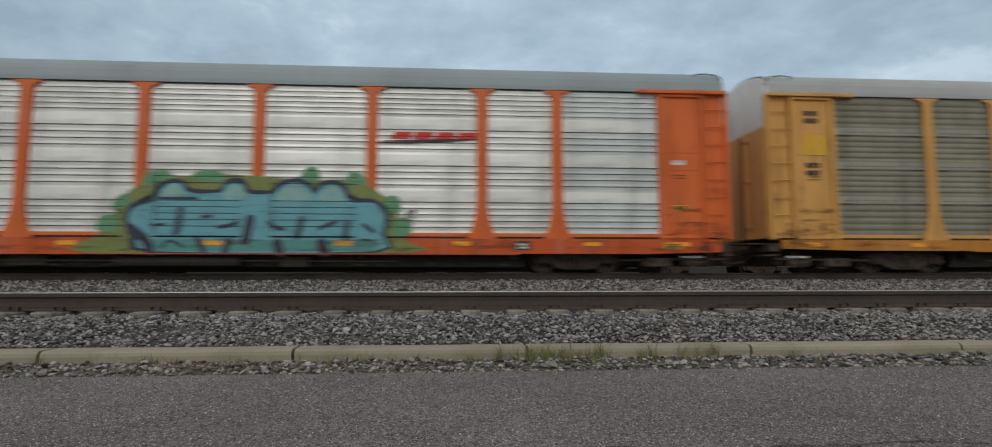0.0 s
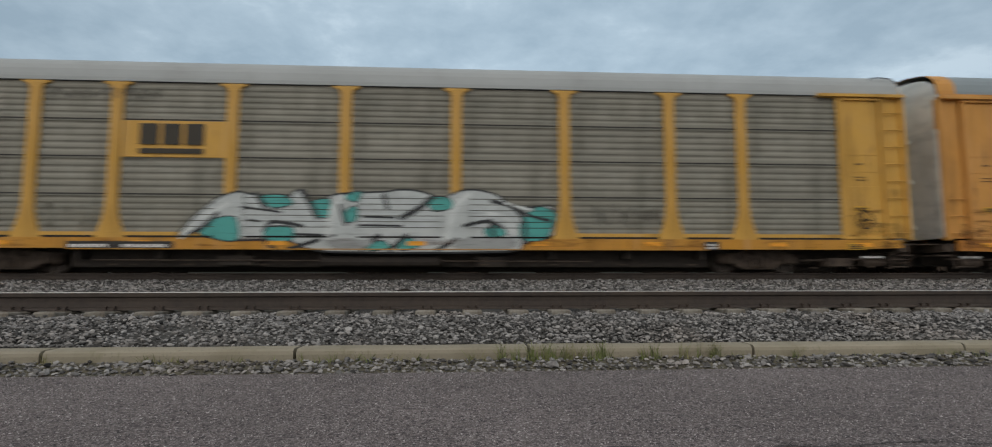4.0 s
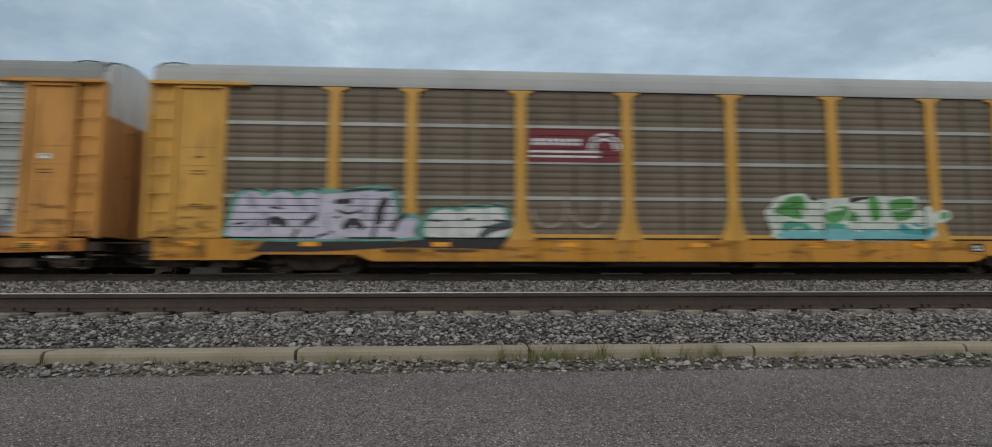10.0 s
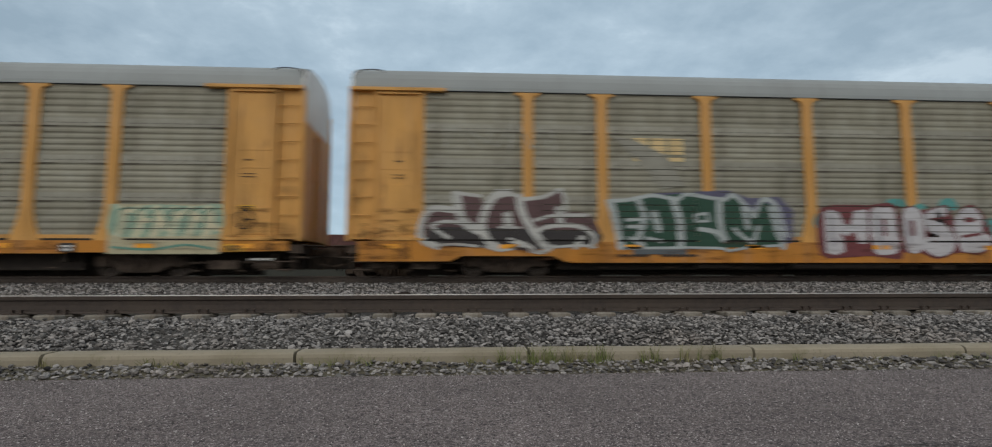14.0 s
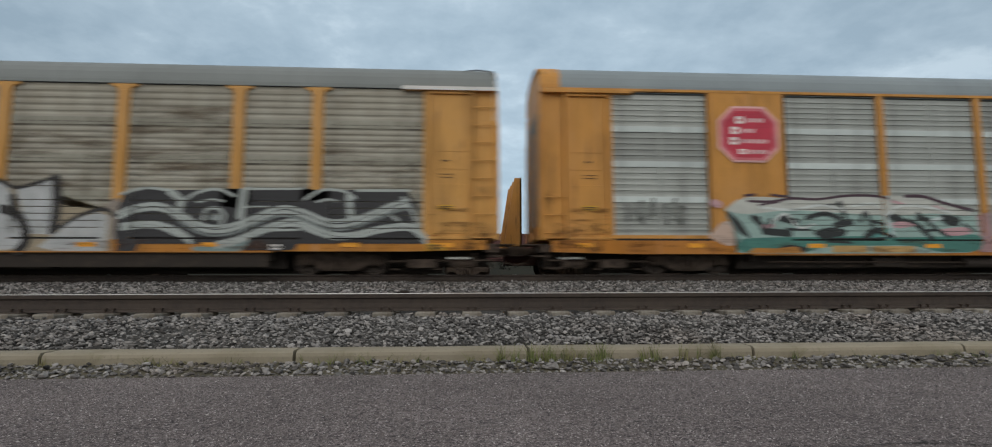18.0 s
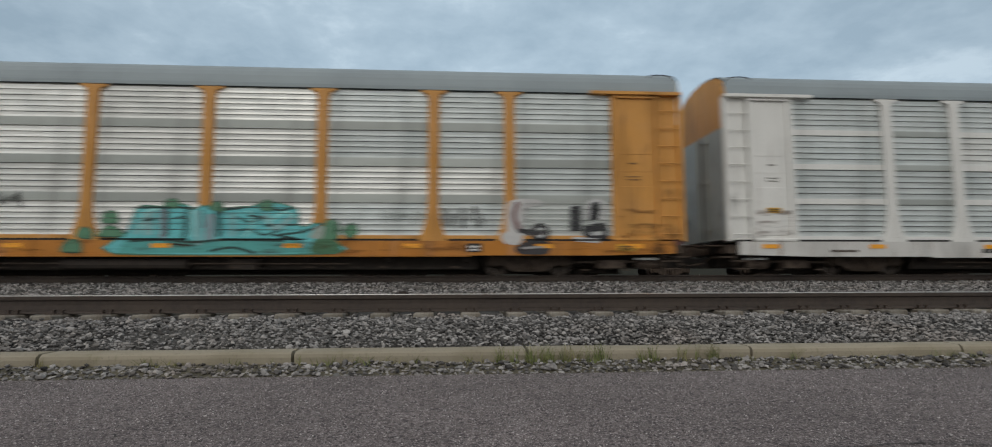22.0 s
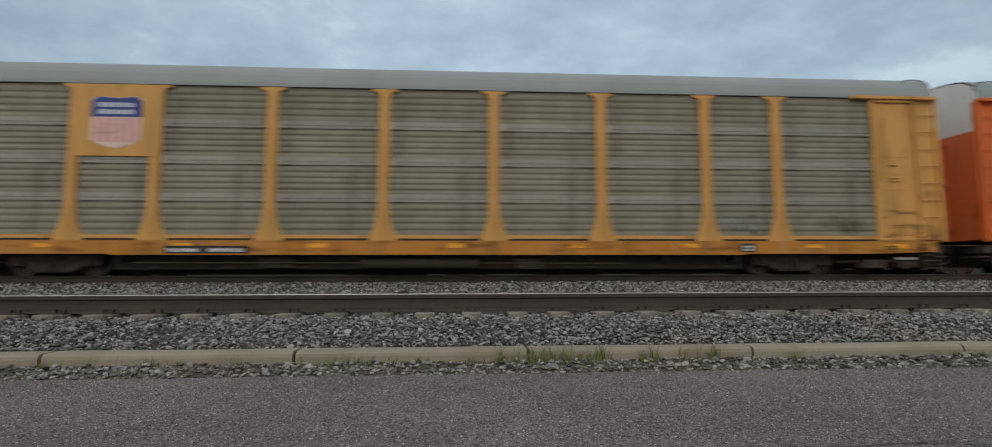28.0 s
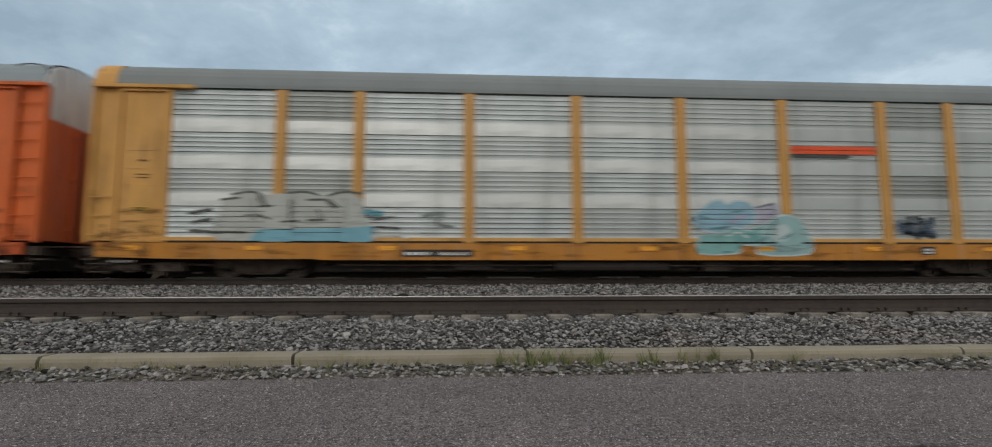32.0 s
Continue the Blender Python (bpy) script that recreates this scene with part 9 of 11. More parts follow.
    mu.form(tone_1, (-9.49, 1.37), (-9.25, 1.37), (-9.22, 0.97), (-9.48, 0.97), hard=True)
    mu.form(tone_2, (-8.89, 0.66), (-8.91, 0.99), (-8.56, 1.01), (-8.84, 1.18), (-8.94, 1.56), (-8.77, 1.85), (-8.5, 1.9), (-8.34, 1.69), (-8.34, 1.48), (-8.59, 1.56), (-8.67, 1.42), (-8.3, 1.34), (-8.13, 0.99), (-8.19, 0.61), (-8.54, 0.53))
    mu.form(tone_1, (-8.78, 1.51), (-8.59, 1.58), (-8.54, 1.4), (-8.79, 1.4))
    mu.form(tone_1, (-8.94, 1.07), (-8.37, 1.09), (-8.4, 0.85), (-8.64, 0.82))
    mu.form(tone_2, (-7.99, 1.15), (-7.97, 1.72), (-7.83, 1.92), (-7.61, 1.87), (-7.7, 1.57), (-7.81, 1.15), hard=True)
    mu.form(tone_2, (-7.95, 0.58), (-7.9, 0.85), (-7.69, 0.9), (-7.58, 0.58))
    mu.form(rgb(160, 172, 174), (-7.7, 1.58), (-7.31, 1.7), (-7.25, 0.99), (-7.74, 0.98))
    mu = piece("mint-green graffiti with leaf-green swirls")
    tone_1, tone_2, tone_3, tone_4, tone_5, tone_6 = rgb(132, 172, 172), rgb(134, 142, 148), rgb(120, 170, 172), rgb(36, 66, 62), rgb(86, 132, 102), rgb(52, 92, 70)
    mu.form(rgb(98, 182, 184), (-0.68, 0.57), (-0.4, 1.05), (-0.23, 1.62), (-0.07, 1.74), (0.43, 1.71), (0.6, 1.8), (1.01, 1.75), (1.18, 1.63), (1.43, 1.75), (1.68, 1.64), (2.27, 1.72), (2.53, 1.72), (2.95, 1.86), (3.46, 1.76), (3.7, 1.65), (3.72, 1.29), (3.96, 1.21), (4.22, 1.31), (4.4, 0.96), (4.74, 0.58), edge=rgb(70, 118, 98), rim=0.04)
    mu.form(rgb(80, 156, 150), (-0.61, 0.57), (-0.4, 0.9), (3.86, 0.88), (4.06, 0.58), hard=True)
    mu.line(tone_1, 0.2, (0.1, 1.63), (0.09, 1.1))
    mu.line(tone_2, 0.18, (0.43, 1.63), (0.47, 1.02))
    mu.line(tone_3, 0.2, (1.26, 1.55), (1.34, 0.85))
    mu.line(tone_2, 0.18, (1.59, 1.47), (1.59, 0.94))
    mu.line(tone_1, 0.16, (2.94, 1.48), (3.19, 1.19), (3.57, 1.49))
    mu.line(rgb(124, 168, 168), 0.16, (-0.19, 1.1), (0.01, 1.54))
    mu.line(tone_3, 0.16, (2.1, 1.52), (2.14, 1.05))
    mu.line(tone_4, 0.06, (-0.18, 1.71), (0.55, 1.7))
    mu.line(tone_4, 0.06, (-0.3, 0.86), (0.5, 0.9), (1.2, 0.84), (2.0, 0.9), (3.4, 0.88))
    mu.line(tone_4, 0.05, (0.7, 1.42), (0.92, 1.5))
    mu.line(tone_4, 0.05, (1.38, 1.66), (1.44, 1.2))
    mu.line(tone_4, 0.05, (2.2, 1.5), (2.5, 1.36), (2.8, 1.42))
    mu.line(tone_4, 0.05, (2.6, 1.18), (2.9, 1.02), (3.3, 1.16))
    mu.line(tone_4, 0.09, (3.35, 0.98), (3.7, 0.92))
    mu.line(rgb(150, 214, 210), 0.06, (-0.1, 1.2), (0.0, 1.6), (0.3, 1.66))
    mu.line(rgb(150, 214, 210), 0.06, (1.16, 1.62), (1.2, 1.0))
    mu.line(rgb(150, 214, 210), 0.06, (2.5, 1.62), (2.62, 1.3), (2.44, 1.0))
    mu.line(rgb(150, 214, 210), 0.06, (3.0, 1.34), (3.4, 1.62), (3.6, 1.5))
    mu.line(tone_4, 0.06, (0.65, 1.76), (1.13, 1.67))
    mu.line(tone_4, 0.06, (1.73, 1.64), (2.39, 1.72))
    mu.line(tone_4, 0.06, (2.92, 1.73), (3.29, 1.66), (3.62, 1.73))
    mu.line(tone_4, 0.1, (1.01, 1.63), (0.97, 0.94))
    mu.line(tone_4, 0.06, (3.15, 1.01), (3.96, 1.13), (4.34, 1.31))
    mu.line(tone_4, 0.06, (1.63, 0.62), (2.17, 0.71), (2.7, 0.57))
    mu.line(tone_4, 0.05, (2.23, 1.14), (2.55, 1.17))
    mu.line(tone_4, 0.05, (2.9, 1.26), (3.14, 1.27))
    mu.line(tone_4, 0.05, (3.41, 1.28), (3.71, 1.29))
    mu.line(tone_4, 0.05, (0.64, 0.8), (1.2, 0.75))
    mu.line(tone_4, 0.1, (0.51, 1.63), (0.54, 1.02))
    mu.line(tone_4, 0.1, (1.76, 1.59), (1.81, 1.02))
    mu.line(tone_4, 0.05, (-0.07, 1.38), (0.26, 1.41))
    mu.line(tone_4, 0.06, (2.52, 1.52), (2.86, 1.47))
    mu.form(tone_5, (-1.04, 1.36), (-0.94, 1.59), (-0.73, 1.59), (-0.66, 1.36), (-0.84, 1.31), edge=tone_6, rim=0.03)
    mu.form(tone_5, (-1.09, 1), (-0.89, 1.24), (-0.65, 1.18), (-0.48, 1), edge=tone_6, rim=0.03)
    mu.form(tone_5, (-1.57, 0.99), (-1.46, 1.19), (-1.25, 1.13), (-1.25, 0.93), edge=tone_6, rim=0.03)
    mu.form(tone_5, (-1.9, 0.62), (-1.78, 0.86), (-1.52, 0.86), (-1.48, 0.6), edge=tone_6, rim=0.03)
    mu.form(tone_5, (0.45, 1.78), (0.6, 1.93), (0.78, 1.85), (0.73, 1.7), edge=tone_6, rim=0.03)
    mu.form(tone_5, (1.56, 1.7), (1.77, 1.87), (1.88, 1.62), edge=tone_6, rim=0.03)
    mu.form(tone_5, (2.75, 1.74), (2.95, 1.91), (3.09, 1.81), (3, 1.64), edge=tone_6, rim=0.03)
    mu.form(tone_5, (4.31, 0.88), (4.48, 1.38), (4.75, 1.32), (4.7, 0.88), edge=tone_6, rim=0.03)
    mu.form(tone_5, (4.87, 1.13), (5.08, 1.33), (5.23, 1.15), (5.07, 0.96), edge=tone_6, rim=0.03)
    mu.form(rgb(66, 110, 80), (4.08, 0.58), (4.21, 0.93), (4.72, 0.89), (4.83, 0.58))
    mu.form(rgb(150, 160, 150), (4.04, 0.98), (4.25, 1.26), (4.42, 1.2), (4.34, 0.93))
    mu = piece("black and white rings and blots")
    tone_1, tone_2, tone_3 = rgb(192, 190, 187), rgb(54, 52, 54), rgb(44, 44, 46)
    mu.form(tone_1, (9.13, 1.92), (9.81, 1.99), (10.01, 1.86), (9.61, 1.75), (9.42, 1.42), (9.53, 1.15), (9.36, 0.79), (9.14, 0.89), (9.05, 1.25))
    mu.line(rgb(112, 76, 76), 0.13, (9.33, 1.85), (9.25, 1.49), (9.4, 1.15))
    mu.form(tone_1, (8.9, 1.02), (9.12, 1.16), (9.47, 1.04), (9.36, 0.79), (9.01, 0.82))
    mu.form(tone_2, (9.27, 0.72), (9.73, 0.94), (10.18, 0.84), (10.1, 0.55), (9.4, 0.55))
    mu.form(tone_2, (9.67, 1.08), (9.79, 1.32), (10.03, 1.35), (10.18, 1.15), (10.11, 0.89), (9.81, 0.84))
    mu.form(rgb(186, 188, 186), (9.8, 1.08), (9.88, 1.23), (10.02, 1.22), (10.04, 1.03), (9.9, 0.96))
    mu.line(tone_2, 0.12, (9.4, 1.15), (9.96, 1.1))
    mu.line(rgb(150, 148, 146), 0.06, (9.45, 0.7), (9.99, 0.73))
    mu.form(tone_3, (10.74, 1.79), (11.01, 1.83), (11.03, 1.15), (10.72, 1.15), hard=True)
    mu.line(rgb(190, 190, 188), 0.14, (11.17, 1.52), (11.23, 1.86), (11.48, 1.95), (11.65, 1.81), (11.57, 1.47))
    mu.form(tone_3, (11.29, 1.87), (11.51, 1.92), (11.48, 1.48), (11.26, 1.48))
    mu.form(tone_3, (11.1, 1.27), (11.67, 1.36), (11.71, 0.91), (11.16, 0.91))
    mu.line(rgb(180, 182, 180), 0.1, (11.32, 1.08), (11.56, 1.1))
    mu.line(rgb(185, 186, 184), 0.12, (10.83, 0.94), (11.45, 0.89))


def murals_m(piece):
    mu = piece("mint graffiti with dark teal flecks")
    tone_1, tone_2 = rgb(40, 76, 72), rgb(168, 130, 66)
    mu.form(rgb(66, 102, 78), (-9.03, 0.59), (-8.97, 0.88), (-6.78, 0.88), (-6.69, 0.59), hard=True)
    mu.form(rgb(112, 176, 167), (-9.76, 1.43), (-9.54, 1.55), (-9.34, 1.68), (-9.08, 1.66), (-8.97, 1.44), (-8.53, 1.68), (-8.38, 1.78), (-7.43, 1.77), (-6.78, 1.72), (-6.78, 1.45), (-6.48, 1.45), (-6.29, 1.61), (-6.08, 1.63), (-6, 1.45), (-6.31, 1.22), (-6.7, 1.03), (-6.78, 0.83), (-9.35, 0.81), (-9.59, 0.94), (-9.75, 1.1), hard=True)
    mu.form(rgb(138, 186, 178), (-9.26, 1.66), (-9.08, 1.66), (-9, 0.83), (-9.29, 0.83), hard=True)
    mu.form(rgb(134, 182, 174), (-7.43, 1.69), (-7.12, 1.69), (-7.02, 0.88), (-7.41, 0.88), hard=True)
    mu.form(rgb(72, 150, 142), (-6.33, 1.52), (-6.08, 1.61), (-6.01, 1.44), (-6.25, 1.32))
    mu.line(tone_1, 0.06, (-8.96, 1.37), (-8.65, 1.39))
    mu.line(tone_1, 0.06, (-8.33, 1.68), (-8.11, 1.64))
    mu.line(tone_1, 0.06, (-8.55, 1.23), (-8.25, 1.15))
    mu.line(tone_1, 0.06, (-7.92, 1.2), (-7.62, 1.19))
    mu.line(tone_1, 0.06, (-7.45, 1.24), (-7.07, 1.25))
    mu.line(tone_1, 0.06, (-7.38, 1.67), (-6.85, 1.71))
    mu.line(tone_1, 0.07, (-9.79, 1.32), (-9.49, 1.26))
    mu.line(tone_1, 0.07, (-9.75, 1.07), (-9.49, 1.13))
    mu.line(tone_1, 0.05, (-8.85, 0.94), (-8.32, 1.01))
    mu.line(tone_1, 0.06, (-8.63, 1.44), (-8.33, 1.39))
    mu.line(tone_1, 0.07, (-6.97, 1.06), (-6.43, 1))
    mu.line(tone_1, 0.07, (-6.66, 1.32), (-6.2, 1.37))
    mu.line(tone_1, 0.05, (-8.21, 1.44), (-7.82, 1.52))
    mu.line(tone_1, 0.05, (-8.12, 1.01), (-7.57, 1.01))
    mu.line(tone_1, 0.06, (-8.68, 1.55), (-8.43, 1.59))
    mu.line(tone_2, 0.08, (-5.84, 1.45), (-5.04, 1.54))
    mu.line(tone_2, 0.08, (-5.99, 1.18), (-5.19, 1.24), (-4.87, 1.18))
    mu.line(tone_2, 0.08, (-11.28, 1.24), (-10.68, 1.32))
    mu.line(tone_2, 0.08, (-9.47, 1.76), (-9, 1.81))
    mu = piece("pale mint graffiti on a soot-black shadow")
    tone_1, tone_2, tone_3 = rgb(136, 191, 181), rgb(40, 76, 72), rgb(132, 146, 137)
    mu.form(rgb(66, 64, 56), (-1.8, 0.58), (-1.47, 0.89), (-0.85, 1.21), (0.75, 1.08), (2.29, 1.05), (4.2, 1.14), (4.58, 0.96), (4.88, 0.58), hard=True)
    mu.form(tone_1, (-0.88, 1.33), (-0.79, 1.66), (-0.16, 1.71), (-0.12, 1.48), (0.34, 1.67), (0.42, 1.4), (0.86, 1.75), (1.04, 1.65), (1.03, 1.43), (1.79, 1.42), (1.99, 1.32), (1.69, 1.17), (0.75, 1.1), (-0.09, 1.2), hard=True)
    mu.form(tone_1, (2.01, 1.37), (2.14, 1.68), (2.83, 1.61), (3.35, 1.58), (3.88, 1.69), (4.42, 1.57), (4.45, 1.14), (3.33, 1.11), (2.12, 1.17), hard=True)
    mu.line(tone_2, 0.08, (0.47, 1.4), (0.76, 1.25), (0.96, 1.37))
    mu.line(tone_2, 0.08, (1.41, 1.37), (1.82, 1.4))
    mu.line(tone_2, 0.13, (2.7, 1.37), (3.38, 1.36))
    mu.line(tone_2, 0.06, (2.61, 1.22), (3.37, 1.19))
    mu.line(tone_2, 0.08, (3.83, 1.36), (4.34, 1.36))
    mu.line(tone_2, 0.06, (0, 1.56), (0.16, 1.26))
    mu.line(tone_2, 0.07, (-0.5, 1.59), (-0.46, 1.26))
    mu.line(tone_2, 0.05, (2.31, 1.49), (2.56, 1.49))
    mu.line(tone_2, 0.08, (-2.29, 1.12), (-1.76, 1.26), (-1.48, 1.21))
    mu.line(tone_3, 0.06, (-0.88, 1.18), (0.08, 1.26), (0.75, 1.05), (1.78, 1.13), (2.5, 1.09))
    mu.line(tone_3, 0.06, (1.73, 0.63), (2.8, 0.9), (3.85, 1.01), (4.4, 0.89))
    mu.line(tone_3, 0.06, (0.46, 0.96), (0.95, 1.03))
    mu.line(tone_3, 0.05, (2.8, 0.97), (3.59, 1))
    mu.line(tone_3, 0.06, (3.85, 1.04), (4.44, 0.7))
    mu.line(tone_3, 0.05, (-1.44, 0.76), (-1.1, 0.89))
    mu.line(tone_3, 0.05, (0.49, 0.76), (0.75, 0.83))
    mu = piece("hollow white bubble graffiti")
    tone_1, tone_2, tone_3, tone_4 = rgb(132, 129, 120), rgb(176, 179, 174), rgb(62, 60, 58), rgb(190, 192, 188)
    mu.form(tone_1, (5.98, 0.81), (5.98, 1.34), (6.21, 1.6), (6.63, 1.65), (6.83, 1.39), (6.76, 0.88))
    mu.form(tone_1, (7.09, 0.77), (7.07, 1.34), (7.33, 1.6), (7.62, 1.64), (7.77, 1.39), (7.7, 1.05), (7.46, 0.74))
    mu.form(tone_1, (8.08, 1.24), (8.25, 1.52), (8.62, 1.57), (8.76, 1.29), (8.59, 1.07), (8.21, 1.07))
    mu.form(rgb(168, 170, 166), (5.21, 1.5), (5.81, 1.4), (5.85, 1.15), (5.15, 1.15), hard=True)
    mu.line(tone_2, 0.1, (4.95, 0.7), (4.93, 1.25), (5.11, 1.59), (5.47, 1.64), (5.83, 1.51), (6.1, 1.59))
    mu.line(tone_2, 0.1, (5.91, 0.7), (5.87, 1.25), (6.09, 1.63), (6.54, 1.75), (6.91, 1.51), (6.82, 0.79))
    mu.line(tone_2, 0.1, (7.03, 0.74), (7.02, 1.34), (7.29, 1.65), (7.62, 1.71), (7.8, 1.43), (7.74, 1.05))
    mu.line(tone_2, 0.1, (7.89, 1.15), (8.05, 1.52), (8.44, 1.68), (8.81, 1.52), (8.85, 1.09), (8.61, 0.64), (7.87, 0.64))
    mu.line(tone_2, 0.07, (5.06, 1.38), (5.98, 1.32))
    mu.line(tone_2, 0.07, (5.08, 1.04), (5.78, 1.01))
    mu.line(tone_2, 0.09, (7.79, 1.52), (8.01, 1.52))
    mu.line(tone_3, 0.16, (6.76, 1.18), (6.83, 0.67))
    mu.line(tone_3, 0.13, (7.88, 0.96), (8.21, 1.24), (8.48, 1.05))
    mu.line(tone_3, 0.1, (6.12, 0.69), (6.58, 0.69))
    mu.line(tone_3, 0.09, (7.41, 1.17), (7.61, 1.05))
    mu.line(tone_3, 0.1, (8.1, 0.74), (8.46, 0.74))
    mu.line(tone_4, 0.05, (7.95, 0.93), (8.42, 0.93))
    mu.line(tone_4, 0.05, (7.98, 0.83), (8.41, 0.83))
    mu.line(rgb(180, 165, 150), 0.16, (7.1, 1.51), (7.12, 1.17))


def murals_o(piece):
    mu = piece("black, grey and pink wild graffiti")
    tone_1, tone_2, tone_3, tone_4 = rgb(206, 124, 108), rgb(40, 40, 47), rgb(186, 190, 187), rgb(66, 64, 76)
    mu.form(tone_1, (-11.99, 0.99), (-11.31, 0.99), (-11.55, 1.36), (-12.02, 1.45))
    mu.form(tone_1, (-10.45, 1.9), (-10.06, 2.1), (-9.95, 1.73))
    mu.form(tone_1, (-9.39, 1.74), (-9.08, 2.1), (-8.56, 2.04))
    mu.form(tone_1, (-7.06, 1.61), (-6.61, 1.83), (-6.18, 1.63), (-6.55, 1.27))
    mu.form(tone_1, (-6.25, 1.77), (-5.68, 1.92), (-5.55, 1.58), (-5.97, 1.5))
    mu.form(tone_1, (-4.57, 0.8), (-4.32, 1.47), (-3.93, 1.57), (-3.42, 1.24), (-3.81, 0.96), (-4.38, 0.73))
    mu.form(tone_1, (-4.44, 1.62), (-4.18, 1.82), (-4.05, 1.38))
    mu.form(tone_1, (-12.56, 0.89), (-12.47, 1.51), (-12.02, 1.44), (-11.91, 0.89))
    mu.form(rgb(46, 44, 46), (-12.39, 0.6), (-11.98, 0.89), (-11.4, 0.96), (-7.03, 0.86), (-4.39, 0.91), (-4.28, 0.61), hard=True)
    mu.form(tone_2, (-11.5, 1.5), (-11.3, 1.68), (-10.8, 1.92), (-10.5, 1.98), (-10.22, 1.76), (-10.23, 1.43), (-10.6, 1.16), (-10.76, 0.8), (-11.11, 0.88), (-11.05, 1.24), (-11.36, 1.32), edge=tone_3, rim=0.1)
    mu.form(tone_3, (-11.02, 1.43), (-10.63, 1.6), (-10.44, 1.45), (-10.83, 1.24), (-11.07, 1.32))
    mu.form(tone_2, (-9.99, 1.43), (-9.9, 1.87), (-9.68, 2), (-9.47, 1.85), (-9.48, 1.43), (-9.78, 1.31), edge=tone_3, rim=0.08)
    mu.form(tone_2, (-10.68, 0.91), (-10.08, 1.21), (-9.56, 1.26), (-9.42, 0.79), (-10.64, 0.79), edge=tone_3, rim=0.06)
    mu.form(tone_2, (-9.55, 0.73), (-9.37, 1.37), (-9.21, 1.77), (-8.31, 2.01), (-8.09, 1.89), (-8.44, 1.52), (-8.96, 1.4), (-9, 0.96), (-8.82, 0.76), edge=tone_3, rim=0.08, hard=True)
    mu.form(tone_2, (-8.82, 1.01), (-8.65, 1.25), (-8.09, 1.31), (-8.05, 1.08), (-8.55, 0.9), edge=tone_3, rim=0.05)
    mu.form(tone_2, (-8.4, 1.6), (-8.15, 1.77), (-7.54, 1.86), (-7.38, 1.91), (-7.13, 1.78), (-7.04, 1.45), (-7.23, 1.33), (-7.52, 1.54), (-7.74, 1.35), (-8.12, 1.34), edge=tone_3, rim=0.08)
    mu.form(tone_2, (-7.51, 0.81), (-7.19, 1.08), (-6.96, 1.05), (-6.76, 0.81))
    mu.line(tone_3, 0.11, (-8.24, 1.6), (-7.91, 1.7), (-7.64, 1.44))
    mu.line(tone_3, 0.32, (-7.67, 1.46), (-7.65, 0.98), (-7.3, 0.86))
    mu.line(tone_3, 0.27, (-7.24, 1.38), (-6.81, 1.14), (-6.38, 0.87))
    mu.line(tone_3, 0.1, (-8.94, 1.03), (-8.63, 0.98), (-8.07, 1.03))
    mu.line(tone_3, 0.1, (-11.7, 1.02), (-11.1, 0.9), (-10.66, 1.02))
    mu.line(tone_3, 0.12, (-11.98, 0.92), (-11.7, 1.05), (-11.32, 0.93))
    mu.line(tone_3, 0.1, (-6.9, 1.46), (-6.51, 1.46), (-6.27, 1.22))
    mu.line(tone_2, 0.18, (-6.31, 1.27), (-6.21, 1.51), (-5.98, 1.58), (-5.71, 1.45))
    mu.form(tone_3, (-6.22, 1.37), (-5.97, 1.47), (-5.74, 1.23), (-5.88, 1), (-6.16, 1.08))
    mu.form(tone_2, (-5.74, 0.8), (-5.65, 1.23), (-5.48, 1.32), (-5.37, 0.8))
    mu.form(tone_3, (-5.59, 1.32), (-5.23, 1.23), (-5.31, 0.96), (-5.58, 0.96))
    mu.form(tone_2, (-5.2, 0.91), (-5.11, 1.28), (-4.84, 1.21), (-4.83, 0.88))
    mu.form(tone_2, (-5.7, 1.61), (-5.36, 1.79), (-4.89, 1.91), (-4.5, 1.98), (-4.25, 1.8), (-4.31, 1.46), (-4.71, 1.17), (-4.87, 1.39), (-5.35, 1.45), edge=tone_3, rim=0.1)
    mu.form(tone_3, (-5.25, 1.45), (-4.8, 1.6), (-4.53, 1.47), (-4.79, 1.28))
    mu.line(tone_3, 0.24, (-4.16, 1.39), (-3.89, 1.3), (-4.05, 1.18), (-3.44, 0.98), (-3.25, 1.09))
    mu.line(tone_2, 0.1, (-4.16, 1.39), (-3.89, 1.3), (-4.05, 1.18), (-3.44, 0.98), (-3.25, 1.09))
    mu.line(rgb(196, 126, 118), 0.08, (-3.77, 1.27), (-3.29, 1.2))
    mu.line(tone_4, 0.1, (-9.2, 1.53), (-8.52, 1.72))
    mu.line(tone_4, 0.08, (-5.35, 1.66), (-4.73, 1.75))
    mu = piece("teal graffiti with black and purple shadows")
    tone_1, tone_2, tone_3, tone_4, tone_5 = rgb(120, 56, 96), rgb(30, 46, 50), rgb(112, 88, 112), rgb(166, 176, 171), rgb(96, 184, 176)
    mu.form(tone_1, (2.73, 0.97), (3.01, 1.08), (3.12, 0.61), (2.75, 0.61))
    mu.form(tone_1, (-1.52, 0.61), (-1.44, 0.92), (-1.2, 0.98), (-1.19, 0.61))
    mu.form(rgb(66, 174, 176), (-1.29, 0.93), (-1.2, 1.41), (-0.88, 1.74), (-0.63, 1.95), (-0.45, 1.91), (-0.29, 1.61), (0.27, 1.68), (0.44, 1.58), (0.85, 1.83), (1.27, 1.75), (1.77, 1.67), (1.94, 1.85), (2.11, 1.97), (2.32, 1.76), (2.52, 1.51), (2.78, 1.42), (2.88, 1.22), (2.59, 1.07), (2.69, 0.64), (-1.29, 0.61), edge=tone_2, rim=0.07, hard=True)
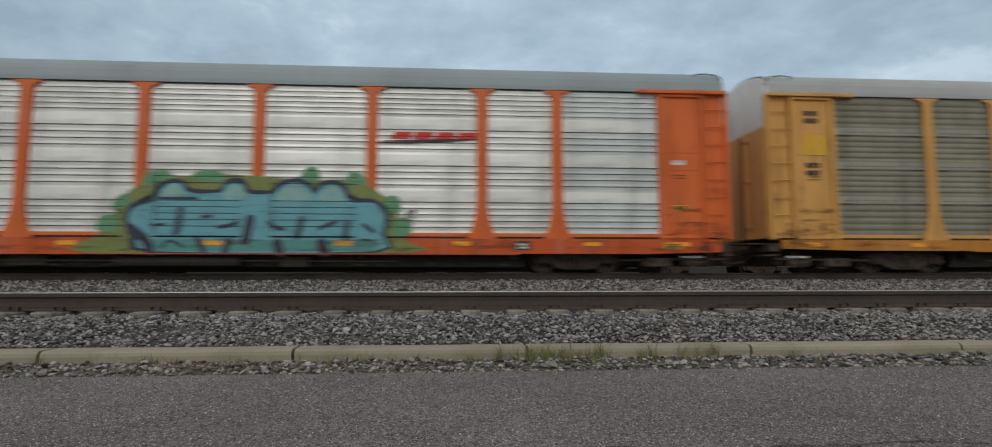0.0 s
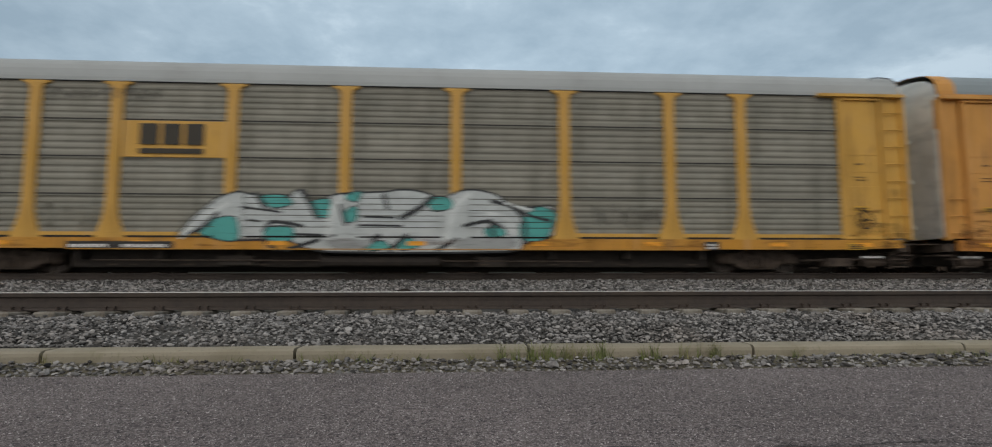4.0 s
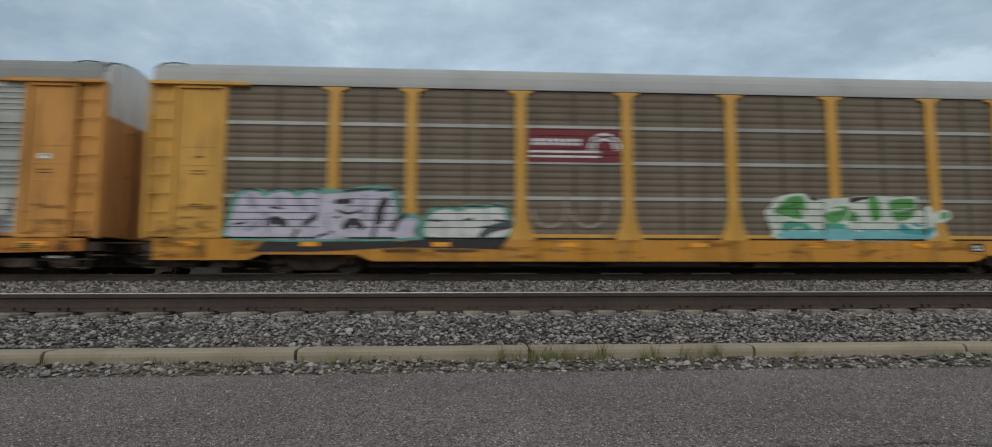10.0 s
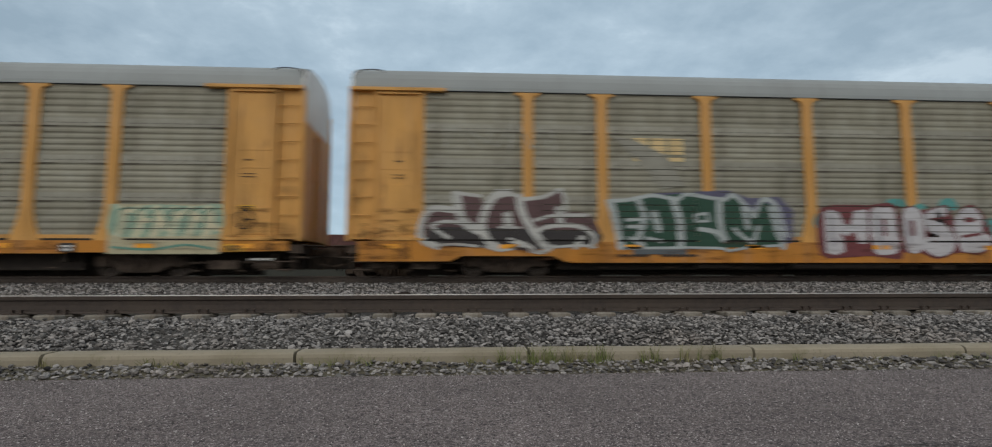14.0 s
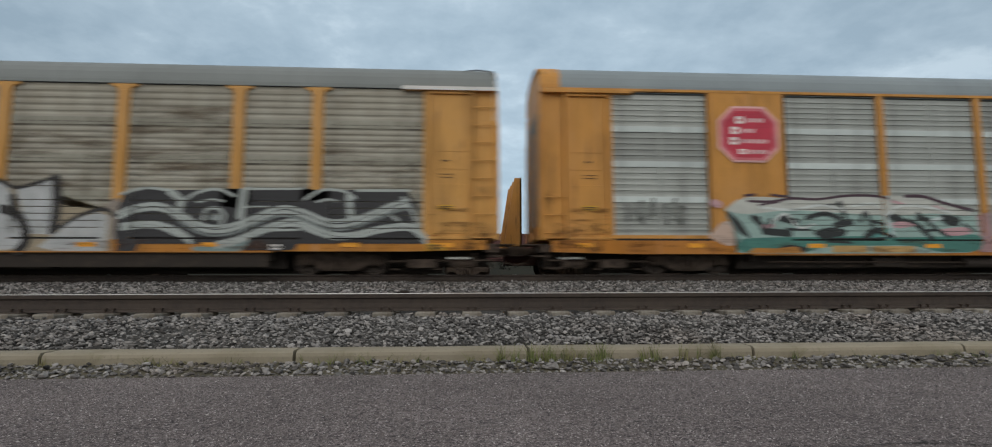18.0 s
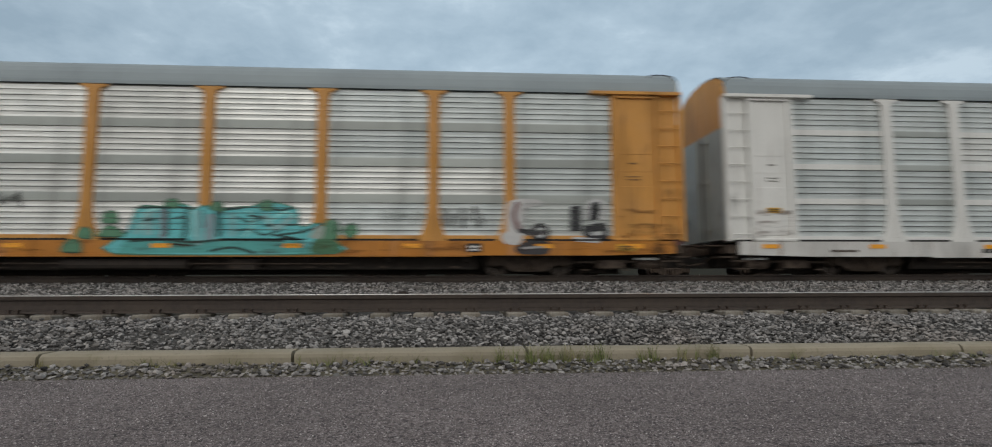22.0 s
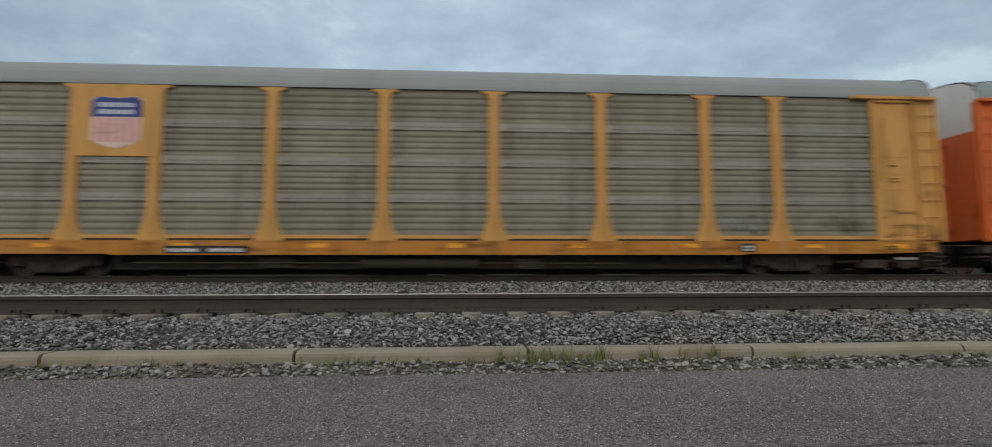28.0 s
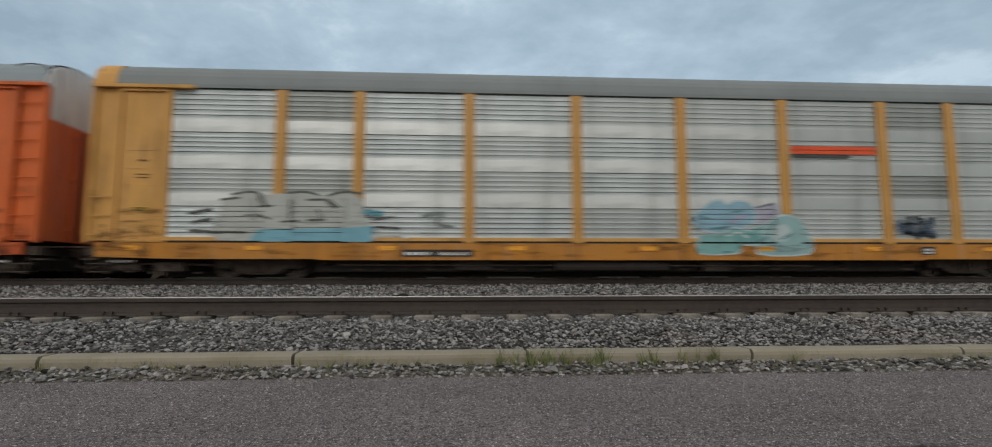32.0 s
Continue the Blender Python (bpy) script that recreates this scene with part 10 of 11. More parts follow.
    mu.form(rgb(34, 118, 126), (-1.29, 0.61), (-1.23, 0.93), (2.67, 0.94), (2.77, 0.61), hard=True)
    mu.line(tone_2, 0.1, (-0.3, 1.61), (-0.2, 1.31), (0.22, 1.5))
    mu.line(tone_2, 0.09, (0.24, 1.56), (0.72, 1.5))
    mu.line(tone_2, 0.1, (0.77, 1.8), (1.8, 1.6))
    mu.line(tone_2, 0.09, (0.01, 0.97), (0.21, 1.5))
    mu.line(tone_2, 0.1, (0.63, 1.45), (0.63, 0.97))
    mu.line(tone_2, 0.14, (1.18, 1.53), (1.28, 1.05))
    mu.line(tone_2, 0.1, (-0.91, 1.23), (-0.47, 1.38), (-0.22, 1.07), (0.14, 0.97))
    mu.line(tone_2, 0.12, (1.51, 1.53), (1.64, 0.97))
    mu.line(tone_2, 0.1, (1.85, 1.59), (1.76, 0.97))
    mu.line(tone_2, 0.1, (2.1, 1.35), (2.19, 0.97))
    mu.line(tone_2, 0.1, (-1.2, 1.16), (-0.87, 1.33))
    mu.line(tone_2, 0.08, (0.93, 1.5), (1.01, 1.09))
    mu.line(tone_2, 0.09, (2.35, 1.42), (2.68, 1.22))
    mu.form(tone_3, (-0.34, 1.23), (-0.14, 1.39), (0.01, 1.1))
    mu.form(tone_3, (0.24, 1.02), (0.35, 1.23), (0.5, 0.99))
    mu.form(tone_4, (1.41, 1.34), (1.63, 1.44), (1.71, 1.12), (1.46, 1.15))
    mu.line(tone_4, 0.12, (0.24, 1.73), (0.47, 1.78))
    mu.line(tone_4, 0.12, (2.47, 1.51), (2.7, 1.56))
    mu.line(tone_5, 0.1, (-0.71, 1.74), (-0.58, 1.49))
    mu.line(tone_5, 0.1, (2.02, 1.75), (2.1, 1.5))
    mu.line(tone_5, 0.08, (0.93, 1.66), (1.27, 1.62))
    mu.line(tone_5, 0.07, (-1.05, 1.05), (-0.6, 1.2), (-0.4, 1.0))
    mu.line(tone_5, 0.07, (0.4, 1.4), (0.5, 1.1), (0.8, 1.2))
    mu.line(tone_5, 0.07, (1.4, 1.5), (1.45, 1.0))
    mu.line(tone_5, 0.07, (2.3, 1.3), (2.5, 1.0))
    mu.line(tone_2, 0.10, (-1.2, 0.76), (-0.5, 0.9), (0.1, 0.72), (0.8, 0.88))
    mu.line(tone_2, 0.10, (1.1, 0.74), (1.7, 0.9), (2.2, 0.74), (2.6, 0.86))
    mu.line(tone_2, 0.09, (-0.75, 1.62), (-0.35, 1.5), (-0.1, 1.62))
    mu.line(tone_2, 0.09, (2.0, 1.62), (2.3, 1.56), (2.45, 1.3))
    mu = piece("dusty pink block graffiti with thin outlines")
    tone_1 = rgb(106, 82, 94)
    mu.form(rgb(204, 190, 192), (7.61, 1.77), (7.96, 1.93), (8.58, 2.02), (9.02, 1.88), (9.38, 2.02), (9.83, 1.97), (10.27, 1.89), (10.55, 1.98), (10.92, 2.07), (11.19, 1.84), (11.24, 1.29), (11.42, 1.03), (11.28, 0.62), (10.45, 0.62), (10.29, 0.84), (9.93, 0.84), (9.83, 0.62), (7.71, 0.61), (7.58, 1.07), hard=True)
    mu.line(rgb(192, 124, 128), 0.07, (7.68, 1.77), (8.43, 1.88))
    mu.line(rgb(170, 150, 166), 0.24, (9.1, 1.8), (8.97, 1.07))
    mu.line(rgb(176, 158, 166), 0.16, (7.94, 1.53), (8.47, 1.71))
    mu.line(tone_1, 0.05, (7.6, 1.86), (8.14, 2), (8.71, 2.05))
    mu.line(tone_1, 0.05, (7.89, 1.4), (8.59, 1.54))
    mu.line(tone_1, 0.05, (7.88, 1.09), (8.45, 1.31), (8.84, 1.23))
    mu.line(tone_1, 0.05, (8.78, 1.52), (9.04, 1.59))
    mu.line(tone_1, 0.06, (9.33, 1.75), (9.59, 1.83))
    mu.line(tone_1, 0.06, (9.28, 1.52), (9.53, 1.56))
    mu.line(tone_1, 0.05, (9.48, 1.26), (9.88, 1.35), (10.23, 1.32))
    mu.line(tone_1, 0.05, (9.76, 1.47), (10.28, 1.53))
    mu.line(tone_1, 0.06, (10.3, 1.53), (10.62, 1.77), (10.98, 1.67), (10.78, 1.44), (10.48, 1.49))
    mu.line(tone_1, 0.05, (10.45, 1.1), (10.99, 1.29))
    mu.line(tone_1, 0.07, (9.19, 1.01), (9.62, 1.06))
    mu.line(tone_1, 0.05, (9.16, 1.92), (9.86, 1.94))
    mu.line(rgb(224, 214, 212), 0.12, (9.42, 1.2), (9.5, 1.62), (9.78, 1.7))
    mu.line(rgb(224, 214, 212), 0.12, (10.05, 1.1), (9.98, 1.5), (10.2, 1.68))
    mu.line(rgb(224, 214, 212), 0.10, (10.5, 1.3), (10.85, 1.2), (11.05, 1.4))
    mu.line(tone_1, 0.05, (9.62, 1.02), (9.58, 1.6), (9.86, 1.76), (10.0, 1.4), (9.84, 1.04))
    mu.line(tone_1, 0.05, (10.16, 1.02), (10.12, 1.62), (10.34, 1.74))
    mu.line(tone_1, 0.05, (10.55, 1.98), (10.92, 2.05), (11.17, 1.84))


def murals_p(piece):
    mu = piece("chalk-white graffiti over a sky-blue base")
    tone_1, tone_2 = rgb(82, 84, 78), rgb(150, 152, 146)
    mu.form(rgb(174, 176, 168), (-10.58, 0.95), (-10.6, 1.49), (-10.51, 1.93), (-10.23, 2.11), (-9.84, 2.19), (-9.45, 2.1), (-8.82, 2.17), (-8.51, 2.22), (-8.19, 2.11), (-7.71, 2.16), (-7.23, 2.13), (-7.02, 1.95), (-6.96, 1.51), (-6.7, 1.24), (-6.78, 0.96))
    mu.form(rgb(116, 166, 180), (-9.82, 0.94), (-9.65, 1.23), (-8.79, 1.21), (-7.53, 1.27), (-6.71, 1.32), (-6.78, 0.91), (-9.79, 0.92), hard=True)
    mu.line(tone_1, 0.06, (-10.29, 2.12), (-9.84, 2.19), (-9.57, 2.11))
    mu.line(tone_1, 0.06, (-10.56, 1.98), (-10.12, 2.03))
    mu.line(tone_1, 0.06, (-8.93, 2.15), (-8.51, 2.2), (-8.16, 2.12))
    mu.line(tone_1, 0.06, (-7.9, 2.11), (-7.48, 2.2), (-7.04, 2.15))
    mu.line(tone_1, 0.06, (-9.59, 1.82), (-9.28, 1.82))
    mu.line(tone_1, 0.06, (-8.41, 1.99), (-7.99, 2))
    mu.line(tone_1, 0.05, (-9.96, 1.58), (-9.66, 1.6), (-9.31, 1.48))
    mu.line(tone_1, 0.06, (-8.39, 1.47), (-7.98, 1.48))
    mu.line(tone_1, 0.05, (-9.06, 1.41), (-8.61, 1.46))
    mu.line(tone_1, 0.14, (-9.6, 2.06), (-9.5, 1.87))
    mu.line(tone_1, 0.12, (-7.9, 1.96), (-7.7, 1.82))
    mu.line(tone_1, 0.06, (-10.6, 1.16), (-9.92, 1.15))
    mu.line(tone_1, 0.08, (-11.32, 1.63), (-10.8, 1.73))
    mu.line(tone_1, 0.07, (-11.23, 1.4), (-10.79, 1.49))
    mu.line(tone_1, 0.07, (-11.29, 1.2), (-10.54, 1.14))
    mu.line(tone_1, 0.05, (-6.77, 1.5), (-6.23, 1.57))
    mu.line(tone_1, 0.06, (-6.69, 1.3), (-6.06, 1.27))
    mu.line(tone_1, 0.05, (-8.18, 1.75), (-8.04, 1.51))
    mu.line(tone_1, 0.05, (-8.82, 1.99), (-8.83, 1.5))
    mu.line(rgb(92, 150, 162), 0.14, (-6.94, 1.68), (-6.55, 1.65))
    mu.line(rgb(196, 198, 192), 0.06, (-6.76, 1.06), (-6.25, 1.11), (-5.9, 1.01))
    mu.line(tone_2, 0.1, (-9.76, 1.98), (-9.77, 1.5))
    mu.line(tone_2, 0.1, (-7.47, 2), (-7.41, 1.51))
    mu.line(rgb(120, 126, 120), 0.08, (-5.49, 1.6), (-4.97, 1.67), (-5.13, 1.41), (-4.72, 1.31))
    mu = piece("pale blue and lilac bubble graffiti")
    tone_1, tone_2 = rgb(182, 196, 196), rgb(92, 132, 134)
    mu.form(rgb(166, 162, 176), (3.28, 1.81), (3.98, 1.98), (4.05, 1.74), (3.95, 1.47), (3.3, 1.45), edge=tone_1, rim=0.04, hard=True)
    mu.form(rgb(136, 171, 186), (1.68, 1.51), (1.83, 1.73), (2.19, 1.99), (2.45, 2.04), (2.65, 1.91), (2.8, 2.01), (3.15, 2.01), (3.37, 1.79), (3.32, 1.47), (2.59, 1.19), (1.9, 1.29), edge=tone_1, rim=0.05)
    mu.form(rgb(120, 166, 161), (1.77, 0.65), (1.89, 1.1), (2.41, 1.12), (2.77, 1.31), (3.2, 1.23), (3.65, 1.4), (3.75, 0.99), (3.27, 0.87), (2.92, 0.87), (2.84, 0.65), edge=tone_1, rim=0.04)
    mu.form(rgb(140, 173, 171), (3.41, 0.65), (3.64, 1.31), (3.92, 1.57), (4.28, 1.64), (4.64, 1.49), (4.85, 1.15), (4.82, 0.65), edge=tone_1, rim=0.05)
    mu.form(rgb(178, 192, 190), (3.82, 1.04), (3.9, 1.32), (4.17, 1.42), (4.34, 1.23), (4.15, 0.94))
    mu.form(rgb(108, 156, 152), (2.75, 1.06), (3.11, 1.18), (3.54, 1.11), (3.44, 0.91), (2.92, 0.9))
    mu.line(tone_2, 0.05, (2.44, 0.67), (2.68, 0.67))
    mu.line(tone_2, 0.06, (2.21, 1.29), (2.63, 1.34))
    mu.line(tone_2, 0.05, (1.88, 1.65), (2.12, 1.54))
    mu.line(tone_2, 0.05, (2.79, 1.74), (3.05, 1.79))
    mu.line(tone_2, 0.06, (4.06, 1.01), (4.34, 1.15))
    mu.line(tone_2, 0.05, (3.45, 0.94), (3.72, 1.08))
    mu.line(tone_1, 0.07, (2.58, 1.11), (2.93, 1.18), (3.14, 1.07))
    mu.line(rgb(166, 156, 180), 0.1, (2.74, 1.48), (3.1, 1.65))


def decorate(i, root):
    d = TRAIN[i]
    pitch, framed = d.get("pitch", 0.150), d.get("kind") == "framed"
    made_ = []

    def piece(label, name="graffiti", flush=False):
        mu = Mural(100 * i + len(made_))
        made_.append((mu, name, label, flush))
        return mu

    def number(x0, x1, z0, z1, dark=True):
        """The car's number panel, as bars."""
        if dark:
            plate(root, "number_panel", x0, x1, z0, z1, M["plate_black"], FACE - 0.022)
        bars(root, x0 + 0.08, z0 + 0.04, (x1 - x0) * 0.36, z1 - z0 - 0.07, 1, M["plate_white"] if dark else M["plate_black"], FACE - 0.026, "stencil", i)
        bars(root, x0 + (x1 - x0) * 0.52, z0 + 0.04, (x1 - x0) * 0.42, z1 - z0 - 0.07, 1, M["plate_white"] if dark else M["plate_black"], FACE - 0.026, "stencil", i + 50)

    # reflectors along the sill and small plates that every car carries
    for k, x in enumerate((-12.9, -9.9, -6.6, -3.3, 0.2, 3.4, 6.4, 9.8, 12.2)):
        plate(root, "reflector", x, x + 0.46, 0.70, 0.81, M["reflector"], FACE - 0.021, "orange reflector strip")
    plate(root, "label_plate", 11.95, 12.45, 0.62, 0.80, M["plate_yellow"], FACE - 0.02)
    bars(root, 12.0, 0.64, 0.4, 0.14, 3, M["plate_black"], FACE - 0.026, "stencil", i + 20)
    for s_ in (-1, 1):
        x = s_ * 12.48 - 0.25
        bars(root, x + 0.05, 2.52, 0.36, 0.16, 2, M["truck"], SKIN - 0.036, "stencil", i + 9 + s_, gap=0.75)
        bars(root, x + 0.12, 2.95, 0.20, 0.10, 1, M["truck"], SKIN - 0.036, "stencil", i + 19 + s_, gap=0.6)
        if i % 3 != 1:
            plate(root, "label_plate", x + 0.02, x + 0.42, 1.66, 1.80, M["plate_yellow"], SKIN - 0.044, "yellow label plate")
            bars(root, x + 0.05, 1.68, 0.34, 0.11, 2, M["plate_black"], SKIN - 0.050, "stencil", i + 29 + s_)
        # white bars added as pale bits of rigging below the end platform
        bars(root, s_ * 12.9 - 0.4, 0.40, 0.62, 0.09, 1, M["plate_white"], FACE + 0.22, "stencil", i + 39 + s_, gap=0.35)
        stain(root, "rust_wash", s_ * 12.55 - 0.55, s_ * 12.55 + 0.55, 0.93, 1.75, SKIN - 0.052)
        stain(root, "soot_wash", s_ * 13.45 - 0.3, s_ * 13.45 + 0.3, 0.9, 2.3, SKIN - 0.064)
        if i != 11:
            stain(root, "grime_wash", s_ * 12.85 - 0.66, s_ * 12.85 + 0.66, LOWS[i] + 0.06, 0.87, FACE - 0.036)
            stain(root, "grime_wash", s_ * 12.75 - 0.72, s_ * 12.75 + 0.72, 0.92, 1.34, SKIN - 0.096)
    if i != 11:
        stain(root, "rust_wash", -13.4, 13.4, LOWS[i] + 0.05, 0.88, FACE - 0.033)
    if i in (3, 9):
        stain(root, "chalk_wash", 7.2, 9.1, 1.0, 2.1, FACE + 0.001)
    plate(root, "notice", 8.0, 8.4, 0.60, 0.82, M["plate_black"], FACE - 0.02)
    bars(root, 8.05, 0.63, 0.3, 0.16, 2, M["plate_white"], FACE - 0.026, "stencil", i + 33)
    def brake(bm):
        tube(bm, (12.45, SKIN - 0.02, 1.42), (12.45, SKIN - 0.14, 1.42), 0.05, 8)
        for k in range(10):
            a, b = 2 * math.pi * k / 10, 2 * math.pi * (k + 1) / 10
            tube(bm, (12.45 + 0.24 * math.cos(a), SKIN - 0.14, 1.42 + 0.24 * math.sin(a)), (12.45 + 0.24 * math.cos(b), SKIN - 0.14, 1.42 + 0.24 * math.sin(b)), 0.018, 5)
        for k in range(3):
            a = 2 * math.pi * k / 3
            tube(bm, (12.45, SKIN - 0.14, 1.42), (12.45 + 0.24 * math.cos(a), SKIN - 0.14, 1.42 + 0.24 * math.sin(a)), 0.014, 5)
    if i in (1, 2, 6):
        part("hand_brake", shared("brake", lambda: made(brake, "hand_brake", M["dark"])), root, "dark hand-brake wheel")

    if i == 0:
        murals_a(piece)
        lo = piece("red and dark slanted railway mark", "railway_mark")
        for k in range(4):
            lo.rect(4.75 + k * 0.56, 5.24 + k * 0.56, 3.50, 3.68, rgb(200, 50, 35), 1, 0.12)
        lo.add([(4.45, 3.36), (5.3, 3.36), (7.05, 3.50), (7.0, 3.52), (4.55, 3.44)], rgb(60, 30, 50), 1.2)
        plate(root, "notice", 12.25, 12.6, 2.89, 3.01, M["plate_white"], SKIN - 0.036)
    elif i == 1:
        lo = piece("faded amber block railway mark", "railway_mark")
        blocks(lo, -6.6, -4.85, 3.05, 3.77, rgb(215, 145, 45))
        murals_b(piece)
        number(-6.93, -4.47, 0.61, 0.81)
        plate(root, "notice", 5.04, 6.15, 0.62, 0.81, M["plate_black"], FACE - 0.022)
        plate(root, "label_plate", -12.81, -12.13, 3.21, 3.77, M["plate_yellow"], SKIN - 0.036, "bright yellow notice plate")
        bars(root, -12.75, 4.1, 0.45, 0.42, 2, M["plate_black"], SKIN - 0.034, "stencil", 71)
        bars(root, -12.75, 2.65, 0.42, 0.42, 2, M["plate_black"], SKIN - 0.038, "stencil", 72)
    elif i == 2:
        pm = part("badge_plate", made(lambda bm: box(bm, -6.98, -4.45, FACE + 0.02, SKIN, 2.92, 3.86), "badge_plate", M["pale_yellow"], bevel=0.006), root)
        lo = piece("dark block railway mark on a yellow plate", "railway_mark", True)
        blocks(lo, -6.55, -4.87, 3.01, 3.78, rgb(48, 42, 30))
        murals_c(piece)
        number(-8.14, -5.58, 0.60, 0.79)
        plate(root, "label_plate", -12.84, -12.15, 3.2, 3.74, M["plate_yellow"], SKIN - 0.036, "bright yellow notice plate")
        bars(root, -12.82, 2.88, 0.62, 0.13, 1, M["plate_black"], SKIN - 0.036, "stencil", 73)
        sc = piece("dusty white overspray low on the panels")
        sc.scrawl(-11.6, -9.5, 1.15, 1.85, rgb(140, 136, 122), 1, 30, 0.05)
        sc.scrawl(-8.8, -7.4, 1.15, 1.75, rgb(140, 136, 122), 1, 18, 0.05)
        sc.scrawl(-8.8, -6.0, 4.4, 4.75, rgb(70, 66, 60), 1, 22, 0.04)
        sc.scrawl(5.0, 7.0, 1.2, 1.8, rgb(62, 56, 50), 1, 22, 0.05)
    elif i == 3:
        lo = piece("black block railway mark in brackets", "railway_mark")
        blocks(lo, -8.75, -7.65, 3.50, 3.85, BLACK, 3, under=False)
        for x, s in ((-9.0, 1), (-7.4, -1)):
            lo.rect(x - 0.03, x + 0.03, 3.33, 3.97, rgb(70, 48, 22), 1)
            lo.rect(min(x, x + s * 0.2), max(x, x + s * 0.2), 3.33, 3.38, rgb(70, 48, 22), 1.1)
        murals_d(piece)
        number(-6.02, -3.59, 0.59, 0.80)
        plate(root, "grab_box", 4.25, 4.9, 0.62, 0.84, M["amber"], FACE - 0.05)
        rb = piece("white chalk marks", flush=True)
        rb.scrawl(12.35, 12.75, 2.4, 3.0, rgb(190, 175, 150), 1, 8, 0.05)
    elif i == 4:
        pk = piece("one pink-painted sheet", "painted_sheet")
        pk.rect(-6.98, -4.46, 2.99, 3.85, PINK, 0)
        murals_e(piece)
        v = piece("black vertical scrawl on the corner panel", flush=True)
        v.line(rgb(54, 42, 31), 0.08, (-12.7, 4.14), (-12.25, 4.25), (-12.28, 3.88), (-12.73, 3.84))
        v.line(rgb(54, 42, 31), 0.08, (-12.79, 3.7), (-12.56, 3.34))
        v.line(rgb(54, 42, 31), 0.08, (-12.44, 3.81), (-12.14, 3.41))
        v.line(rgb(54, 42, 31), 0.06, (-12.69, 3.5), (-12.24, 3.68))
        v.line(rgb(54, 42, 31), 0.08, (-12.68, 3.04), (-12.33, 3.31), (-12.2, 3.04), (-12.65, 2.94), (-12.26, 2.84))
        v.line(rgb(54, 42, 31), 0.08, (-12.71, 2.74), (-12.16, 2.68), (-12.63, 2.38), (-12.09, 2.32))
        v.line(rgb(54, 42, 31), 0.08, (-12.56, 2.11), (-12.18, 2.25), (-12.05, 1.99), (-12.43, 1.79), (-12.59, 2.02))
        v.line(rgb(54, 42, 31), 0.06, (-12.2, 1.66), (-12.07, 1.37))
        v.line(rgb(54, 42, 31), 0.06, (-12.49, 1.72), (-12.64, 1.46))
        number(-6.96, -4.61, 0.54, 0.73)
        plate(root, "notice", 12.27, 12.59, 2.88, 3.01, M["plate_white"], SKIN - 0.036)
    elif i == 5:
        lo = piece("maroon railway mark with white bars", "railway_mark")
        lo.rect(-4.10, -1.62, 2.95, 3.86, rgb(112, 40, 48), 0)
        for k in range(8):
            lo.rect(-4.0 + k * 0.17, -3.87 + k * 0.17, 3.40, 3.58, WHITE, 1)
        for z in (3.10, 3.23):
            lo.stroke([(-4.05, z), (-2.2, z)], 0.06, WHITE, 1)
        for r in (0.28, 0.42):
            lo.stroke([(-2.05 + r * math.cos(a), 3.30 + r * math.sin(a)) for a in [k * math.pi / 8 for k in range(9)]], 0.07, WHITE, 1.2)
        murals_f(piece)
        m3 = piece("two thin grey arcs")
        for cx in (-3.55, -2.5):
            m3.stroke([(cx + 0.45 * math.cos(a), 1.65 + 0.42 * math.sin(a)) for a in [math.pi + k * math.pi / 10 for k in range(11)]] + [(cx + 0.45, 2.0)], 0.09, rgb(140, 130, 120), 1)
        number(-7.92, -5.28, 0.52, 0.70, False)
    elif i == 6:
        badge_plate(root, M["amber"], -9.14, -7.15)
        shield(piece("blue and red railway shield", "railway_shield", True), -8.13, 3.18, 4.59)
        murals_g(piece)
        m4 = piece("faded mint and cream scrawled panel")
        m4.rect(9.15, 11.85, 0.55, 1.80, rgb(172, 165, 135), 0)
        m4.form(rgb(146, 168, 146), (9.18, 1.02), (9.2, 1.78), (9.5, 1.72), (10.3, 1.80), (11.2, 1.76), (11.84, 1.8), (11.84, 1.08), (10.6, 1.0))
        for k in range(6):
            x, w = 9.38 + 0.42 * k, 0.12 + 0.03 * (k % 3)
            m4.line(rgb(200, 194, 162), w, (x, 1.02), (x + 0.10, 1.44), (x + 0.04, 1.70))
            m4.line(rgb(200, 194, 162), w * 0.8, (x + 0.04, 1.66 - 0.3 * (k % 2)), (x + 0.30, 1.62 - 0.22 * (k % 3)))
            m4.line(rgb(48, 104, 92), 0.045, (x - 0.10, 1.1 + 0.1 * (k % 2)), (x - 0.04, 1.58), (x + 0.2, 1.72))
        m4.line(rgb(96, 140, 124), 0.06, (9.25, 0.72), (10.2, 0.66), (11.0, 0.78), (11.7, 0.68))
    elif i == 7:
        lo = piece("half-scoured cream railway mark", "railway_mark")
        blocks(lo, -6.3, -4.85, 3.05, 3.68, rgb(205, 180, 130))
        lo.add([(-6.9, 3.75), (-6.2, 3.6), (-5.4, 3.2), (-4.9, 2.4), (-5.6, 2.3), (-6.0, 2.9)], rgb(140, 138, 126), 2)
        sp = piece("pale scoured splashes")
        sp.scrawl(-11.4, -8.0, 3.2, 4.1, rgb(158, 158, 148), 1, 16, 0.05)
        murals_h(piece)
        number(-6.9, -4.5, 0.46, 0.62, False)
    elif i == 8:
        badge_plate(root, M["yellow"], -9.14, -7.15)
        lo = piece("dark bent-bar railway mark on a yellow plate", "railway_mark", True)
        c = rgb(78, 62, 50)
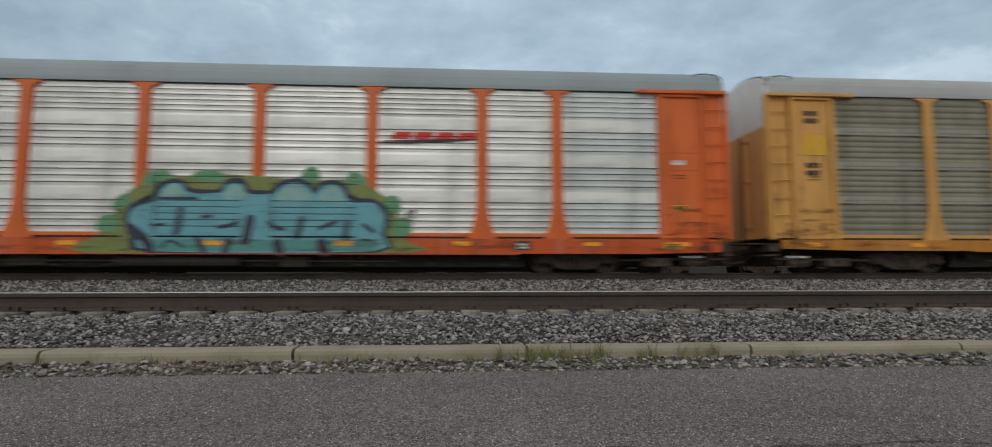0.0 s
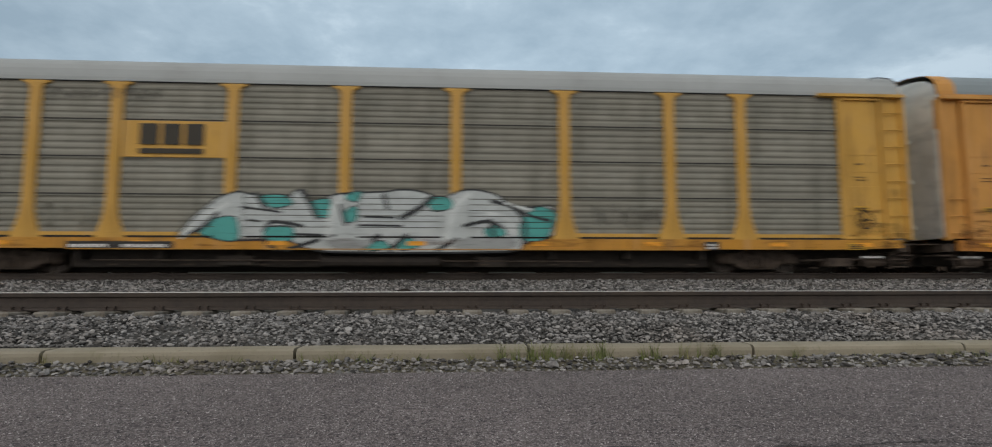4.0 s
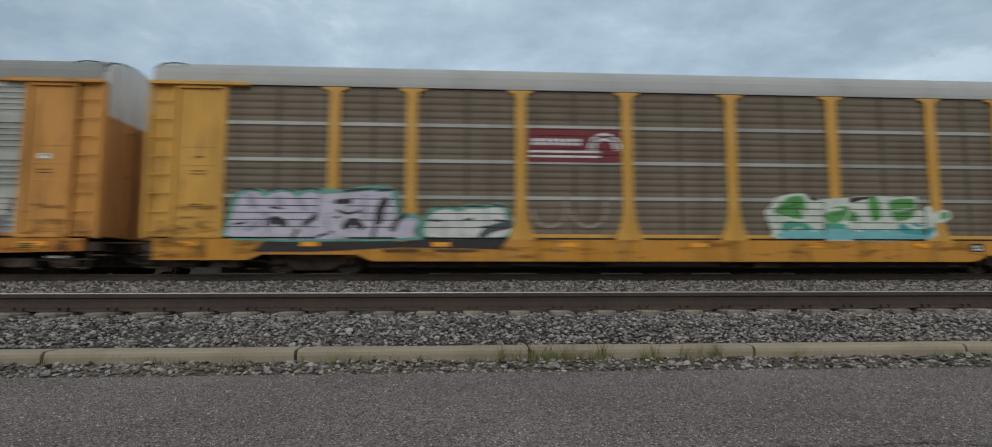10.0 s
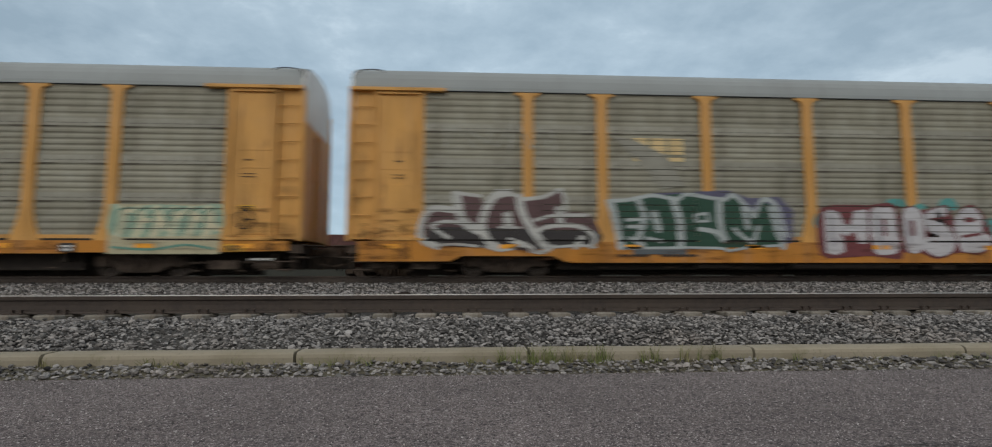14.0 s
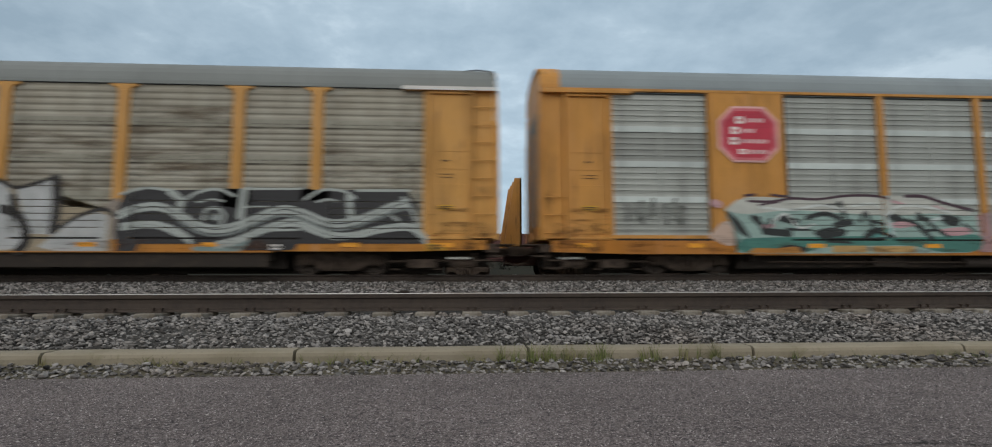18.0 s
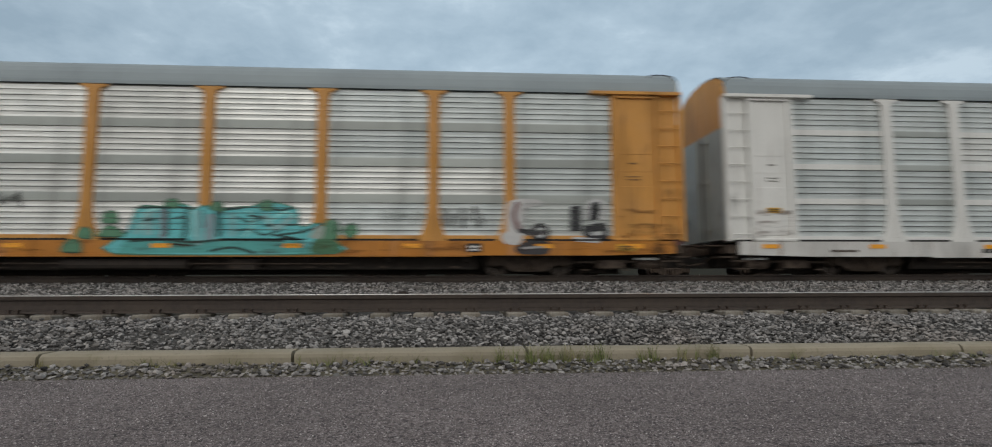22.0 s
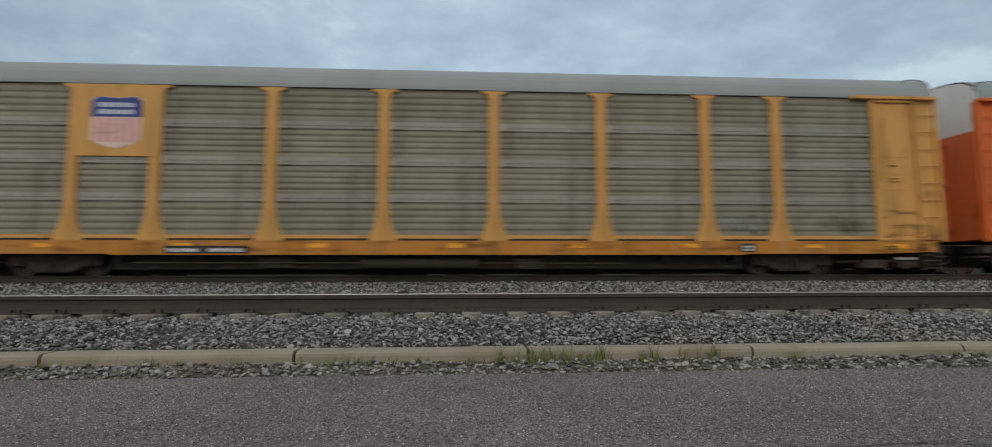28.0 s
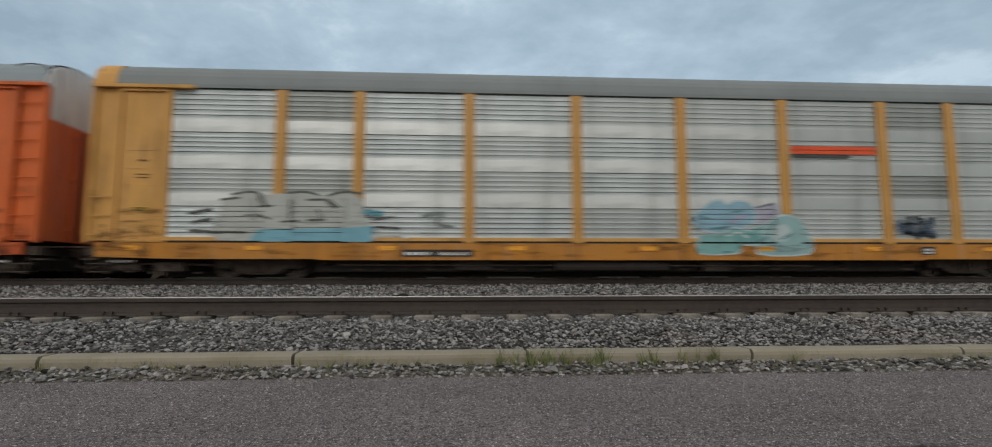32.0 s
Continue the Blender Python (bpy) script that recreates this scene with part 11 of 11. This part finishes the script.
        lo.stroke([(-8.25, 4.13), (-8.74, 4.13), (-8.84, 4.02), (-8.84, 3.82), (-8.74, 3.71), (-8.1, 3.71), (-8.02, 3.8), (-8.02, 4.12), (-7.45, 3.72), (-7.42, 4.15)], 0.11, c, 1)
        sc = piece("flaking black scrawl high on the panel")
        sc.scrawl(-11.6, -9.35, 4.0, 4.7, rgb(84, 78, 72), 1, 44, 0.06)
        sc.scrawl(-11.4, -9.6, 4.05, 4.65, rgb(165, 158, 146), 1.2, 24, 0.05)
        murals_i(piece)
        number(-7.69, -5.25, 0.62, 0.86)
        v = piece("brown scrawl on the corner panel", flush=True)
        c = rgb(128, 80, 44)
        v.line(c, 0.045, (-12.72, 4.42), (-12.30, 4.36), (-12.62, 4.18), (-12.24, 4.10))
        v.line(c, 0.045, (-12.70, 3.98), (-12.38, 3.84), (-12.66, 3.70))
        v.line(c, 0.04, (-12.34, 3.92), (-12.22, 3.62))
        v.line(c, 0.045, (-12.74, 3.50), (-12.48, 3.58), (-12.28, 3.46), (-12.34, 3.26), (-12.58, 3.30))
        v.line(c, 0.045, (-12.70, 3.14), (-12.26, 3.08), (-12.44, 2.92))
        v.line(c, 0.05, (-12.62, 2.80), (-12.36, 2.90), (-12.20, 2.74), (-12.40, 2.60), (-12.60, 2.70))
        for s in (-1, 1):
            plate(root, "white_cap_rail", min(s * 11.3, s * 13.8), max(s * 11.3, s * 13.8), TOP - 0.035, TOP + 0.065, M["white"], FACE - 0.093, "white-painted cap rail")
        for a, b, z0, z1 in ((1.6, 4.1, 2.1, 3.6), (4.45, 7.0, 2.3, 4.3), (9.3, 11.7, 2.0, 3.4), (-1.3, 1.3, 2.2, 3.1)):
            stain(root, "rust_sheet_wash", a, b, z0, z1, SKIN - 0.0145)
        plate(root, "side_girder", -8.0, 8.0, 0.20, 0.57, M["dark"], FACE + 0.06, "rusty brown side girder")
        stain(root, "chalk_sheet_wash", 4.45, 11.7, 2.25, 3.0, SKIN - 0.016)
    elif i == 9:
        for x in (-8.12, 8.14):
            lo = piece("red eight-sided railway badge with white bars", "railway_badge", True)
            for k, col, lay in ((1.0, rgb(228, 178, 172), 0), (0.93, rgb(206, 112, 120), 0.5), (0.83, rgb(190, 58, 76), 1)):
                w, h, cut = 0.85 * k, 0.775 * k, 0.40 * k
                lo.add([(x - w, 3.78 - h + cut), (x - w, 3.78 + h - cut), (x - w + cut, 3.78 + h), (x + w - cut, 3.78 + h), (x + w, 3.78 + h - cut), (x + w, 3.78 - h + cut), (x + w - cut, 3.78 - h), (x - w + cut, 3.78 - h)], col, lay)
            for k, (x0, w) in enumerate(((-0.36, 0.62), (-0.50, 0.50), (-0.54, 0.80), (-0.30, 0.58))):
                z, big = 4.17 - k * 0.29, 0.10 if k < 3 else 0.07
                lo.rect(x + x0, x + x0 + 0.24, z - big, z + big, rgb(232, 220, 216), 2.2)
                lo.rect(x + x0 + 0.08, x + x0 + 0.17, z - 0.03, z + 0.03, rgb(190, 58, 76), 2.3)
                for j in range(int(w / 0.13)):
                    lo.rect(x + x0 + 0.30 + j * 0.13, x + x0 + 0.39 + j * 0.13, z - 0.06, z + 0.05, rgb(222, 186, 186), 2, 0.02)
        murals_j(piece)
        m3 = piece("bright cyan flowing graffiti edged in navy")
        m3.blob(9.5, 1.26, 0.75, 0.42, rgb(196, 104, 58), 0)
        m3.blob(11.2, 1.2, 0.6, 0.38, rgb(196, 104, 58), 0)
        m3.blob(12.27, 1.1, 0.42, 0.4, rgb(196, 104, 58), 0)
        m3.blob(8.96, 0.89, 0.4, 0.25, rgb(196, 104, 58), 0)
        cyan_lines = (
            (0.24, (8.48, 1.76), (8.91, 1.84), (9.39, 1.58), (9.87, 1.36)),
            (0.26, (8.34, 0.73), (8.64, 1.08), (9.07, 0.73), (9.71, 0.83), (10.3, 0.65)),
            (0.12, (9.07, 2.29), (9.44, 2.0), (9.71, 1.68)),
            (0.22, (9.9, 2.08), (10.14, 1.79), (10.22, 1.31), (10.03, 0.91)),
            (0.24, (10.03, 0.91), (10.4, 1.31), (10.83, 1.58), (10.75, 0.89), (11.2, 0.65)),
            (0.16, (10.83, 1.74), (10.93, 1.84), (11.09, 1.71)),
            (0.22, (11.5, 2.25), (11.84, 1.97), (12.03, 1.74), (11.31, 1.58), (10.88, 1.36)),
            (0.2, (11.2, 1.26), (11.84, 1.5), (11.97, 1.31), (11.2, 0.91)),
            (0.24, (11.73, 0.73), (12.27, 0.59), (12.82, 0.86), (12.64, 1.26)),
            (0.16, (8.64, 1.31), (9.18, 1.1), (9.71, 1.18)),
            (0.2, (10.35, 0.78), (10.99, 0.97), (11.73, 0.89)),
        )
        for k, (fat, *line) in enumerate(cyan_lines):
            m3.swoop(line, fat, rgb(60, 182, 198) if k % 3 == 1 else CYAN, NAVY, 0.035, 1 + 0.02 * k)
        s = piece("faint grey scrawl")
        s.scrawl(-11.55, -9.85, 1.3, 2.05, rgb(105, 108, 104), 1, 26, 0.05)
    elif i == 10:
        lo = piece("black block railway mark in brackets", "railway_mark")
        blocks(lo, -6.25, -5.15, 3.25, 3.62, BLACK, 3, under=False)
        for x in (-6.48, -4.9):
            lo.stroke([(x, 3.1), (x, 3.75)], 0.045, rgb(70, 70, 70), 1)
        murals_k(piece)
        m2 = piece("faint black scrawls")
        m2.scrawl(-4.1, -2.8, 1.7, 2.1, rgb(62, 62, 60), 1, 14, 0.06)
        m2.scrawl(-6.2, -4.8, 1.3, 1.7, rgb(135, 138, 134), 1, 14, 0.04)
        m2.scrawl(5.8, 7.0, 1.3, 1.75, rgb(118, 124, 118), 1, 14, 0.04)
        m2.scrawl(7.4, 8.5, 1.2, 1.8, rgb(84, 84, 82), 1, 16, 0.06)
        number(-6.91, -5.18, 0.63, 0.82, False)
    elif i == 11:
        lo = piece("red crossed railway mark with grey bars", "railway_mark")
        lo.stroke([(4.46, 3.2), (5.24, 3.62)], 0.09, rgb(170, 52, 72), 1)
        lo.stroke([(4.46, 3.62), (5.24, 3.2)], 0.09, rgb(170, 52, 72), 1.1)
        for k in range(6):
            lo.rect(5.36 + k * 0.25, 5.55 + k * 0.25, 3.40, 3.52, rgb(120, 140, 140), 1)
        ll = piece("small red block mark on the sill", "railway_mark", True)
        for k in range(3):
            ll.rect(4.8 + k * 0.32, 5.06 + k * 0.32, 0.62, 0.84, rgb(165, 60, 70), 1)
        bars(root, -6.65, 0.58, 1.7, 0.17, 1, M["plate_black"], FACE - 0.012, "stencil", 5)
        for x in (-11.0, -3.0, 2.0, 9.8):
            bars(root, x, 0.60, 0.8, 0.10, 1, M["truck"], FACE - 0.012, "stencil", int(x) + 40)
    elif i == 12:
        badge_plate(root, M["amber"], -9.14, -7.15)
        lo = piece("black block railway mark over a gold band", "railway_mark", True)
        lo.rect(-8.95, -7.4, 3.28, 4.30, rgb(205, 148, 62), 0)
        blocks(lo, -8.87, -7.35, 3.66, 4.22, BLACK, 3, under=False)
        murals_m(piece)
        number(-5.87, -4.65, 0.59, 0.78, False)
    elif i == 13:
        badge_plate(root, M["yellow"], -9.14, -7.15)
        shield(piece("blue and red railway shield", "railway_shield", True), -8.13, 3.18, 4.6)
        s = piece("faint white scrawl low on a panel")
        s.scrawl(7.5, 8.7, 1.05, 1.6, rgb(160, 160, 150), 1, 22, 0.05)
        s.scrawl(10.3, 11.6, 1.1, 1.6, rgb(70, 66, 54), 1, 18, 0.04)
        number(-6.81, -4.72, 0.56, 0.75)
    elif i == 14:
        murals_o(piece)
        lo = piece("red and dark slanted railway mark", "railway_mark")
        for k in range(4):
            lo.rect(4.85 + k * 0.52, 5.28 + k * 0.52, 3.38, 3.56, rgb(205, 60, 40), 1, 0.12)
        lo.add([(4.5, 3.23), (5.3, 3.23), (6.95, 3.37), (6.9, 3.4), (4.6, 3.32)], rgb(60, 40, 50), 1.2)
        number(-6.8, -4.2, 0.58, 0.78)
        plate(root, "notice", 4.7, 5.7, 0.60, 0.82, M["amber"], FACE - 0.016, "faded ochre notice plate")
    elif i == 15:
        murals_p(piece)
        lo = piece("orange and dark painted bar", "railway_mark")
        lo.rect(4.5, 6.95, 3.36, 3.58, rgb(225, 85, 40), 1)
        lo.rect(4.5, 6.2, 3.26, 3.345, rgb(70, 70, 66), 1)
        s = piece("smudged dark blue tag")
        s.scrawl(7.4, 8.5, 0.95, 1.7, rgb(55, 75, 98), 1, 22, 0.10)
        number(-6.0, -4.18, 0.54, 0.72)
    for mu, name, label, flush in made_:
        mu.put(root, name, label, pitch, d.get("half", 0.10), framed, flush)


def shield(mu, x, z0, z1):
    """A shield: a dark blue head with two rows of pale bars over pink stripes."""
    h, w = z1 - z0, 0.62
    def outline(k):
        return [(x - w * k, z0 + h * (1 - 0.10 * k)), (x - w * 0.75 * k, z1 - h * 0.04 / k), (x, z1 - h * 0.07 / k), (x + w * 0.75 * k, z1 - h * 0.04 / k), (x + w * k, z0 + h * (1 - 0.10 * k)),
                (x + w * 0.97 * k, z0 + h * 0.16), (x + w * 0.5 * k, z0 + h * 0.06 / k), (x, z0 + h * 0.01 / k), (x - w * 0.5 * k, z0 + h * 0.06 / k), (x - w * 0.97 * k, z0 + h * 0.16)]
    mu.add(outline(1.0), rgb(215, 190, 180), 0)
    for k in range(6):
        mu.rect(x - 0.52 + k * 0.19, x - 0.41 + k * 0.19, z0 + h * 0.12, z0 + h * 0.56, rgb(205, 140, 130), 1)
    mu.add([(x - w, z0 + h * 0.58), (x + w, z0 + h * 0.58), (x + w * 0.98, z0 + h * 0.88), (x + w * 0.72, z1 - h * 0.05), (x, z1 - h * 0.08), (x - w * 0.72, z1 - h * 0.05), (x - w * 0.98, z0 + h * 0.88)], rgb(40, 62, 125), 2)
    for z, n in ((0.76, 5), (0.63, 7)):
        for k in range(n):
            mu.rect(x - 0.45 + k * 0.9 / n, x - 0.45 + (k + 0.75) * 0.9 / n, z0 + h * z, z0 + h * (z + 0.08), rgb(200, 205, 215), 3)


# ---- what stands on the far track ----
def bulkhead_car(x_post, way, colour, label):
    """An empty bulkhead flat car, standing; only the end that shows is tall."""
    root = new("flat_car")
    root.location = (x_post, 22.0, 0.72)
    tagged(root, label, "freight car", "cars standing on the far track")
    m = M[colour]
    def deck(bm):
        box(bm, min(0, way * 18), max(0, way * 18), -1.4, 1.4, 0.85, 1.20)
        box(bm, min(0, -way * 0.9), max(0, -way * 0.9), -1.4, 1.4, 0.85, 1.05)
        box(bm, min(-way * 0.5, way * 18), max(-way * 0.5, way * 18), -0.4, 0.4, 0.45, 0.85)
    part("deck", made(deck, "deck", M["maroon"]), root)
    def head(bm):
        pts = [(0, 1.2), (way * 0.06, 1.2), (way * 0.06, 3.72), (-way * 0.20, 3.72), (-way * 0.62, 1.05), (0, 1.05)]
        for y in (-1.4, -0.5, 0.4, 1.3):
            prism(bm, pts if way > 0 else pts[::-1], y, y + 0.1)
        box(bm, min(0, way * 0.06), max(0, way * 0.06), -1.4, 1.4, 1.2, 3.7)
    part("bulkhead", made(head, "bulkhead", m), root)
    part("side_sill", made(lambda bm: box(bm, min(way * 3.4, way * 14.2), max(way * 3.4, way * 14.2), -1.45, -1.40, 0.34, 1.0), "side_sill", M["dark"]), root)
    for x in (2.0, 15.5):
        part("truck", truck_frame_mesh(), root, at=pose(way * x, 0, 0))
        for w in (-0.86, 0.86):
            part("wheelset", wheelset_mesh(), root, at=pose(way * x + w, 0, WHEEL))
    return root


def plain_flat(x):
    """A long low flat car, standing."""
    root = new("flat_car")
    root.location = (x, 22.0, 0.72)
    tagged(root, "dark rusty low flat car standing empty", "freight car", "cars standing on the far track")
    part("deck", shared("plain_deck", lambda: made(lambda bm: (box(bm, -8.6, 8.6, -1.4, 1.4, 0.80, 1.15), box(bm, -8.6, 8.6, -0.4, 0.4, 0.40, 0.80)), "deck", M["dark"])), root)
    part("side_sill", shared("plain_sill", lambda: made(lambda bm: box(bm, -7.2, 7.2, -1.45, -1.40, 0.34, 1.12), "side_sill", M["dark"])), root)
    for s in (-1, 1):
        part("truck", truck_frame_mesh(), root, at=pose(s * 6.8, 0, 0))
        for w in (-0.86, 0.86):
            part("wheelset", wheelset_mesh(), root, at=pose(s * 6.8 + w, 0, WHEEL))


def gondola_row():
    for k in range(-2, 5):
        root = new("gondola_car")
        root.location = (6 + k * 16.5, 31.0, 0.72)
        tagged(root, "faded maroon low-sided gondola car standing empty", "freight car", "cars standing on the far track")
        def tub(bm):
            box(bm, -7.6, 7.6, -1.45, -1.38, 0.95, 2.30)
            box(bm, -7.6, 7.6, 1.38, 1.45, 0.95, 2.30)
            box(bm, -7.6, -7.5, -1.38, 1.38, 0.95, 2.30)
            box(bm, 7.5, 7.6, -1.38, 1.38, 0.95, 2.30)
            box(bm, -7.5, 7.5, -1.38, 1.38, 0.85, 0.97)
        part("tub", shared("tub", lambda: made(tub, "tub", M["maroon"])), root)
        def ribs(bm):
            box(bm, -0.05, 0.05, -1.55, -1.45, 0.95, 2.34)
        for x in range(-7, 8, 2):
            part("rib", shared("gondola_rib", lambda: made(ribs, "rib", M["maroon"])), root, at=pose(x, 0, 0))
        for s in (-1, 1):
            part("truck", truck_frame_mesh(), root, at=pose(s * 5.6, 0, 0))
            for w in (-0.86, 0.86):
                part("wheelset", wheelset_mesh(), root, at=pose(s * 5.6 + w, 0, WHEEL))


def berm():
    """A long scrubby earth bank added behind the last track; it closes off the bright gap under the train."""
    bm = bmesh.new()
    xs = [-900, -300] + [k * 1.0 for k in range(-60, 70)] + [300, 900]
    rows = []
    for y, z in ((36.0, 0.38), (38.0, 1.5), (39.5, 2.6), (41.0, 3.05), (43.0, 3.0), (48.0, 0.2)):
        rows.append([bm.verts.new((x, y, z + (0.35 if z > 1 else 0) * noise.noise((x * 0.35, y * 0.4, 2)))) for x in xs])
    for a, b in zip(rows, rows[1:]):
        for k in range(len(xs) - 1):
            bm.faces.new((a[k], a[k + 1], b[k + 1], b[k])).smooth = True
    rng = random.Random(8)
    for _ in range(5000):
        x, y = rng.uniform(-55, 62), rng.uniform(37.5, 42)
        z = 1.1 + (y - 37.5) * 0.75 if y < 40 else 2.9
        for _ in range(3):
            a, h = rng.uniform(0, 6.28), rng.uniform(0.15, 0.55)
            dx, dy = 0.05 * math.cos(a), 0.05 * math.sin(a)
            v = [bm.verts.new(p) for p in ((x - dx, y - dy, z), (x + dx, y + dy, z), (x + dx * 3 + rng.uniform(-0.2, 0.2), y, z + h))]
            bm.faces.new(v).material_index = 1
    ob = new("earth_bank", done(bm, "earth_bank", M["scrub"], M["scrub"]))
    tagged(ob, "added low scrubby earth bank, near black as the shade under the train", "earth bank", kind="structure")


ground()
berm()
cracks()
kerb()
track("near railway track on weathered ties with rust-brown rails", 6.40, 7.90, NEAR_TOP, NEAR_TOP - 0.033, NEAR_FIRST, 0.487, 45)
track("main railway track carrying the passing train", LINE - 0.75, LINE + 0.75, RAIL, RAIL, 0.1, 0.5, 60)
track("far storage track with standing freight cars", 21.25, 22.75, 0.72, 0.72, 0.2, 0.5, 20)
track("last track beyond with standing gondola cars", 30.25, 31.75, 0.72, 0.72, 0.2, 0.5, 10)
stones("near_ballast", "loose grey crushed stone between the kerb and the near rail", 0, -5.8, 7.6, 4.935, 6.38, 0.0145, 0.028, seed=2, packed=0.035, sink=0.5, clear=(NEAR_FIRST, 0.487, 6.0))
stones("kerb_gravel", "loose stones along the foot of the kerb", 0, -5.0, 6.6, 4.43, 4.645, 0.014, 0.030, seed=3, packed=0.038, sink=0.5)
stones("asphalt_chips", "pale stone chips standing proud of the worn asphalt", 42000, -4.6, 5.8, 1.75, 4.44, 0.0028, 0.0062, seed=9, faces=8, sink=0.1, mat="chip")
stones("between_ballast", "grey crushed stone between the two tracks", 26000, -15, 19, 8.0, 15.0, 0.03, 0.05, seed=5, faces=8)
scrap = new("steel_scrap", made(lambda bm: (box(bm, -0.09, 0.09, -0.03, 0.03, 0.0, 0.02), box(bm, -0.05, 0.06, -0.02, 0.03, 0.02, 0.035)), "steel_scrap", M["dark"], bevel=0.006))
scrap.location = (-0.78, 7.9, NEAR_TOP - 0.031)
tagged(scrap, "small dark piece of scrap steel lying on the rail", "scrap metal")
grass()
bulkhead_car(-0.44, -1, "maroon", "maroon bulkhead flat car standing empty on the far track")
for x_ in (-38.0, -20.0, 22.0, 40.0):
    plain_flat(x_)
bulkhead_car(2.24, 1, "amber", "flat car with a rusty yellow bulkhead standing empty")
gondola_row()
crate = new("container")
crate.location = (5.58, 22.0, 1.92)
tagged(crate, "small dark green steel container on a flat car", "container")
part("body", made(lambda bm: box(bm, -0.42, 0.42, -1.1, 1.1, 0.0, 0.62), "body", M["green_box"], bevel=0.02), crate)
part("lid", made(lambda bm: box(bm, -0.46, 0.46, -1.14, 1.14, 0.62, 0.70), "lid", M["green_box"], bevel=0.01), crate)

CARS = [rack_car(i, d) for i, d in enumerate(TRAIN)]
for i_, car_ in enumerate(CARS):
    decorate(i_, car_)


def motions():
    for i, car in enumerate(CARS):
        at = X0 + L * (i - 0.5) + OFFSET[i]
        walk(car, [(0, pose(at, LINE, RAIL)), (32, pose(at - V * 32, LINE, RAIL))])
        # the wheels roll while their car is within sight of the camera
        t0, t1 = max(0.0, (at - 32) / V), min(32.0, (at + 32) / V)
        f0, f1 = int(t0 * FPS), int(t1 * FPS)
        for truck in car.children:
            if not truck.name.startswith("truck"):
                continue
            for ws in truck.children:
                x, z = ws.location.x, ws.location.z
                rows, turn = [], -V / FPS / WHEEL
                marks = [0] + [k for k in range(f0, f1 + 1) if 0 < k < 960] + [960]
                for k in marks:
                    n = min(max(k, f0), f1) - f0
                    rows.append((k / FPS, Matrix.Translation((x, 0, z)) @ Matrix.Rotation(turn * n, 4, "Y")))
                walk(ws, rows)


motions()
